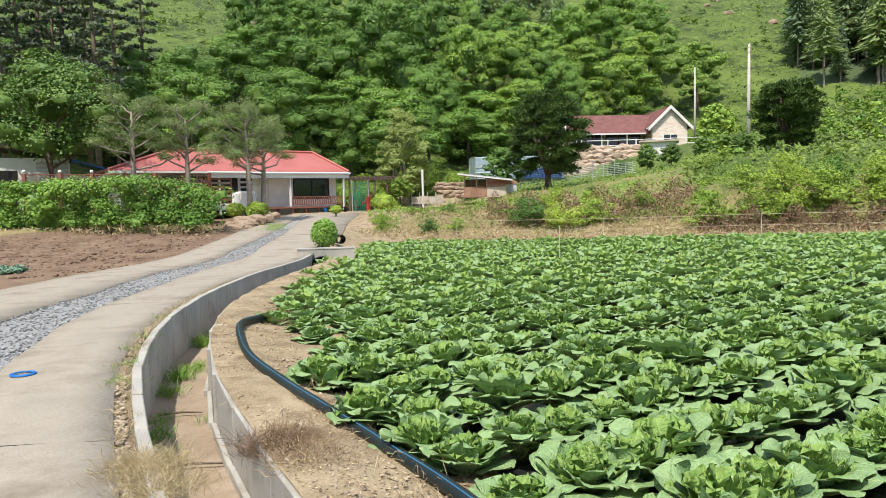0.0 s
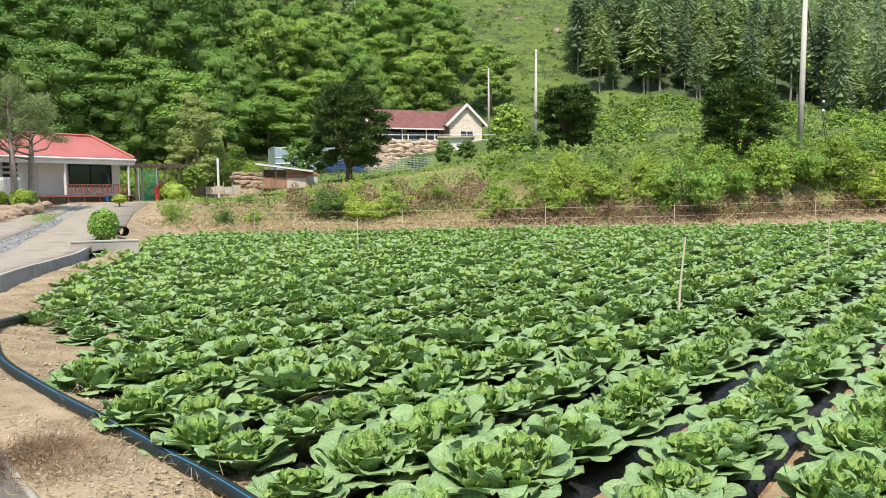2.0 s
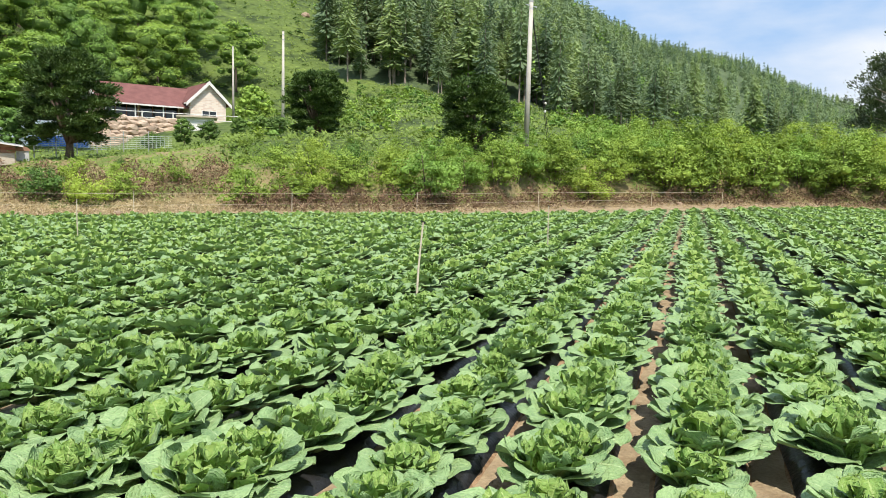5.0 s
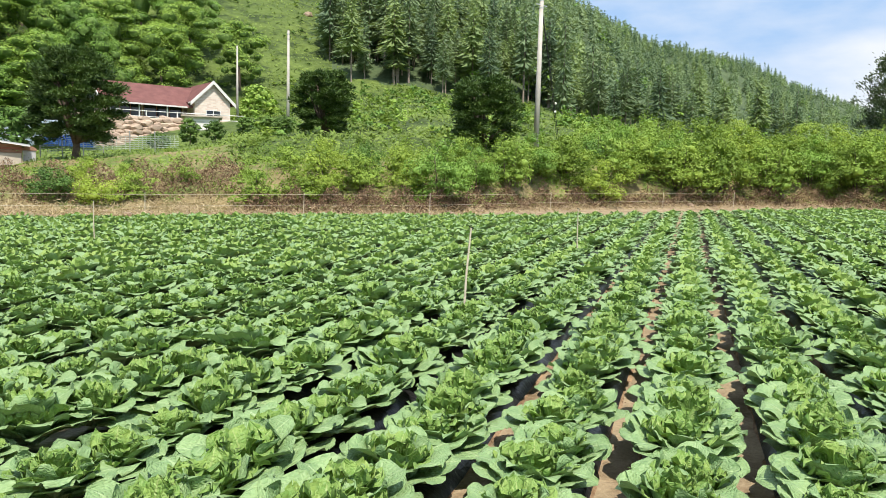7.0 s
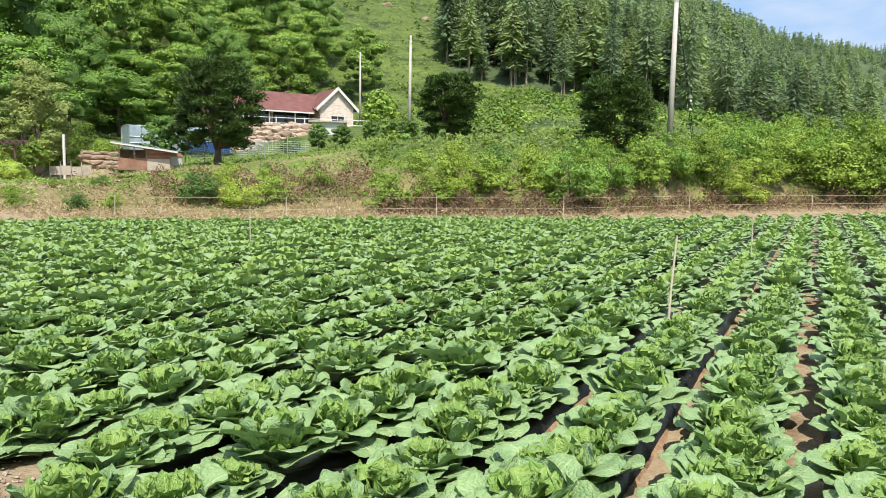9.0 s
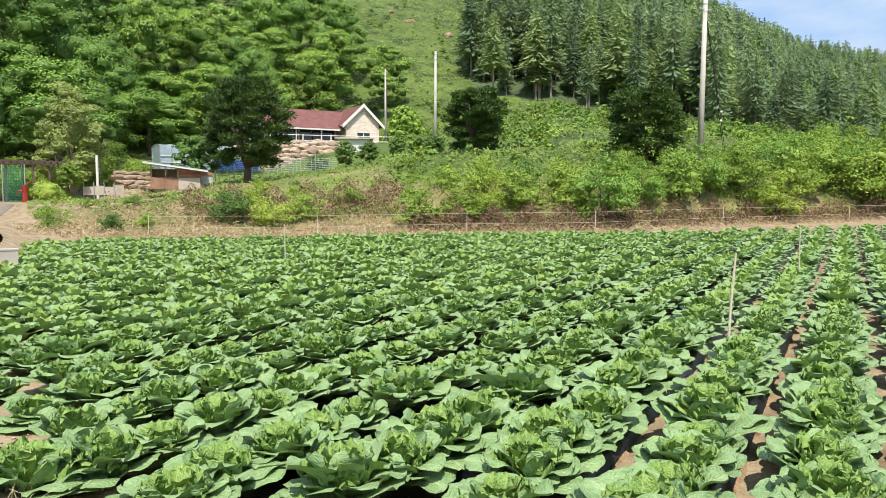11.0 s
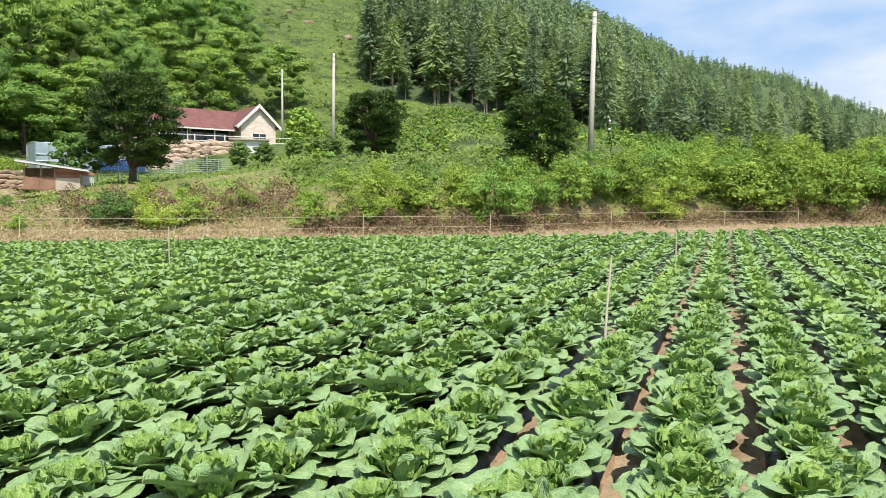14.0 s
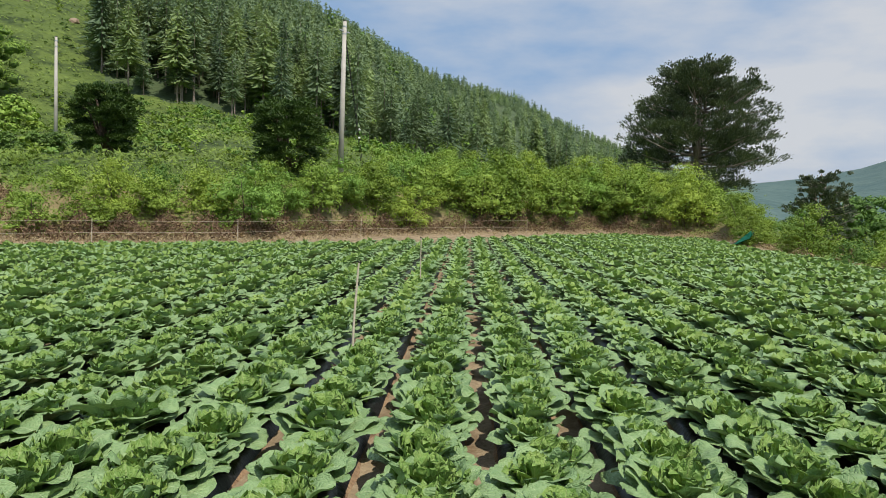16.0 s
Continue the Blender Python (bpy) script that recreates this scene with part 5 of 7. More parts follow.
def make_red_house():
    base = 1.05
    L, R = Vector((-12.79, 41.05, 0)), Vector((0.09, 48.5, 0))
    turn = math.degrees(math.atan2(R.y - L.y, R.x - L.x))
    long, deep, eave = 16.0, 5.8, 2.63
    h = thing("house", "single-storey white farmhouse with a red sheet-metal hip roof", "house", pose(L.x, L.y, base, 0, 0, turn))
    h.scale = ((R - L).length / long, 1, 1)
    # walls: closed left part, recessed porch to the right
    part("wall", boxes((0.7, 9.3, 0.7, 0.9, 0, eave), (0.7, 0.9, 0.9, deep - 0.7, 0, eave), (9.1, 9.3, 0.9, 1.3, 0, eave), (9.3, long - 0.3, 1.3, 1.5, 0, 0.9), (9.3, 12.3, 1.3, 1.5, 0.9, eave), (15.1, long - 0.3, 1.3, 1.5, 0.9, eave),
                       (12.3, 15.1, 1.3, 1.5, 2.25, eave), (long - 0.5, long - 0.3, 1.5, deep - 0.7, 0, eave), (0.9, long - 0.5, deep - 0.9, deep - 0.7, 0, eave)), WHITE, h, "white panelled wall")
    for i, x in enumerate((1.0, 2.1, 3.2)):
        part("wall_panel", boxes((x, x + 1.0, 0.665, 0.695, 0.1, 2.3), bevel=0.01), GREY_PAINT if i % 2 else WHITE, h)
    # roof
    bm = bmesh.new()
    e = eave
    ridge = 4.05
    a, b, c, d = (0, 0, e), (long, 0, e), (long, deep, e), (0, deep, e)
    p, q = (4.7, deep / 2, ridge), (long - 1.2, deep / 2, ridge)
    for f in ((a, b, q, p), (b, c, q), (c, d, p, q), (d, a, p)):
        v = [bm.verts.new(k) for k in f]
        bm.faces.new(v)
    bmesh.ops.remove_doubles(bm, verts=bm.verts, dist=0.001)
    bmesh.ops.solidify(bm, geom=bm.faces, thickness=0.06)
    roof = part("roof", bm, RED_ROOF, h, "red profiled sheet-metal hip roof")
    # standing seams up the front and the sides
    for i in range(1, 46):
        x = long * i / 46
        up = min(1.0, x / p[0], (long - x) / (long - q[0]))
        part("seam", tube(bmesh.new(), [(x, 0.0, e + 0.031), (x, deep / 2 * up, e + (ridge - e) * up + 0.031)], 0.003, 4), RED_ROOF, roof)
    for s, t in ((a, p), (b, q), (p, q)):
        part("ridge_cap", tube(bmesh.new(), [Vector(s) + Vector((0, 0, 0.05)), Vector(t) + Vector((0, 0, 0.05))], 0.09, 6), RED_ROOF, roof, "rounded ridge cap")
    part("fascia", boxes((5.8, long, -0.03, 0.0, e - 0.40, e - 0.02), (long, long + 0.03, 0, deep, e - 0.40, e - 0.02), (0, 5.8, -0.03, 0, e - 0.14, e - 0.02)), WHITE, h, "white fascia board")
    part("soffit", boxes((0.05, long - 0.05, 0.02, 1.3, e - 0.2, e - 0.14)), WHITE, h)
    part("gutter", tube(bmesh.new(), [(5.8, -0.09, e - 0.1), (long + 0.05, -0.09, e - 0.1)], 0.06, 6), WHITE, h)
    # porch
    deck = part("deck", boxes((9.4, long - 0.2, 0.1, 1.29, 0.32, 0.42)), BROWN_WOOD, h, "raised brown wooden deck")
    for i in range(7):
        part("deck_leg", boxes((9.6 + i * 1.0, 9.72 + i * 1.0, 0.2, 0.32, -0.1, 0.32)), BROWN_WOOD, deck)
    for x in (6.6, 11.5, long - 0.35):
        part("post", boxes((x - 0.06, x + 0.06, 0.12, 0.24, 0.0 if x < 9 else 0.42, e - 0.2), bevel=0.01), WHITE, h)
    rail = part("railing", boxes((11.56, long - 0.41, 0.14, 0.2, 1.0, 1.06), (11.56, long - 0.41, 0.14, 0.2, 0.52, 0.57)), BROWN_WOOD, h, "brown wooden railing")
    x = 11.65
    while x < long - 0.45:
        part("baluster", boxes((x, x + 0.06, 0.15, 0.19, 0.57, 1.0)), BROWN_WOOD, rail)
        x += 0.17
    part("downpipe", tube(bmesh.new(), [(long + 0.0, -0.08, e - 0.12), (long - 0.3, -0.02, e - 0.3), (long - 0.45, 0.05, e - 0.5), (long - 0.45, 0.05, 0.1)], 0.045, 7), WHITE, h)
    w = window(h, 12.3, 15.1, 1.3, 0.9, 2.25, 1, DARK)
    tagged(w, label="wide dark sliding window")
    louvre(h, 9.5, 10.5, 1.29, 0.5, 2.3, WHITE, WHITE)
    for i, z in enumerate((0.85, 1.15, 1.45, 1.75, 2.05)):
        part("blind", boxes((8.2, 9.0, 0.63, 0.66, z, z + 0.17)), DARK, h)
    # slatted brown screen along the left front
    # sheet in front of the white wall, its colour standing for shade
    part("shade_sheet", boxes((3.2, 8.0, 0.62, 0.69, 0.0, 2.35)), DARK, h, "near-black sheet painted as shade behind the screens")
    for a, b in ((1.9, 3.6), (3.7, 5.5), (5.6, 7.4)):
        scr = part("screen", boxes((a, b, 0.10, 0.16, 2.1, 2.2)), BROWN_WOOD, h, "brown slatted screen")
        for x in (a, b - 0.1):
            part("screen_post", boxes((x, x + 0.1, 0.1, 0.22, 0, 2.1)), BROWN_WOOD, scr)
        for i in range(7):
            part("board", boxes((a + 0.1, b - 0.1, 0.12, 0.17, 0.35 + i * 0.25, 0.50 + i * 0.25)), BROWN_WOOD if i % 3 else PALE_WOOD, scr)
    part("chimney", boxes((long - 4.2, long - 3.85, 4.3, 4.65, 3.0, 4.0), bevel=0.02), MORTAR, h)


def brick_material():
    m = material("cream_brickwork", (0.5, 0.4, 0.3), (0.7, 0.6, 0.5), 3.0, 0.85, 0.15, 20)
    n, l = m.node_tree.nodes, m.node_tree.links
    bsdf = [x for x in n if x.type == "BSDF_PRINCIPLED"][0]
    co = n.new("ShaderNodeTexCoord")
    turn = n.new("ShaderNodeMapping")
    turn.inputs["Rotation"].default_value = (radians(90), 0, 0)
    br = n.new("ShaderNodeTexBrick")
    br.inputs["Scale"].default_value = 1.0
    br.inputs["Brick Width"].default_value, br.inputs["Row Height"].default_value, br.inputs["Mortar Size"].default_value = 0.38, 0.16, 0.016
    br.inputs["Color1"].default_value, br.inputs["Color2"].default_value, br.inputs["Mortar"].default_value = (0.80, 0.69, 0.60, 1), (0.62, 0.46, 0.38, 1), (0.74, 0.68, 0.62, 1)
    br.inputs["Bias"].default_value = -0.15
    l.new(co.outputs["Object"], turn.inputs["Vector"]), l.new(turn.outputs[0], br.inputs["Vector"]), l.new(br.outputs["Color"], bsdf.inputs["Base Color"])
    return m


def make_brick_house():
    o = bearing(22.4, 77.0)
    h = thing("house", "cream brick house with a maroon shingle roof and white trim", "house", pose(o[0], o[1], 6.4, 0, 0, -22.4) @ pose(3.6, -1.0, 0, 0, 0, 19.0) @ pose(-3.6, 1.0, 0))
    brick = brick_material()
    e = 2.1
    # main wing
    part("wall", boxes((-6.0, 1.5, 1.6, 1.8, -1.2, e), (-6.0, -5.8, 1.8, 6.6, -1.2, e), (-6.0, 5.6, 6.4, 6.6, -1.2, e)), brick, h, "cream brick wall")
    bm = bmesh.new()
    tri = [(-6.0, 1.6, e), (-6.0, 6.6, e), (-6.0, 4.1, 3.75)]
    f = bm.faces.new([bm.verts.new(t) for t in tri])
    r = bmesh.ops.extrude_face_region(bm, geom=[f])
    bmesh.ops.translate(bm, vec=(0.2, 0, 0), verts=[g for g in r["geom"] if isinstance(g, bmesh.types.BMVert)])
    bmesh.ops.recalc_face_normals(bm, faces=bm.faces)
    part("gable_wall", bm, brick, h)
    # gable wing
    bm = boxes((1.8, 5.4, -0.5, -0.3, -1.2, e + 0.2), (5.2, 5.4, -0.3, 6.4, -1.2, e + 0.2), (1.8, 2.0, -0.3, 1.6, -1.2, e + 0.2))
    tri = [(1.8, -0.5, e + 0.2), (5.4, -0.5, e + 0.2), (3.6, -0.5, 4.06)]
    f = bm.faces.new([bm.verts.new(t) for t in tri])
    r = bmesh.ops.extrude_face_region(bm, geom=[f])
    bmesh.ops.translate(bm, vec=(0, 0.2, 0), verts=[g for g in r["geom"] if isinstance(g, bmesh.types.BMVert)])
    bmesh.ops.recalc_face_normals(bm, faces=bm.faces)
    part("gable_wall", bm, brick, h, "cream brick gable wall")
    roof = part("roof", slab(slab(slab(slab(bmesh.new(), [(-6.6, -0.1, e - 0.42), (3.6, -0.1, e - 0.42), (3.6, 4.1, 3.95), (-6.6, 4.1, 3.95)], 0.14), [(-6.6, 4.1, 3.95), (3.6, 4.1, 3.95), (3.6, 7.2, e), (-6.6, 7.2, e)], 0.14),
                          [(1.4, -0.75, e + 0.05), (3.6, -0.75, 4.25), (3.6, 5.0, 4.25), (1.4, 5.0, e + 0.05)][::-1], 0.14), [(5.8, -0.75, e + 0.05), (5.8, 6.8, e + 0.05), (3.6, 6.8, 4.25), (3.6, -0.75, 4.25)][::-1], 0.14), MAROON_ROOF, h, "maroon shingle roof")
    bm = bmesh.new()
    for a, b in (((1.3, e - 0.03), (3.6, 4.27)), ((5.9, e - 0.03), (3.6, 4.27))):
        v = [bm.verts.new((x, y, z + dz)) for y in (-0.85, -0.75) for (x, z) in (a, b) for dz in (-0.30, 0.06)]
        for f in ((0, 2, 3, 1), (4, 5, 7, 6), (0, 1, 5, 4), (2, 6, 7, 3), (1, 3, 7, 5), (0, 4, 6, 2)):
            bm.faces.new([v[i] for i in f])
    bmesh.ops.recalc_face_normals(bm, faces=bm.faces)
    part("bargeboard", bm, WHITE, h, "white gable bargeboards")
    bm = bmesh.new()
    for a, b in (((-0.2, e - 0.35), (4.1, 3.97)), ((7.2, e - 0.1), (4.1, 3.97))):
        v = [bm.verts.new((x, y, z + dz)) for x in (-6.7, -6.6) for (y, z) in (a, b) for dz in (-0.3, 0.05)]
        for f in ((0, 2, 3, 1), (4, 5, 7, 6), (0, 1, 5, 4), (2, 6, 7, 3), (1, 3, 7, 5), (0, 4, 6, 2)):
            bm.faces.new([v[i] for i in f])
    bmesh.ops.recalc_face_normals(bm, faces=bm.faces)
    part("bargeboard", bm, WHITE, h)
    for g in ((-6.6, 1.25, -0.2, -0.1, e - 0.58, e - 0.44), (1.3, 1.4, -0.75, -0.1, e - 0.12, e + 0.02), (5.8, 5.9, -0.75, 6.0, e - 0.12, e + 0.02)):
        part("gutter", boxes(g), WHITE, h, "white eaves gutter")
    for x in (-5.8, -3.2, -0.6):
        part("porch_post", boxes((x - 0.05, x + 0.05, 0.1, 0.24, -1.2, e - 0.35)), WHITE, h)
    window(h, 2.9, 4.4, -0.5, 0.75, 1.45, 1)
    # dark panes added across the set-back wall to draw the porch's shade
    window(h, -5.6, -2.6, 1.6, -0.6, 1.75, 2, BROWN_WOOD)
    window(h, -2.4, 1.3, 1.6, -0.6, 1.75, 2, BROWN_WOOD)
    # white rail fence along the terrace
    pts = [bearing(a, d) for a, d in ((18.4, 71.5), (20.4, 72.0), (22.5, 72.3), (24.5, 72.6), (27.3, 73.0))]
    fence = thing("rail_fence", "white two-rail fence along the stone terrace", "fence", pose(0, 0, 0))
    for a, b in zip(pts, pts[1:]):
        n = 1
        for k in range(n):
            x, y = a[0] + (b[0] - a[0]) * k / n, a[1] + (b[1] - a[1]) * k / n
            part("post", boxes((x - 0.045, x + 0.045, y - 0.045, y + 0.045, 5.6, 7.2)), WHITE, fence)
        for z in (6.62, 7.12):
            part("rail", tube(bmesh.new(), [(a[0], a[1], z), (b[0], b[1], z)], 0.035, 6), WHITE, fence)
    # plain white hut below the terrace
    o = bearing(24.2, 67.5)
    hut = thing("hut", "small white rendered hut with a flat slab roof", "hut", pose(o[0], o[1], 4.4, 0, 0, -24.2))
    part("wall", boxes((-1.4, 1.4, 0, 2.4, 0, 2.05)), WHITE, hut)
    part("roof", boxes((-1.75, 1.7, -0.3, 2.7, 2.05, 2.2), bevel=0.02), PALE_STONE, hut, "flat grey roof slab")


def make_stone_wall():
    """Boulders stacked against the terrace; each is its own piece."""
    w = thing("stone_wall", "dry retaining wall of rough brown boulders", "retaining wall", pose(0, 0, 0))
    rng = random.Random(12)
    a, b = Vector(bearing(15.9, 66.0)), Vector(bearing(24.3, 70.6))
    along = (b - a).normalized()
    length = (b - a).length
    z = 3.7
    row = 0
    shapes = []
    for _ in range(8):
        ob = part("boulder", boulder(rng, 0.5, 0.45, 0.36), STONE, w)
        shapes.append(ob)
    used = 0
    while z < 6.5:
        x = (row % 2) * 0.5
        while x < length:
            sz = rng.uniform(0.7, 1.3)
            p = a + along * x + Vector((-along.y, along.x, 0)) * (row * 0.22)
            if used < 8:
                ob = shapes[used]
            else:
                ob = new("boulder", shapes[rng.randrange(8)].data)
                ob.parent = w
            used += 1
            ob.location = (p.x, p.y, z + rng.uniform(-0.06, 0.06))
            ob.rotation_euler = (rng.uniform(-0.2, 0.2), rng.uniform(-0.2, 0.2), math.atan2(along.y, along.x) + rng.uniform(-0.3, 0.3))
            ob.scale = (sz * rng.uniform(0.9, 1.5), sz, sz * 0.85)
            x += 0.84 * sz
        z += 0.42
        row += 1


def make_left_house():
    o = bearing(-21.6, 50.0)
    h = thing("outbuilding", "white louvred outbuilding with a dark blue lean-to roof", "outbuilding", pose(o[0], o[1], 1.1, 0, 0, 21.6))
    part("wall", boxes((-5.0, 1.6, 0, 5, 0, 3.65)), WHITE, h, "white boarded wall")
    # the shade tree's shadow on this wall, drawn as a dark sheet
    part("tree_shade_sheet", boxes((-4.9, -1.2, -0.03, -0.004, 0.1, 2.9)), DARK, h, "near-black sheet painted as the tree's shade on the wall")
    for i in range(9):
        part("siding", boxes((-0.2, 1.5, -0.04, -0.005, 1.3 + i * 0.24, 1.5 + i * 0.24)), GREY_PAINT, h)
    bm = slab(bmesh.new(), [(-5.4, -0.5, 5.0), (1.9, -0.5, 3.72), (1.9, 5.4, 3.72), (-5.4, 5.4, 5.0)], 0.14)
    part("roof", bm, BARK, h, "dark brown sloping roof")
    bm = slab(bmesh.new(), [(1.75, -0.3, 3.6), (5.0, -0.3, 2.65), (5.0, 4.5, 2.65), (1.75, 4.5, 3.6)], 0.1)
    part("roof", bm, BLUE_SHEET, h, "blue lean-to roof")
    part("wall", boxes((1.7, 4.7, 0.2, 4.2, 0, 2.6)), GREY_PAINT, h)


def make_lattice_fence():
    f = thing("lattice_fence", "brown lattice fence with white ball-topped posts", "fence", pose(0, 0, 0))
    pts = [bearing(a, d) for a, d in ((-22.6, 41.0), (-20.4, 41.0), (-18.4, 41.0), (-16.2, 40.6), (-14.2, 40.4), (-12.2, 40.6), (-10.4, 41.0))]
    base = 1.25
    for i, p in enumerate(pts):
        post = part("post", boxes((p[0] - 0.08, p[0] + 0.08, p[1] - 0.08, p[1] + 0.08, base - 0.8, base + 2.15)), BROWN_WOOD, f)
        if i < 4:
            bm = bmesh.new()
            bmesh.ops.create_uvsphere(bm, u_segments=10, v_segments=7, radius=0.09, matrix=Matrix.Translation((p[0], p[1], base + 2.25)))
            part("ball_cap", bm, WHITE, post, "white ball cap", True)
    for a, b in zip(pts, pts[1:]):
        A, B = Vector(a), Vector(b)
        for z in (0.9, 1.62, 2.1):
            part("rail", tube(bmesh.new(), [A + Vector((0, 0, base + z)), B + Vector((0, 0, base + z))], 0.04, 4), BROWN_WOOD, f)
        bm = bmesh.new()
        n = 9
        for k in range(n):
            for lo, hi in ((1.66, 2.06), (2.06, 1.66)):
                tube(bm, [A + (B - A) * (k / n) + Vector((0, 0, base + lo)), A + (B - A) * ((k + 1) / n) + Vector((0, 0, base + hi))], 0.018, 4)
        part("lattice", bm, PALE_WOOD, f, "crossed lattice strips")


def make_shed():
    o = bearing(9.15, 44.0)
    z = 1.77
    s = thing("shed", "patched wooden shed with a pale sheet-metal roof", "shed", pose(o[0], o[1], z, 0, 0, -11.0))
    for i in range(6):
        part("board", boxes((0.0 + i * 0.235, 0.225 + i * 0.235, 0, 0.03, 0, 0.66 - 0.03 * (i % 2))), RUST, s)
    part("panel", boxes((1.43, 2.55, -0.01, 0.03, 0, 0.62)), PALE_STONE, s, "pale plywood panel")
    for i in range(3):
        part("plank", boxes((1.43, 2.6, -0.03, 0.02, 0.64 + i * 0.15, 0.77 + i * 0.15)), RUST if i != 1 else BROWN_WOOD, s)
    part("back_wall", boxes((0, 2.6, 1.9, 1.95, 0, 1.15), (0, 0.05, 0.03, 1.9, 0, 1.2), (2.55, 2.6, 0.03, 1.9, 0, 0.95)), PALE_WOOD, s)
    for x in (0.02, 0.75, 1.36, 2.5):
        part("post", boxes((x, x + 0.07, 0.03, 0.1, 0, 1.35 - 0.13 * x)), PALE_WOOD, s)
    part("roof", slab(bmesh.new(), [(-0.35, -0.35, 1.5), (2.95, -0.35, 1.06), (2.95, 2.2, 1.06), (-0.35, 2.2, 1.5)], 0.07), STEEL, s, "pale sheet-metal roof")
    part("roof_edge", slab(bmesh.new(), [(-0.36, -0.38, 1.44), (2.96, -0.38, 1.0), (2.96, -0.34, 1.0), (-0.36, -0.34, 1.44)], 0.05), WHITE, s)
    o = bearing(12.95, 44.5)
    k = thing("kennel", "small grey-blue kennel with a red arched roof", "kennel", pose(o[0], o[1], 2.0, 0, 0, -12.9))
    part("wall", boxes((-0.3, 0.3, 0, 0.8, 0, 0.55), bevel=0.01), GREY_PAINT, k)
    bm = bmesh.new()
    v0 = [bm.verts.new((0.36 * math.cos(a), -0.05, 0.55 + 0.24 * math.sin(a))) for a in np.linspace(0, math.pi, 8)]
    v1 = [bm.verts.new((0.36 * math.cos(a), 0.85, 0.55 + 0.24 * math.sin(a))) for a in np.linspace(0, math.pi, 8)]
    bm.faces.new(v0[::-1]), bm.faces.new(v1)
    for i in range(7):
        bm.faces.new((v0[i], v0[i + 1], v1[i + 1], v1[i]))
    part("roof", bm, RUST, k, "red arched roof")
    # pile of big stones beside the shed
    rng = random.Random(3)
    pile = thing("stone_wall", "low wall of stacked brown boulders beside the shed", "retaining wall", pose(0, 0, 0))
    for row in range(4):
        a = 7.2 + 0.15 * (row % 2)
        while a < 9.6 - 0.2 * row:
            k = rng.uniform(0.7, 1.25)
            p = bearing(a, 48.5 + 0.15 * row + rng.uniform(-0.1, 0.1))
            ob = part("boulder", boulder(rng, 0.42 * k, 0.30 * k, 0.15 * k), DARK_STONE, pile)
            ob.location = (p[0], p[1], 1.95 + row * 0.26 + rng.uniform(-0.03, 0.03))
            ob.rotation_euler = (rng.uniform(-0.15, 0.15), rng.uniform(-0.15, 0.15), rng.uniform(-0.4, 0.4))
            a += 0.60 * k


def make_greenhouse():
    a, b = Vector(bearing(10.1, 58.0)), Vector(bearing(17.0, 59.5))
    base = 3.3
    g = thing("greenhouse", "plastic-film tunnel greenhouse with blue tarpaulin along its side", "greenhouse", pose(a.x, a.y, base, 0, 0, math.degrees(math.atan2(b.y - a.y, b.x - a.x))))
    long = (b - a).length
    ang = np.linspace(0, math.pi, 11)
    prof = [(1.7 - 1.7 * math.cos(t), 1.72 + 0.10 * math.sin(t)) for t in ang]
    prof = [(0.0, 0.0)] + prof + [(3.4, 0.0)]
    bm = bmesh.new()
    n = 9
    rng = random.Random(2)
    rows = [[bm.verts.new((long * i / n, y, z + rng.uniform(-0.03, 0.03))) for y, z in prof] for i in range(n + 1)]
    for r, s in zip(rows, rows[1:]):
        for i in range(len(prof) - 1):
            bm.faces.new((r[i], s[i], s[i + 1], r[i + 1]))
    bm.faces.new(rows[0]), bm.faces.new(rows[-1][::-1])
    part("film", bm, POLY, g, "cloudy translucent plastic film")
    for i in range(n + 1):
        part("hoop", tube(bmesh.new(), [(long * i / n, y - 0.02 if y < 1.7 else y + 0.02, z + 0.03) for y, z in prof], 0.03, 5), STEEL, g)
    for z in (0.5, 0.95):
        part("rail", tube(bmesh.new(), [(0, -0.04, z), (long, -0.04, z)], 0.025, 5), STEEL, g)
    bm = bmesh.new()
    m = 14
    rows = [[bm.verts.new((long * (0.52 + 0.46 * i / m), -0.12 - 0.05 * math.sin(i * 1.7), z + 0.05 * math.sin(i * 2.1))) for z in (0.0, 0.35, 0.75)] for i in range(m + 1)]
    for r, s in zip(rows, rows[1:]):
        for i in range(2):
            bm.faces.new((r[i], s[i], s[i + 1], r[i + 1]))
    bmesh.ops.solidify(bm, geom=bm.faces, thickness=0.02)
    part("tarpaulin", bm, BLUE_SHEET, g, "crumpled blue tarpaulin")


def strand_fence(name, label, pts, tall, mat, post_mat, gap=1.5, lines=7, base=None):
    f = thing(name, label, "fence", pose(0, 0, 0))
    P = [Vector(p) for p in pts]
    for a, b in zip(P, P[1:]):
        n = max(1, round((b - a).length / gap))
        tops = []
        for k in range(n + 1):
            p = a + (b - a) * (k / n)
            z = max(ground_z(p.x, p.y), base(p) if base else -9.0)
            tops.append(Vector((p.x, p.y, z)))
            if k < n:
                part("post", tube(bmesh.new(), [(p.x, p.y, z - 0.3), (p.x, p.y, z + tall + 0.3)], 0.035, 5), post_mat, f)
        bm = bmesh.new()
        for i in range(lines):
            h = tall * (i + 0.5) / lines
            tube(bm, [t + Vector((0, 0, h)) for t in tops], 0.022, 3)
        for p, q in zip(tops, tops[1:]):
            for j in range(6):
                r = p + (q - p) * (j / 6)
                tube(bm, [r, r + Vector((0, 0, tall))], 0.018, 3)
        part("net", bm, mat, f, "grey netting")


make_red_house()
make_brick_house()
make_stone_wall()
make_left_house()
make_lattice_fence()
make_shed()
make_greenhouse()
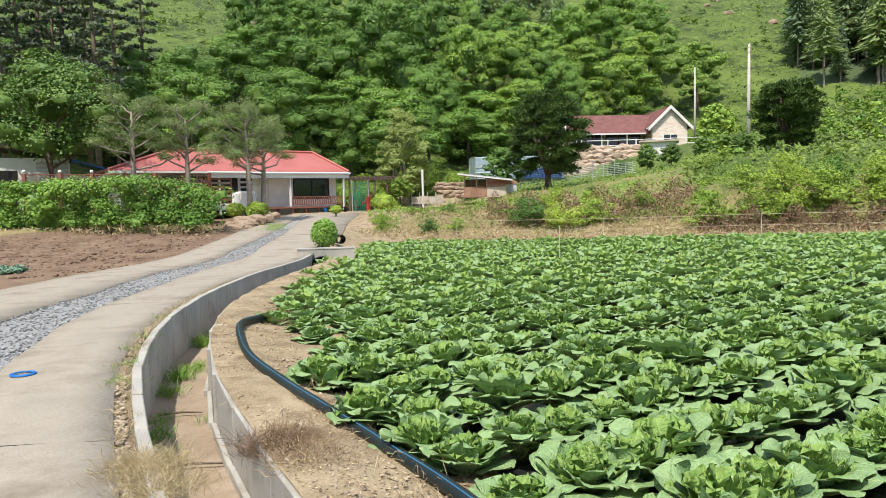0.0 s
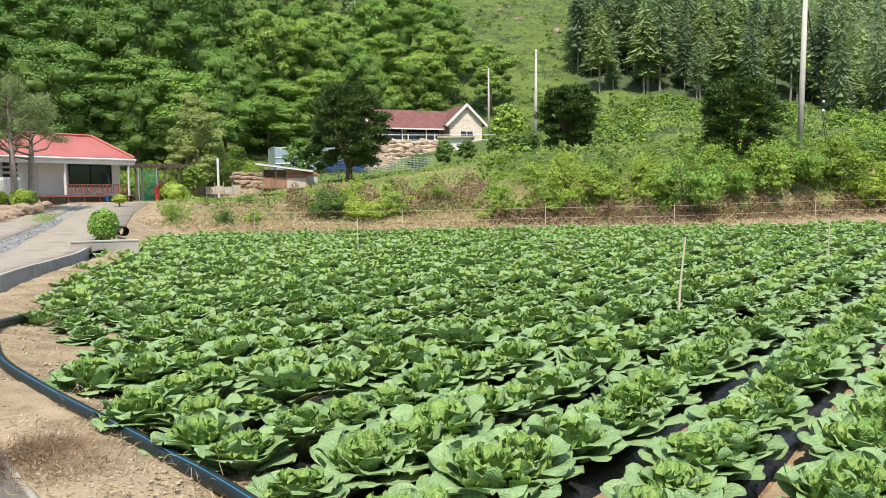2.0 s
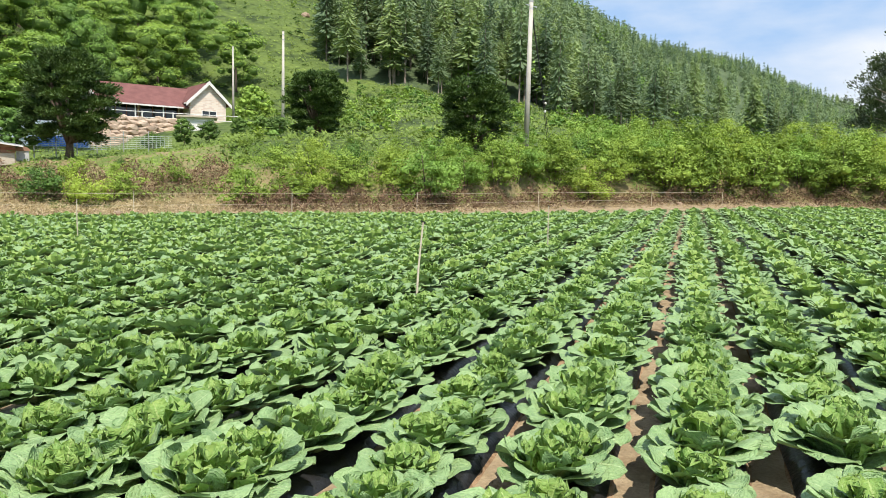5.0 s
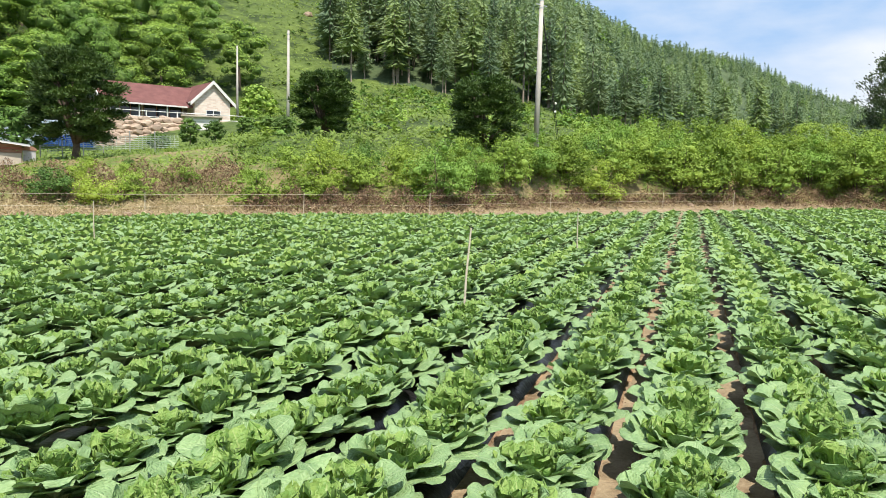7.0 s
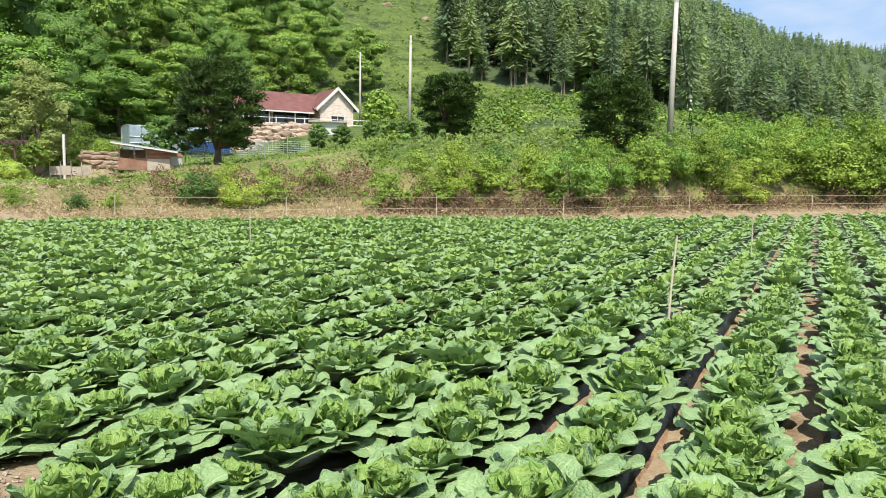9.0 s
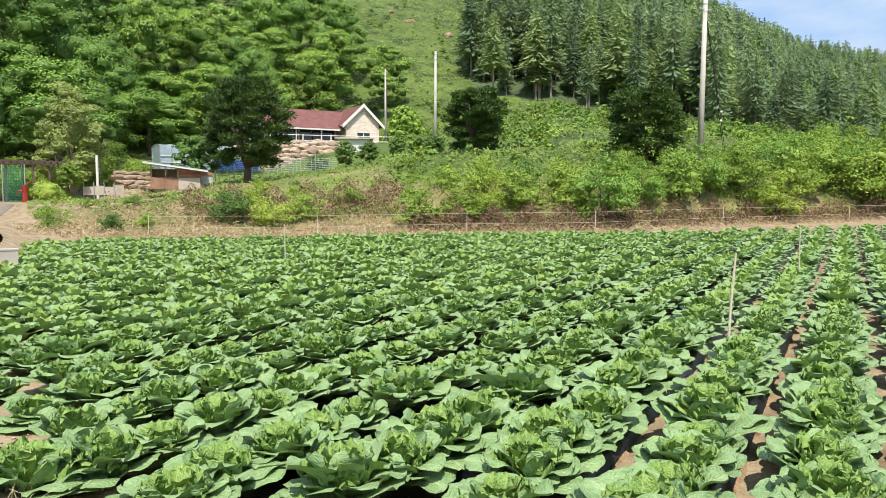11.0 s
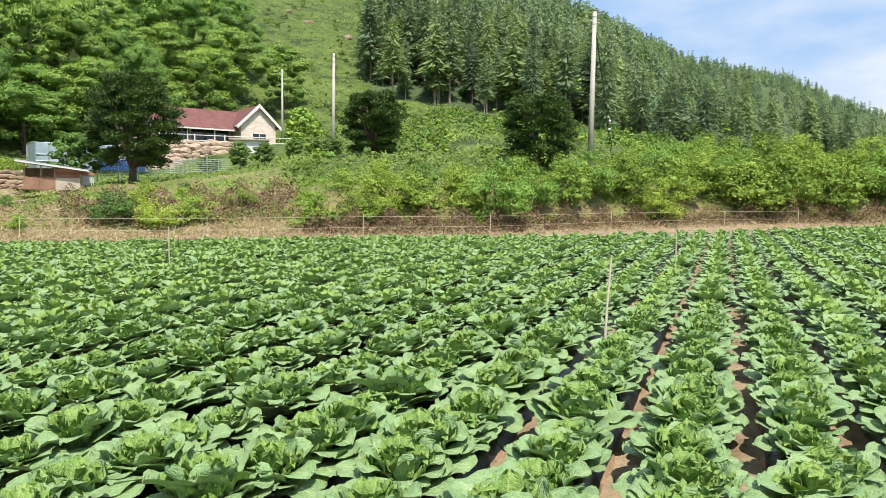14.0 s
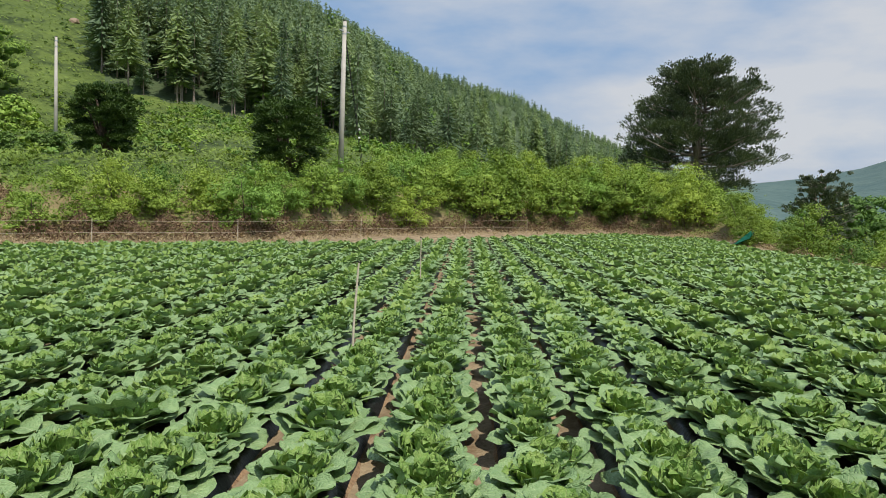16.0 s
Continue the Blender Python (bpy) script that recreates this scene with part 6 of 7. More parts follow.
strand_fence("net_fence", "grey net fence round the vegetable plot", [bearing(13.6, 47.5), bearing(17.5, 49.5), bearing(22.5, 52.0)], 0.85, NET, STEEL, base=lambda p: 2.55 + 0.075 * (p.x - 11.1))


# ---- single trees ----
def stand(name, label, category, x, y, crown_mesh, leaf_mat, bm, bark, turn=0.0, size=1.0, tall=1.0, z=None, group=""):
    t = thing(name, label, category, pose(x, y, ground_z(x, y) - 0.05 if z is None else z, 0, 0, turn), group)
    part("trunk", bm, bark, t, smooth=True)
    sheet("crown", *crown_mesh, leaf_mat, t)
    t.scale = (size, size, tall)
    return t


def yew(seed, tall, wide, bare, count, size, widest=0.45, flat=0.75):
    """A dense dark tree whose sprays point up and out from a short trunk; widest: the height of its broadest part."""
    rng = np.random.default_rng(seed)
    blobs = []
    n = 46
    for i in range(n):
        k = (i + 0.5) / n
        g = k / widest * 0.5 if k < widest else 0.5 + (k - widest) / (1 - widest) * 0.5
        span = wide * 0.5 * math.sin(math.pi * (0.13 + 0.80 * g)) ** flat
        a = 2.4 * i + rng.normal(0, 0.3)
        d = span * rng.uniform(0.5, 0.84)
        r = wide * rng.uniform(0.10, 0.17)
        blobs.append((d * math.cos(a), d * math.sin(a), tall * (bare + (1 - bare) * k * 0.94), r, r, r * 0.42))
    blobs = np.array(blobs)
    pick = rng.integers(0, n, count)
    d = unit(rng.normal(0, 1, (count, 3)))
    d[:, 2] = np.where((d[:, 2] < 0) & (rng.random(count) < 0.6), -d[:, 2], d[:, 2])
    spots = blobs[pick, :3] + d * blobs[pick, 3:] * rng.uniform(0.5, 1.0, count)[:, None]
    axis = unit(spots - [0, 0, tall * bare])
    half = count * 2 // 3
    twigs = sprays(rng, spots[:half], unit(axis * [1, 1, 0.4] + d * 0.35 + [0, 0, 0.12])[:half], size * 1.15, 0.38, 0.14, 0.6)
    tufts = leaves(rng, spots[half:], unit(d + axis * 0.5 + [0, 0, 0.4])[half:], size * 0.85, 0.55, 0.25, 0.4)
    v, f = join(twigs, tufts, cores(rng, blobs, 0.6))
    bm = bmesh.new()
    tube(bm, [(0, 0, -0.6), (0.05, 0, tall * bare * 0.6), (0, 0.05, tall * 0.6)], [wide * 0.05, wide * 0.032, wide * 0.008], 8)
    for i in range(9):
        b = blobs[i * 5]
        tube(bm, [(0, 0, tall * bare * rng.uniform(0.5, 1.0)), (b[0] * 0.6, b[1] * 0.6, b[2] * 0.9), tuple(b[:3])], [wide * 0.022, wide * 0.014, 0.01], 5)
    return (v, f), bm


def garden_pine(seed, tall):
    """A pruned pine: leaning bare trunk, crooked spreading limbs, thin needle pads on their upper side."""
    rng = np.random.default_rng(seed)
    bm = bmesh.new()
    lean = rng.normal(0, 0.18, 2)
    mid = Vector((lean[0] * 0.5, lean[1] * 0.5, tall * 0.45))
    top = Vector((lean[0], lean[1], tall * 0.86))
    tube(bm, [(0, 0, -0.4), (lean[0] * 0.1, 0, tall * 0.2), mid, top], [0.19, 0.16, 0.12, 0.04], 8)
    blobs = []
    for i in range(15):
        h = 0.42 + 0.42 * i / 14
        a = 2.4 * i + rng.normal(0, 0.3)
        reach = tall * rng.uniform(0.20, 0.33) * (1.15 - 0.5 * (i / 14))
        s = Vector((lean[0] * h, lean[1] * h, tall * h))
        k = s + Vector((math.cos(a) * reach * 0.5, math.sin(a) * reach * 0.5, tall * rng.uniform(0.02, 0.09)))
        e = s + Vector((math.cos(a + 0.25) * reach, math.sin(a + 0.25) * reach, tall * rng.uniform(0.06, 0.2)))
        tube(bm, [s, k, e], [0.055, 0.04, 0.015], 5)
        for _ in range(3):
            t = e.lerp(k, rng.uniform(0, 0.8)) + Vector((rng.normal(0, 0.22), rng.normal(0, 0.22), rng.uniform(0.05, 0.35)))
            tube(bm, [e.lerp(k, rng.uniform(0.1, 0.7)), t], [0.02, 0.008], 4)
            blobs.append((t.x, t.y, t.z, rng.uniform(0.38, 0.7), rng.uniform(0.38, 0.7), rng.uniform(0.2, 0.36)))
    v, f = crown(rng, blobs, 9000, 0.19, 0.13, 0.6, 0.0)
    return (v, f), bm


def big_pine(seed, tall, wide, count, size, lean=0.0):
    """An old pine: forked stem, long limbs that end in upswept needle plumes, with sky between them."""
    rng = np.random.default_rng(seed)
    bm = bmesh.new()
    fork = Vector((0, 0, tall * 0.22))
    tops = [Vector((lean * tall, 0.0, tall * 0.96)), Vector((lean * tall - wide * 0.13, 0.3, tall * 0.88)), Vector((lean * tall + wide * 0.14, -0.3, tall * 0.90))]
    tube(bm, [(0, 0, -0.8), (0.1, 0.1, tall * 0.1), fork], [wide * 0.026, wide * 0.022, wide * 0.019], 8)
    for top in tops:
        tube(bm, [fork, fork.lerp(top, 0.5) + Vector((rng.normal(0, 0.3), 0, 0)), top], [wide * 0.017, wide * 0.011, 0.03], 6)
    spots, way = [], []
    limbs = 60
    for i in range(limbs):
        h = 0.06 + 0.90 * (i + rng.random()) / limbs
        a = 2.4 * i + rng.normal(0, 0.35)
        # broadest at a third of the height, then a rounded cone
        full = min(1.0, 0.62 + 1.3 * h) if h < 0.32 else (1 - (h - 0.32) / 0.72) ** 0.5
        reach = wide * 0.5 * full * rng.uniform(0.62, 1.12)
        stem = tops[i % 3]
        s = fork.lerp(stem, max(0.0, (h - 0.16) / 0.84)) if h > 0.16 else Vector((0, 0, tall * h))
        e = Vector((s.x * 0.4 + math.cos(a) * reach, s.y * 0.4 + math.sin(a) * reach, s.z + reach * rng.uniform(0.0, 0.34)))
        k = s.lerp(e, 0.55) + Vector((0, 0, -0.05 * reach))
        tube(bm, [s, k, e], [wide * 0.009, wide * 0.006, 0.012], 4)
        out = (e - k).normalized()
        n = int(count / limbs * (0.45 + 0.75 * reach / (wide * 0.5)))
        # plumes along the outer two thirds of the limb
        twigs = max(6, n // 62)
        for q in range(twigs):
            u = 0.30 + 0.72 * (q + rng.random()) / twigs
            p = (s.lerp(k, u / 0.55) if u < 0.55 else k.lerp(e, (u - 0.55) / 0.45))
            side = Vector((-out.y, out.x, 0)) * rng.normal(0, reach * 0.14 + 0.25)
            c = p + side + Vector((0, 0, rng.uniform(-0.1, 0.12 * reach + 0.3)))
            tuft = np.array((c.x, c.y, c.z)) + rng.normal(0, 1, (n // twigs, 3)) * (0.016 * wide) * [1, 1, 0.6]
            spots.append(tuft)
            way.append(np.tile(np.array((out.x + side.x * 0.4, out.y + side.y * 0.4, out.z + 0.75)), (n // twigs, 1)))
    v, f = sprays(rng, np.concatenate(spots), unit(np.concatenate(way)), size, 0.40, 0.0)
    return (v, f), bm


def tall_forest_pine(seed, tall):
    rng = np.random.default_rng(seed)
    bm = bmesh.new()
    tube(bm, [(0, 0, -0.5), (0.1, 0, tall * 0.5), (0, 0.1, tall * 0.97)], [0.24, 0.19, 0.04], 7)
    blobs = []
    for i in range(26):
        h = 0.46 + 0.52 * i / 25
        a = 2.4 * i
        reach = 2.4 * (1.05 - (h - 0.46) / 0.56) ** 0.6 * rng.uniform(0.6, 1.1)
        e = Vector((math.cos(a) * reach, math.sin(a) * reach, tall * h - 0.1 * reach))
        tube(bm, [(0, 0, tall * h - 0.1), e], [0.05, 0.012], 4)
        for q in (0.55, 0.95):
            blobs.append((e.x * q, e.y * q, e.z + 0.1, 0.5, 0.5, 0.22))
    for i in range(9):
        a, h = rng.uniform(0, 6.28), rng.uniform(0.15, 0.45)
        tube(bm, [(0, 0, tall * h), (math.cos(a) * 1.0, math.sin(a) * 1.0, tall * h - 0.15)], [0.03, 0.008], 4)
    v, f = crown(rng, blobs, 2600, 0.40, 0.34, 0.6, 0.3)
    return (v, f), bm


def topiary(seed, r, tall, count=900, size=0.12):
    rng = np.random.default_rng(seed)
    blobs = [(0, 0, tall * 0.5, r, r, tall * 0.5)] + [(r * 0.3 * math.cos(a), r * 0.3 * math.sin(a), tall * 0.55, r * 0.7, r * 0.7, tall * 0.42) for a in (0.5, 2.6, 4.7)]
    v, f = crown(rng, np.array(blobs), count, size, 0.6, 0.4, 0.86, 0.9)
    v[:, 2] = np.maximum(v[:, 2], 0)
    bm = bmesh.new()
    tube(bm, [(0, 0, -0.2), (0, 0, tall * 0.5)], [0.05, 0.03], 6)
    return (v, f), bm


def make_single_trees():
    c, t = yew(40, 5.8, 5.5, 0.15, 30000, 0.165, 0.30)
    x, y, _ = bearing(15.75, 45.0)
    stand("yew_tree", "dark green dense conical tree beside the net fence", "tree", x, y, c, NEEDLE_DARK, t, BARK, z=2.45)
    c, t = yew(41, 4.2, 4.5, 0.06, 22000, 0.165, 0.66, 0.6)
    x, y, _ = bearing(33.0, 50.0)
    stand("yew_tree", "dark green fan-shaped tree above the bank shrubs", "tree", x, y, c, NEEDLE_DARK, t, BARK, z=4.4)
    c, t = yew(42, 4.1, 4.75, 0.04, 23000, 0.16, 0.56, 0.5)
    x, y, _ = bearing(45.3, 44.5)
    stand("yew_tree", "dark green broad domed tree above the bank shrubs", "tree", x, y, c, NEEDLE_DARK, t, BARK, z=3.65)
    c, t = broadleaf(43, 3.0, 2.6, 1300, 0.2, 0.3)
    x, y, _ = bearing(12.3, 46.5)
    stand("small_tree", "small round green fruit tree by the greenhouse", "tree", x, y, c, LEAF_DEEP, t, BARK, z=1.9)
    c, t = broadleaf(44, 6.4, 4.3, 11000, 0.14, 0.06, 44, 0.5)
    x, y, _ = bearing(4.4, 54.0)
    stand("cypress_tree", "feathery light green cone-shaped garden tree", "tree", x, y, c, CYPRESS, t, PINE_BARK, z=2.0)
    c, t = broadleaf(45, 2.0, 1.7, 900, 0.14, 0.4)
    x, y, _ = bearing(4.1, 46.5)
    stand("small_tree", "small clipped green garden tree", "tree", x, y, c, LEAF_SHRUB, t, BARK, z=1.2)
    c, t = broadleaf(46, 8.4, 9.4, 14000, 0.17, 0.45, 44, 0.45)
    x, y, _ = bearing(-20.8, 46.0)
    stand("shade_tree", "large dark spreading shade tree with a forked trunk", "tree", x, y, c, LEAF_SHADE, t, BARK, z=1.3)
    c, t = broadleaf(47, 5.0, 4.5, 1500, 0.32, 0.3)
    x, y, _ = bearing(28.2, 84.0)
    stand("small_tree", "pale green young tree beside the brick house", "tree", x, y, c, LEAF_BRIGHT, t, BARK)
    for i, (az, d, tall) in enumerate(((-15.7, 39.0, 6.6), (-11.9, 39.5, 6.3), (-7.5, 39.5, 6.2), (-6.5, 40.5, 6.0))):
        c, t = garden_pine(50 + i, tall)
        x, y, _ = bearing(az, d)
        stand("garden_pine", "pruned garden pine with a bare trunk and crooked limbs", "tree", x, y, c, NEEDLE_GARDEN, t, PINE_BARK, turn=40 * i, z=0.7, group="garden pines")
    c, t = big_pine(62, 14.4, 17.2, 100000, 0.26, 0.03)
    x, y, _ = bearing(77.4, 75.0)
    stand("pine_tree", "large old pine with layered dark branches", "tree", x, y, c, NEEDLE_PINE, t, PINE_BARK, z=2.9)
    c, t = big_pine(61, 6.4, 5.6, 24000, 0.18)
    x, y, _ = bearing(85.2, 57.0)
    stand("pine_tree", "smaller dark pine beyond the field's end", "tree", x, y, c, NEEDLE_PINE, t, PINE_BARK, z=-1.3)
    for i, (az, d, tall) in enumerate(((87.6, 62.0, 5.6), (89.0, 66.0, 6.2), (90.6, 60.0, 5.6), (92.3, 63.0, 6.0))):
        c, t = broadleaf(64 + i, tall, 5.0, 3000, 0.2, 0.12)
        x, y, _ = bearing(az, d)
        stand("roadside_tree", "dark green tree beyond the field's end", "tree", x, y, c, LEAF_DEEP, t, BARK, turn=70 * i, group="trees beyond the field")
    kinds = [tall_forest_pine(70 + i, 17) for i in range(3)]
    masters = []
    for i, (az, d, s) in enumerate(((-22.6, 62, 1.0), (-17.9, 60, 1.05), (-18.4, 63, 0.95), (-21.2, 66, 1.0), (-19.8, 69, 1.0), (-16.6, 68, 0.9), (-23.6, 60, 0.95), (-14.6, 70, 0.85), (-20.4, 62, 0.9))):
        x, y, _ = bearing(az, d)
        if i < 3:
            m = stand("forest_pine", "tall straight pine with a bare lower trunk", "tree", x, y, kinds[i][0], NEEDLE_PINE, kinds[i][1], BARK, group="tall pines behind the farmhouse")
            masters.append(m)
        else:
            m = copy_thing(masters[i % 3], pose(x, y, ground_z(x, y) - 0.3, 0, 0, 77 * i))
        m.scale = (s, s, s)
    for i, (az, d, r, tall) in enumerate(((2.7, 44.5, 0.72, 1.15), (3.5, 46.5, 0.55, 0.9), (-7.0, 38.5, 0.62, 0.85), (-8.6, 39.5, 0.5, 0.75), (-1.0, 43.0, 0.35, 0.5))):
        c, t = topiary(80 + i, r, tall)
        x, y, _ = bearing(az, d)
        stand("clipped_bush", "round clipped green garden bush", "bush", x, y, c, LEAF_SHRUB, t, BARK, group="clipped bushes")
    c, t = broadleaf(48, 3.4, 2.3, 900, 0.17, 0.25, 16, 0.3)
    x, y, _ = bearing(54.8, 44.0)
    stand("small_tree", "slender young tree with pale new leaves among the bank shrubs", "tree", x, y, c, LEAF_LIME, t, BARK)
    # shrub on the culvert
    (v, f), _ = topiary(90, 0.43, 0.92, 3000, 0.085)
    s = thing("shrub", "bushy bright green shrub on the culvert headwall", "shrub", pose(-0.82, 24.0, 0.1))
    sheet("foliage", v, f, LEAF_WOODS, s)
    for k in range(3):
        part("stem", stems(random.Random(9 + k), 0.9, 1.0, 1), BARK, s)
    # saplings along the plot fence
    for i, (az, d, tall) in enumerate(((21.2, 54.5, 4.2), (23.3, 55.5, 5.5), (25.1, 56.0, 5.4), (27.3, 56.0, 5.8), (28.9, 57.0, 6.0), (30.2, 56.0, 5.9))):
        x, y, _ = bearing(az, d)
        c, t = broadleaf(95 + i, max(tall - ground_z(x, y), 1.2), 1.7, 1500, 0.12, 0.2)
        stand("sapling", "young dark green orchard tree", "tree", x, y, c, LEAF_SHADE, t, BARK, turn=50 * i, group="young orchard trees")


def make_hedge():
    rng = np.random.default_rng(33)
    h = thing("hedge", "long thick leafy green hedge beside the dirt plot", "hedge", pose(0, 0, 0))
    a, b = np.array(bearing(-27.5, 41.5)), np.array(bearing(-10.6, 33.8))
    n = 26
    blobs = []
    for i in range(n):
        p = a + (b - a) * i / (n - 1)
        blobs.append((p[0], p[1], 1.1, 0.8, 0.75, 0.85))
        for q in (0, 0.5, 1, 1.4, 1.8, 2.1, 2.3):
            k = 1.0 if i < n - 3 else 0.8
            blobs.append((p[0] + rng.normal(0, 0.55), p[1] + rng.normal(0, 0.6), 0.35 + (0.6 + 0.75 * q) * k, rng.uniform(0.4, 0.7), rng.uniform(0.4, 0.7), rng.uniform(0.3, 0.5)))
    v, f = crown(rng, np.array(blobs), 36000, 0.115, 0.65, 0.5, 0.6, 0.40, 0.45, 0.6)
    sheet("foliage", v, f, LEAF_WOODS, h)
    r = random.Random(3)
    for i in range(24):
        p = a + (b - a) * r.random()
        bm = bmesh.new()
        tube(bm, [(p[0] + r.uniform(-0.4, 0.4), p[1] + r.uniform(-0.5, 0.5), 0.0), (p[0] + r.uniform(-0.6, 0.6), p[1] + r.uniform(-0.6, 0.6), 1.2)], [0.03, 0.015], 4)
        part("stem", bm, BARK, h)
    # straw at its foot
    m = 2600
    q = rng.random(m)[:, None]
    p = a + (b - a) * q + np.stack([rng.normal(0.35, 0.3, m), rng.normal(-1.0, 0.35, m), rng.uniform(0.05, 0.75, m) ** 1.3 + 0.1], 1)
    v, f = leaves(rng, p, rng.normal(0, 1, (m, 3)) * [1, 1, 0.2], rng.uniform(0.15, 0.4, m), 0.14)
    tagged(sheet("straw", v, f, DRY), "dry straw and dead grass at the hedge's foot", "grass", kind="stuff")
    # low concrete kerb between the hedge and the dirt plot
    bm = bmesh.new()
    A, B = Vector(bearing(-27.5, 38.8)), Vector(bearing(-11.8, 31.6))
    d = (B - A).normalized()
    s = Vector((-d.y, d.x, 0)) * 0.1
    slab(bm, [A - s + Vector((0, 0, 0.18)), B - s + Vector((0, 0, 0.18)), B + s + Vector((0, 0, 0.18)), A + s + Vector((0, 0, 0.18))], 0.4)
    tagged(part("kerb", bm, CONCRETE), "low pale concrete kerb along the dirt plot", "kerb", kind="structure")


def utility_pole(az_top, d, z0, z1, lean, label, r=0.16):
    x, y, _ = bearing(az_top, d)
    p = thing("utility_pole", label, "utility pole", pose(x, y, z0), "utility poles")
    part("shaft", tube(bmesh.new(), [(-lean, 0, 0), (0, 0, z1 - z0)], [r, r * 0.62], 12), POLE, p, smooth=True)
    part("cap", tube(bmesh.new(), [(0, 0, z1 - z0), (0, 0, z1 - z0 + 0.07)], [r * 0.66, r * 0.5], 10), BLACK_PLASTIC, p)
    for h in (0.35, 0.8):
        part("band", tube(bmesh.new(), [(0, 0, z1 - z0 - h), (0, 0, z1 - z0 - h + 0.07)], r * 0.72, 10), STEEL, p)
    return p


def make_poles():
    p = utility_pole(49.45, 46.2, 2.6, 12.85, 0.12, "tall slightly tapered concrete utility pole with stay wires", 0.19)
    top = 12.85 - 2.6
    side = Vector((math.cos(radians(51)), -math.sin(radians(51)), 0))
    away = Vector((math.sin(radians(51)), math.cos(radians(51)), 0))
    for k, (reach, h) in enumerate(((1.35, 0.55), (1.25, 0.75))):
        part("stay_wire", tube(bmesh.new(), [Vector((0, 0, top - h)), side * reach * 0.55 + away * 0.4 + Vector((0, 0, top * 0.52)), side * reach + away * 0.8 + Vector((0, 0, 1.4))], 0.018, 4), BLACK_PLASTIC, p)
        bm = bmesh.new()
        q = side * reach * (0.78 + 0.06 * k) + away * 0.6 + Vector((0, 0, top * (0.37 - 0.05 * k)))
        bmesh.ops.create_uvsphere(bm, u_segments=8, v_segments=6, radius=0.08, matrix=Matrix.Translation(q))
        part("insulator", bm, WHITE, p, "white porcelain insulator")
    part("step_arm", boxes((-0.5, 0.5, -0.03, 0.03, top - 0.62, top - 0.56)), STEEL, p)
    utility_pole(30.45, 70.0, 4.6, 14.85, 0.05, "slim concrete utility pole on the grassy slope", 0.17)
    utility_pole(26.75, 79.5, 6.4, 14.8, 0.0, "slim concrete utility pole behind the brick house", 0.13)


def make_stakes():
    for i, (x, y, tall, dx, dy) in enumerate(((6.35, 7.1, 1.2, 0.13, 0.02), (13.2, 10.45, 1.15, -0.03, 0), (5.8, 19.45, 1.12, 0.0, 0.02))):
        z = float(soil(x, y))
        s = thing("stake", "thin pale wooden stake standing among the cabbages", "stake", pose(x, y, z), "stakes in the field")
        part("rod", tube(bmesh.new(), [(0, 0, -0.2), (dx * 0.5 - 0.01, dy * 0.5, tall * 0.5), (dx, dy, tall)], [0.016, 0.014, 0.011], 7), BAMBOO, s)
        part("tie", tube(bmesh.new(), [(dx, dy, tall - 0.03), (dx + 0.045, dy, tall - 0.005), (dx - 0.03, dy, tall + 0.02)], 0.009, 5), BLACK_PLASTIC, s, "twist of dark twine")
    # string fence along the far margin
    f = thing("string_fence", "thin stakes with two strings along the field margin", "fence", pose(0, 0, 0))
    tops = []
    for az in (8.5, 20.0, 31.3, 41.0, 50.5, 59.0, 64.0):
        d = float(np.interp(az, BEAR, EDGE)) + 0.5
        x, y, _ = bearing(az, d)
        z = ground_z(x, y)
        part("post", tube(bmesh.new(), [(x, y, z - 0.2), (x + 0.02, y, z + 0.95)], [0.018, 0.014], 6), BAMBOO, f)
        tops.append((x, y, z))
    for h in (0.42, 0.86):
        part("string", tube(bmesh.new(), [(x, y, z + h) for x, y, z in tops], 0.007, 4), BAMBOO, f, "pale string")


def make_hose():
    h = thing("hose", "thick black irrigation hose with a blue stripe on bare soil", "hose", pose(0, 0, 0))
    pts = [(-1.05, 11.4), (-1.28, 11.0), (-1.43, 10.5), (-1.50, 9.9), (-1.37, 9.0), (-1.10, 7.8), (-0.68, 6.8), (-0.24, 5.9), (0.07, 5.27), (0.30, 4.75), (0.50, 4.31), (0.80, 3.5), (1.2, 2.4)]
    fine = []
    P = [np.array(p) for p in pts]
    for i in range(1, len(P) - 2):
        for t in np.linspace(0, 1, 6, endpoint=False):
            a, b, c, d = P[i - 1], P[i], P[i + 1], P[i + 2]
            q = 0.5 * (2 * b + (c - a) * t + (2 * a - 5 * b + 4 * c - d) * t * t + (3 * b - a - 3 * c + d) * t ** 3)
            off = (q[0] - float(road_x(q[1], 0))) / 1.04
            w = float(drain_width(q[1]))
            z = float(np.interp(off - w, [0.09, 0.35, 0.7, 1.1, 1.9, 3.5], [-0.125, -0.13, -0.22, -0.30, -0.40, -0.44]))
            fine.append((q[0], q[1], z + 0.05))
    part("tube", tube(bmesh.new(), fine, 0.048, 12), HOSE, h, smooth=True)
    part("stripe", tube(bmesh.new(), [(x - 0.016, y, z + 0.043) for x, y, z in fine], 0.006, 5), HOSE_STRIPE, h, "blue stripe", True)


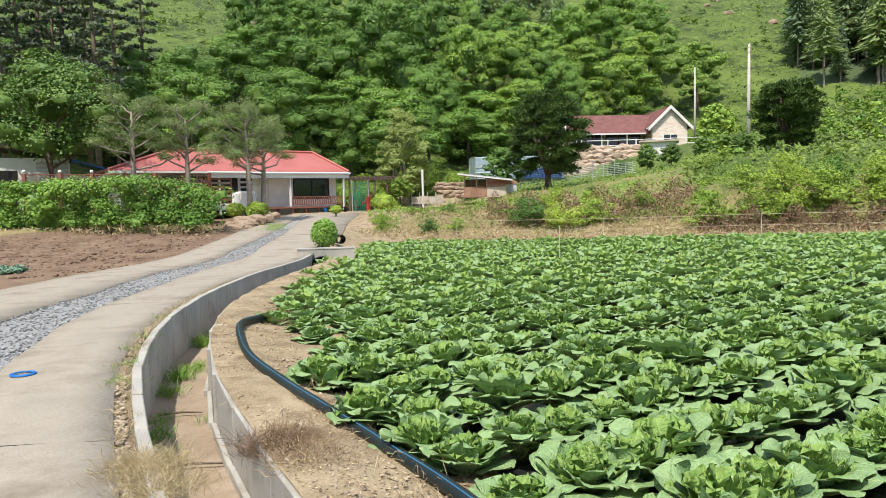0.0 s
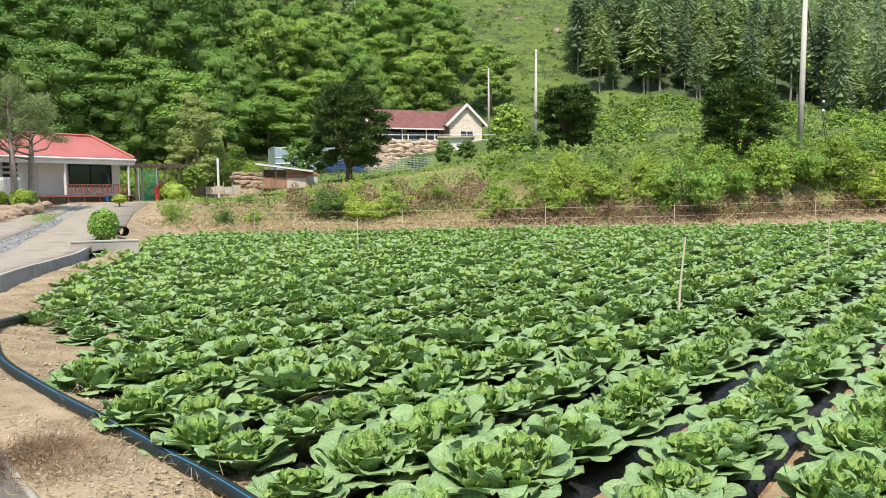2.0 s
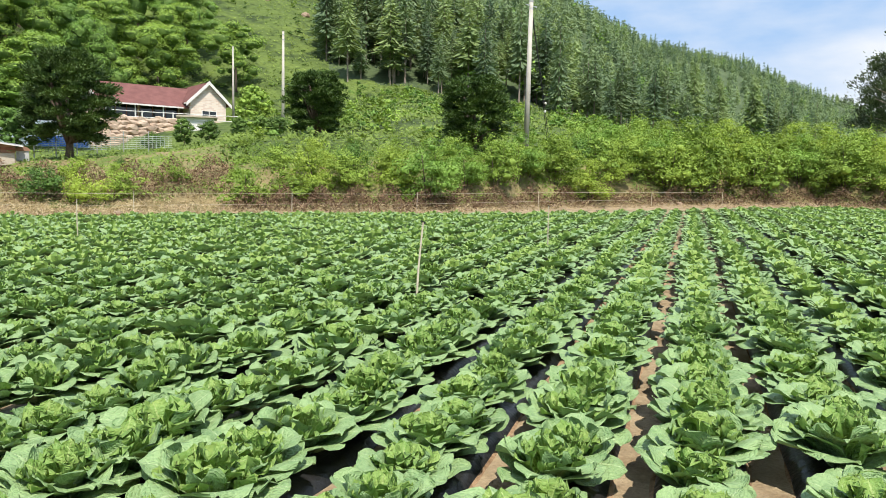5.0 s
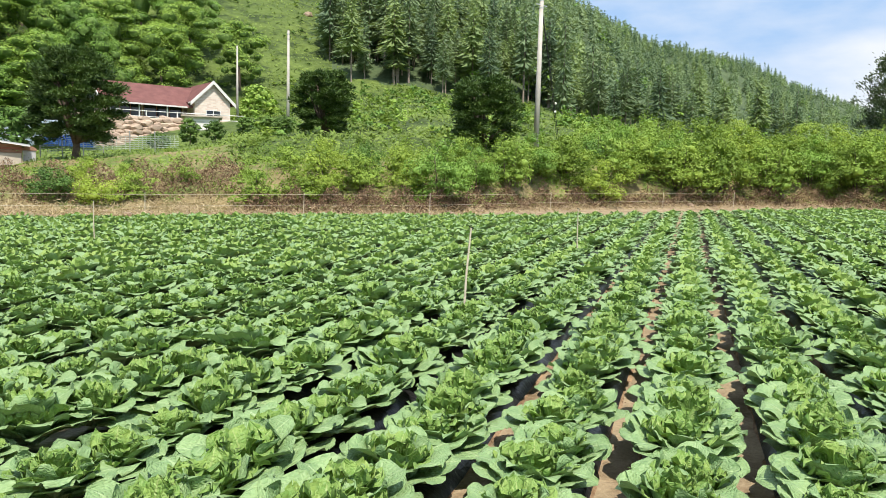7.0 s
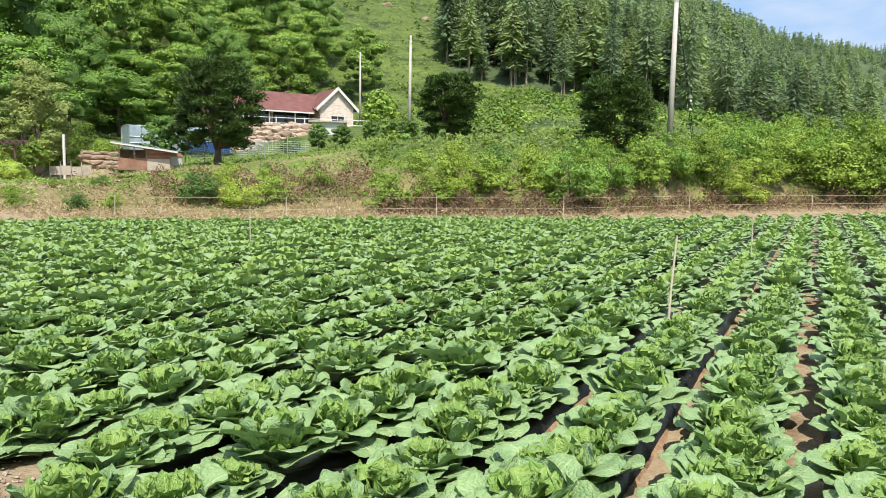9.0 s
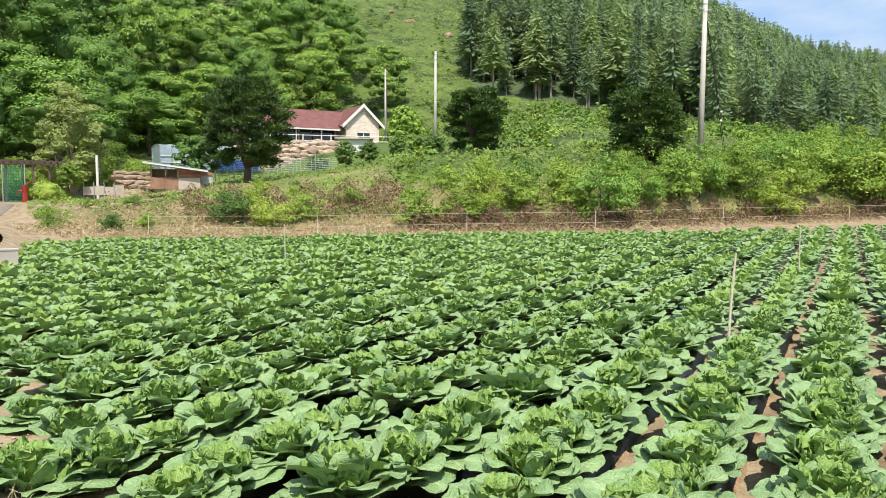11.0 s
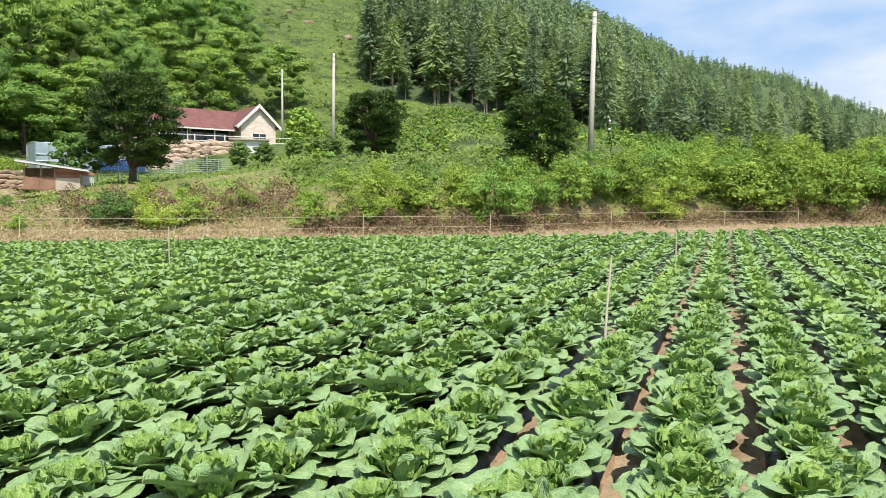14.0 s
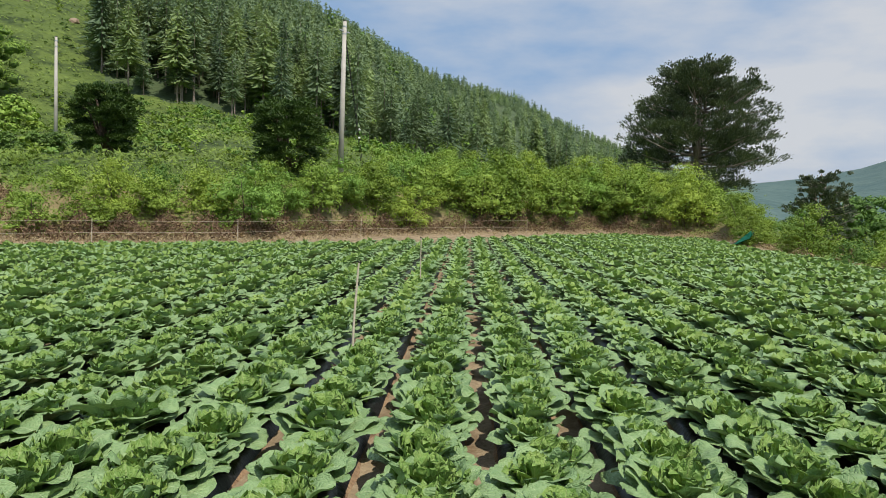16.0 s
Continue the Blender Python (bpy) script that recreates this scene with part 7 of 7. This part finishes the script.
def make_culvert():
    c = thing("culvert", "grey concrete culvert headwall with a round pipe mouth", "culvert", pose(-1.62, 22.6, -0.75))
    # wall with an arch cut through
    bm = bmesh.new()
    cx, r, wide, tall, low = 0.72, 0.34, 1.75, 0.88, 0.12
    front, back = [], []
    for y, store in ((0.0, front), (0.22, back)):
        arch = [(cx - r * math.cos(a), low + 0.22 + r * math.sin(a)) for a in np.linspace(0, math.pi, 13)]
        left = bm.verts.new((0, y, 0)), bm.verts.new((0, y, tall))
        right = bm.verts.new((wide, y, 0)), bm.verts.new((wide, y, tall))
        foot = bm.verts.new((cx - r, y, 0)), bm.verts.new((cx + r, y, 0))
        av = [bm.verts.new((x, y, z)) for x, z in arch]
        ring1 = [left[0], foot[0], *av[:7], left[1]]
        ring2 = [*av[6:], foot[1], right[0], right[1], left[1]]
        for ring in (ring1, ring2):
            bm.faces.new(ring if y == 0 else ring[::-1])
        store.extend([left[0], foot[0], *av, foot[1], right[0], right[1], left[1]])
    n = len(front)
    for i in range(n):
        j = (i + 1) % n
        bm.faces.new((front[j], front[i], back[i], back[j]))
    bmesh.ops.recalc_face_normals(bm, faces=bm.faces)
    part("headwall", bm, CANAL, c)
    part("coping", boxes((-0.02, wide + 0.02, -0.015, 0.3, tall, tall + 0.05), bevel=0.01), CANAL, c)
    ring = [(cx - (r - 0.01) * math.cos(a), low + 0.22 + (r - 0.01) * math.sin(a)) for a in np.linspace(0, 2 * math.pi, 25)[:-1]]
    bm = bmesh.new()
    o = [[bm.verts.new((cx + (x - cx) * k, y, low + 0.22 + (z - low - 0.22) * k)) for x, z in ring] for k, y in ((1.0, -0.03), (1.0, 2.4), (0.88, 2.4), (0.88, -0.03))]
    for a, b in ((0, 1), (1, 2), (2, 3), (3, 0)):
        for i in range(24):
            j = (i + 1) % 24
            bm.faces.new((o[a][i], o[a][j], o[b][j], o[b][i]))
    part("pipe", bm, BLACK_PLASTIC, c, "dark pipe mouth", True)
    # added near-black plate: the pipe's inner shade as a colour
    part("pipe_shade_plate", boxes((cx - 0.4, cx + 0.4, 2.4, 2.45, -0.1, 0.8)), DARK, c)
    # loose corrugated pipe on the bank
    k = thing("drain_pipe", "short black corrugated drain pipe on the bank", "pipe", pose(-0.28, 25.3, 0.30, 0, 0, 15))
    bm = bmesh.new()
    rings = []
    for i in range(14):
        rad = 0.15 + 0.012 * (i % 2)
        rings.append([bm.verts.new((rad * math.cos(t), i * 0.06, rad * math.sin(t))) for t in np.linspace(0, 2 * math.pi, 19)[:-1]])
    for a, b in zip(rings, rings[1:]):
        for i in range(18):
            bm.faces.new((a[i], a[(i + 1) % 18], b[(i + 1) % 18], b[i]))
    bmesh.ops.solidify(bm, geom=bm.faces, thickness=0.025)
    part("shell", bm, BLACK_PLASTIC, k)


def make_clutter():
    rng = random.Random(17)
    # blue ring on the road
    r = thing("hose_ring", "flat blue plastic ring lying on the concrete road", "ring", pose(-3.03, 7.01, 0.0))
    for i, rad in enumerate((0.105, 0.085)):
        part("coil", tube(bmesh.new(), [(rad * math.cos(t), rad * math.sin(t), 0.010 + 0.003 * i) for t in np.linspace(0, 2 * math.pi, 25)], 0.008, 6), BLUE_PLASTIC, r, smooth=True)
    # rocks of the front garden and along the road's end
    stones = [part("rock", boulder(rng, 0.5, 0.42, 0.30), DARK_STONE) for _ in range(6)]
    spots = [(-9.2, 34.6, 0.9), (-8.6, 35.4, 1.3), (-8.0, 35.9, 1.5), (-7.4, 36.6, 1.2), (-6.9, 37.4, 1.4), (-6.2, 38.2, 1.1), (-9.0, 36.0, 1.1), (-8.2, 37.2, 1.4), (-7.2, 38.0, 1.3), (-5.7, 39.0, 1.0), (-6.4, 39.2, 1.2), (-7.7, 35.0, 0.8),
             (1.3, 36.5, 0.6), (2.2, 37.0, 0.7), (3.1, 36.6, 0.6), (4.3, 38.0, 0.8), (5.5, 38.6, 0.7), (6.6, 39.4, 0.8), (7.7, 40.0, 0.7), (8.8, 40.4, 0.8), (2.6, 39.2, 0.7), (3.8, 40.4, 0.8), (5.0, 41.0, 0.7)]
    spots = [(a, d, s * 0.66) for a, d, s in spots]
    for az in np.arange(2.0, 74, 1.55):
        spots.append((az + rng.uniform(-0.5, 0.5), float(np.interp(az, BEAR, EDGE)) + rng.uniform(0.5, 2.4), rng.uniform(0.18, 0.5)))
    for i, (az, d, s) in enumerate(spots):
        x, y, _ = bearing(az, d)
        if i < 6:
            ob = stones[i]
        else:
            ob = new("rock", stones[i % 6].data)
        ob.matrix_world = pose(x, y, ground_z(x, y) + 0.02 * s, rng.uniform(-10, 10), rng.uniform(-10, 10), rng.uniform(0, 360)) @ Matrix.Diagonal((s, s, s, 1))
        tagged(ob, "brown weathered rock half sunk in the ground", "rock", "rocks")
    # outcrops on the hillside
    for i, (az, el) in enumerate(((19.7, 14.2), (20.6, 13.6), (21.3, 13.2), (22.0, 13.0), (27.6, 13.6), (28.2, 13.9), (24.9, 13.0), (18.4, 13.3), (13.8, 12.6), (23.4, 14.2), (3.5, 13.4), (-7.0, 13.6), (32.0, 12.0), (29.0, 13.0))):
        for d in np.arange(92, 214, 0.5):
            x, y, _ = bearing(az, d)
            if ground_z(x, y) > 1.5 + d * math.tan(radians(el)):
                break
        ob = new("rock", stones[i % 6].data)
        s = rng.uniform(1.0, 2.4)
        ob.matrix_world = pose(x, y, ground_z(x, y) - 0.05 * s, 20, 0, rng.uniform(0, 360)) @ Matrix.Diagonal((s, s, s, 1))
        tagged(ob, "grey rock outcrop on the grassy hillside", "rock", "hillside rocks")
    # upright panels added for a flat pale path; post, red garden pump, green trellis, pergola
    x, y, _ = bearing(5.0, 47.0)
    f = thing("panel_fence", "pale upright panels on added posts in place of a flat concrete path", "fence", pose(x, y, 1.4, 0, 0, -6))
    for i in range(4):
        part("panel", boxes((i * 0.52, i * 0.52 + 0.5, 0, 0.025, 0.05, 0.52 + 0.05 * (i % 2))), PALE_STONE, f)
        part("post", tube(bmesh.new(), [(i * 0.52, -0.03, -0.3), (i * 0.52, -0.03, 0.8)], 0.022, 6), STEEL, f)
    x, y, _ = bearing(5.9, 48.5)
    p = thing("post", "slim white standing post", "post", pose(x, y, 1.5))
    part("shaft", tube(bmesh.new(), [(0, 0, -0.3), (0, 0, 2.25)], 0.075, 8), WHITE, p)
    x, y, _ = bearing(1.55, 47.0)
    p = thing("water_pump", "red painted garden pump", "pump", pose(x, y, 1.05))
    part("body", tube(bmesh.new(), [(0, 0, 0), (0, 0, 0.5), (0, 0, 0.9)], [0.16, 0.13, 0.17], 8), RED, p)
    part("spout", tube(bmesh.new(), [(0, 0, 0.62), (-0.3, 0, 0.6), (-0.36, 0, 0.45)], 0.05, 6), RED, p)
    part("handle", tube(bmesh.new(), [(0, 0, 0.9), (0.32, 0, 1.15)], 0.03, 6), RED, p)
    x, y, _ = bearing(0.95, 47.5)
    t = thing("trellis", "green net trellis on thin posts beside the house", "trellis", pose(x, y, 1.0))
    bm = bmesh.new()
    for i in range(9):
        tube(bm, [(-0.5 + i * 0.125, 0, 0.05), (-0.5 + i * 0.125, 0, 2.0)], 0.02, 4)
    for i in range(12):
        tube(bm, [(-0.5, 0, 0.1 + i * 0.16), (0.5, 0, 0.1 + i * 0.16)], 0.02, 4)
    part("net", bm, GREEN_NET, t, "green netting")
    for s in (-0.52, 0.52):
        part("post", tube(bmesh.new(), [(s, 0, -0.2), (s, 0, 2.1)], 0.03, 6), STEEL, t)
    x, y, _ = bearing(0.5, 50.5)
    g = thing("pergola", "dark weathered wooden pergola beside the farmhouse", "pergola", pose(x, y, 1.05, 0, 0, 10))
    for a in (0.0, 1.4, 2.8):
        for b in (0.0, 2.2):
            part("post", boxes((a, a + 0.12, b, b + 0.12, -0.2, 2.2)), BARK, g)
    for b in (0.0, 2.2):
        part("beam", boxes((-0.2, 3.2, b, b + 0.1, 2.2, 2.34)), BARK, g)
    for i in range(10):
        part("rafter", boxes((-0.1 + i * 0.35, -0.02 + i * 0.35, -0.3, 2.6, 2.34, 2.42)), BARK, g)
    # blue basin and bench by the deck
    x, y, _ = bearing(-1.6, 47.6)
    b = thing("basin", "blue plastic basin beside the deck", "basin", pose(x, y, 1.05))
    part("bowl", tube(bmesh.new(), [(0, 0, 0.0), (0, 0, 0.3), (0, 0, 0.32)], [0.24, 0.34, 0.36], 12), BLUE_PLASTIC, b)
    x, y, _ = bearing(-0.9, 47.4)
    b = thing("bench", "low dark wooden bench beside the deck", "bench", pose(x, y, 1.05, 0, 0, 20))
    part("seat", boxes((-0.7, 0.7, -0.2, 0.2, 0.28, 0.34)), DARK, b)
    for s in (-0.6, 0.54):
        part("leg", boxes((s, s + 0.06, -0.18, 0.18, 0, 0.28)), DARK, b)
    # small truck in the yard
    x, y, _ = bearing(-9.4, 42.2)
    t = thing("truck", "small white truck with a yellow nose parked in the yard", "truck", pose(x, y, 1.0, 0, 0, 35))
    t.scale = (0.8, 0.8, 0.8)
    part("body", boxes((-2.0, 0.9, -0.75, 0.75, 0.45, 0.9), bevel=0.05), WHITE, t)
    part("cab", boxes((0.9, 2.1, -0.75, 0.75, 0.4, 1.75), bevel=0.14), WHITE, t)
    part("bumper", boxes((2.08, 2.25, -0.72, 0.72, 0.35, 0.75), bevel=0.03), YELLOW, t, "yellow front panel")
    part("windscreen", boxes((2.06, 2.12, -0.62, 0.62, 1.05, 1.6)), GLASS, t)
    for a in (-1.3, 1.4):
        for b in (-0.78, 0.62):
            wheel = part("wheel", tube(bmesh.new(), [(a, b, 0.32), (a, b + 0.16, 0.32)], 0.32, 14), BLACK_PLASTIC, t)
            part("rim", tube(bmesh.new(), [(a, b - 0.01, 0.32), (a, b + 0.17, 0.32)], 0.17, 10), STEEL, wheel)
    # green netting at the field's far corner
    x, y, _ = bearing(80.5, 44.0)
    g = thing("net_heap", "heap of green netting at the field's corner", "netting", pose(x, y, ground_z(x, y)))
    bm = bmesh.new()
    rows = [[bm.verts.new((i * 0.35 - 2, j * 0.3, max(0, 0.9 - 0.28 * j) * (0.5 + 0.5 * math.sin(i * 1.3) ** 2) + 0.05)) for j in range(5)] for i in range(12)]
    for a, b in zip(rows, rows[1:]):
        for i in range(4):
            bm.faces.new((a[i], b[i], b[i + 1], a[i + 1]))
    bmesh.ops.solidify(bm, geom=bm.faces, thickness=0.02)
    part("net", bm, GREEN_NET, g)


def make_litter():
    """Loose gravel, pebbles, straw and weeds of the foreground."""
    rng = np.random.default_rng(55)
    # a crushed stone
    bm = bmesh.new()
    bmesh.ops.create_icosphere(bm, subdivisions=1, radius=1.0)
    v = np.array([q.co[:] for q in bm.verts]) * [1.0, 0.75, 0.5]
    v *= (1 + rng.normal(0, 0.12, (len(v), 1)))
    f = np.array([[q.index for q in p.verts] for p in bm.faces])
    bm.free()
    n = 6000
    y = 4 + 30 * rng.random(n) ** 1.9
    a, b = gravel_left(y), gravel_right(y)
    off = a + (b - a) * rng.uniform(-0.03, 1.04, n)
    s = rng.uniform(0.010, 0.026, n)
    rows = np.stack([road_x(y, off), y, road_z(y) - 0.032 + s * 0.2, rng.uniform(0, 360, n), s, s], 1)
    tagged(sheet("gravel", *scatter(v, f, rows), GRAVEL), "loose crushed grey gravel stones", "gravel", kind="stuff")
    n = 4200
    y = 3 + 19 * rng.random(n) ** 1.4
    off = drain_width(y) + 0.1 + rng.random(n) ** 1.5 * 1.3
    z = np.interp(off - drain_width(y), [0.09, 0.35, 0.7, 1.1, 1.9], [-0.125, -0.13, -0.22, -0.30, -0.40])
    s = rng.uniform(0.005, 0.02, n) * rng.choice([0.6, 1.0, 1.4], n)
    rows = np.stack([road_x(y, off), y, z + s * 0.25, rng.uniform(0, 360, n), s, s * 0.8], 1)
    n2 = 1100
    y2 = 3.5 + 12 * rng.random(n2)
    off2 = np.interp(y2, [4, 7, 9, 12, 22], [-0.22, -0.21, -0.20, -0.18, -0.16]) * rng.uniform(0.5, 1.02, n2) - 0.02
    s2 = rng.uniform(0.008, 0.032, n2)
    rows2 = np.stack([road_x(y2, off2), y2, -0.03 + s2 * 0.2, rng.uniform(0, 360, n2), s2, s2 * 0.7], 1)
    tagged(sheet("pebbles", *scatter(v, f, np.concatenate([rows, rows2])), PEBBLE), "pale pebbles and clods on the bare bank", "pebbles", kind="stuff")

    n = 2400
    az, r = np.radians(rng.uniform(-26, -8, n)), rng.uniform(20, 36, n)
    x, y = r * np.sin(az), r * np.cos(az)
    keep = x < road_x(y, road_left(y) - 0.25)
    x, y = x[keep], y[keep]
    s = rng.uniform(0.02, 0.09, len(x)) * rng.choice([0.5, 1.0], len(x))
    z = np.where(x > road_x(y, -7.3), road_z(y) - 0.07, np.maximum(land(x, y), -0.12))
    tagged(sheet("clods", *scatter(v, f, np.stack([x, y, z, rng.uniform(0, 360, len(x)), s, s], 1)), DIRT), "clods of brown earth over the bare plot", "clods", kind="stuff")

    # crumbs of earth in the furrows
    n = 2600
    u, row = 1.2 + 17 * rng.random(n) ** 1.5, rng.choice(np.arange(-6, 2), n)
    w = ROW0 + (row + 0.5) * ROW_STEP + rng.normal(-0.02, 0.055, n)
    x, y = u * UX + w * VX, u * UY + w * VY
    keep = inside(x, y)
    x, y = x[keep], y[keep]
    s = rng.uniform(0.008, 0.03, len(x))
    tagged(sheet("furrow_crumbs", *scatter(v, f, np.stack([x, y, soil(x, y) - 0.125 + s * 0.4, rng.uniform(0, 360, len(x)), s, s], 1)), FURROW), "crumbs of sandy earth along the furrows", "soil", kind="stuff")

    def tuft(cx, cy, cz, spread, count, tall, lean=0.6, wide=0.05):
        base = np.array([cx, cy, cz]) + np.stack([rng.normal(0, spread, count), rng.normal(0, spread, count), np.zeros(count)], 1)
        out = np.stack([rng.normal(0, lean, count), rng.normal(0, lean, count), np.ones(count)], 1)
        tip = base + unit(out) * (tall * rng.uniform(0.5, 1.1, count))[:, None]
        mid = (base + tip) / 2 + np.stack([rng.normal(0, 0.02, count), rng.normal(0, 0.02, count), rng.uniform(0, 0.06, count) * tall * 3], 1)
        side = unit(np.cross(out, rng.normal(0, 1, (count, 3)))) * wide * tall * 0.35
        v = np.stack([base - side * 0.6, base + side * 0.6, mid + side, mid - side, tip + side * 0.1, tip - side * 0.1], 1).reshape(-1, 3)
        k = np.arange(count)[:, None] * 6
        f = np.concatenate([k + [0, 1, 2, 3], k + [3, 2, 4, 5]])
        return v, f

    def edge_x(y, o):
        return float(road_x(y, o))

    n = 5000
    y = 3.2 + 16 * rng.random(n) ** 1.5
    off = drain_width(y) + 0.06 + rng.random(n) ** 1.3 * 1.15
    z = np.interp(off - drain_width(y), [0.06, 0.35, 0.7, 1.1, 1.9], [-0.105, -0.115, -0.22, -0.30, -0.40]) + 0.012
    flat = leaves(rng, np.stack([road_x(y, off), y, z], 1), np.tile([0.0, 0.0, 1.5], (n, 1)), rng.uniform(0.012, 0.05, n), 0.3)
    tagged(sheet("leaf_litter", *flat, [DRY, DEAD, PEBBLE], index=rng.choice([0, 1, 2], n, p=[0.4, 0.35, 0.25])), "bits of dead leaf, straw and bark on the bare bank", "litter", kind="stuff")
    dry = [tuft(edge_x(4.3, -0.06), 4.3, -0.03, 0.11, 1600, 0.17, 1.3, 0.022), tuft(edge_x(3.95, 0.0), 3.95, -0.03, 0.11, 900, 0.17, 1.3, 0.022), tuft(edge_x(4.75, 0.95), 4.75, -0.17, 0.10, 420, 0.14, 1.5, 0.04),
           tuft(edge_x(4.5, 0.8), 4.5, -0.15, 0.08, 260, 0.12, 1.5, 0.04)]
    for y in np.arange(4.6, 15, 0.14):
        dry.append(tuft(edge_x(y, -0.15 + rng.normal(0, 0.025)), y, -0.04, 0.04, 20, 0.13, 1.3, 0.05))
    for y in np.arange(4.0, 19, 0.09):
        dry.append(tuft(edge_x(y, float(drain_width(y)) + 0.12 + 0.9 * rng.random() ** 1.6), y, -0.2, 0.07, 16, 0.12, 1.6, 0.05))
    tagged(sheet("straw", *join(*dry), DRY), "bleached straw and dead grass along the drain", "grass", kind="stuff")
    dead = [tuft(edge_x(4.95, float(drain_width(4.95)) + 0.16), 4.95, -0.14, 0.15, 900, 0.2, 1.6, 0.022), tuft(edge_x(4.6, float(drain_width(4.6)) + 0.25), 4.6, -0.15, 0.12, 500, 0.16, 1.8, 0.025), tuft(edge_x(5.2, float(drain_width(5.2)) + 0.05), 5.0, -0.22, 0.06, 200, 0.22, 1.0, 0.02)]
    tagged(sheet("dead_roots", *join(*dead), DEAD), "tangle of dead brown roots on the bank edge", "roots", kind="stuff")
    green = []
    for y, o, c, t in ((6.3, 0.1, 60, 0.38), (6.9, 0.07, 70, 0.42), (7.5, 0.1, 45, 0.3), (8.6, 0.12, 60, 0.4), (9.4, 0.2, 90, 0.42), (9.9, 0.35, 60, 0.35), (11.6, 0.2, 80, 0.5), (12.4, 0.3, 60, 0.45), (7.4, 0.55, 30, 0.22), (14.0, 0.2, 60, 0.45)):
        green.append(tuft(edge_x(y, o), y, -0.67, 0.08, c * 2, t * 0.5, 1.0, 0.06))
    for y in (6.6, 7.3, 8.1, 8.9, 10.3, 33.0, 34.2, 35.4, 36.5):
        green.append(tuft(edge_x(y, -0.15 if y < 20 else -2.1), y, float(road_z(y)) - 0.04, 0.08 if y < 20 else 0.3, 40 if y < 20 else 130, 0.12 if y < 20 else 0.2, 0.9, 0.08))
    tagged(sheet("weeds", *join(*green), LEAF_WOODS), "green weeds growing in the drain and road gaps", "weeds", kind="stuff")
    # sticks across the drain bed
    for y, o, dx in ((6.1, 0.1, 0.5), (7.7, 0.08, 0.45)):
        tagged(part("stick", tube(bmesh.new(), [(edge_x(y, o), y, -0.645), (edge_x(y, o) + dx * 0.5, y + 0.05, -0.64), (edge_x(y, o) + dx, y + 0.02, -0.645)], [0.014, 0.012, 0.008], 6), BARK), "dead stick lying in the drain bed", "stick", "sticks in the drain")
    # small cabbages of the far plot
    rows = cabbage_leaves(240, 1)
    v, f = join(*[(r[1], r[2]) for r in rows])
    spots = []
    for i in range(90):
        x, y = -8.6 - 3.2 * rng.random(), 19.3 + 2.2 * rng.random()
        if x < -6.6 - (y - 17) * 0.05:
            spots.append((x, y, ground_z(x, y) + 0.02, rng.uniform(0, 360), 0.55, 0.5))
    V, F = scatter(v, f, np.array(spots))
    tagged(sheet("young_cabbages", V, F, BLUE_CABBAGE, uv=np.tile(np.concatenate([r[3] for r in rows]), (len(spots), 1))), "patch of small blue-green cabbages across the road", "cabbages", kind="stuff")


make_single_trees()
make_hedge()
make_poles()
make_stakes()
make_hose()
make_culvert()
make_clutter()
make_litter()
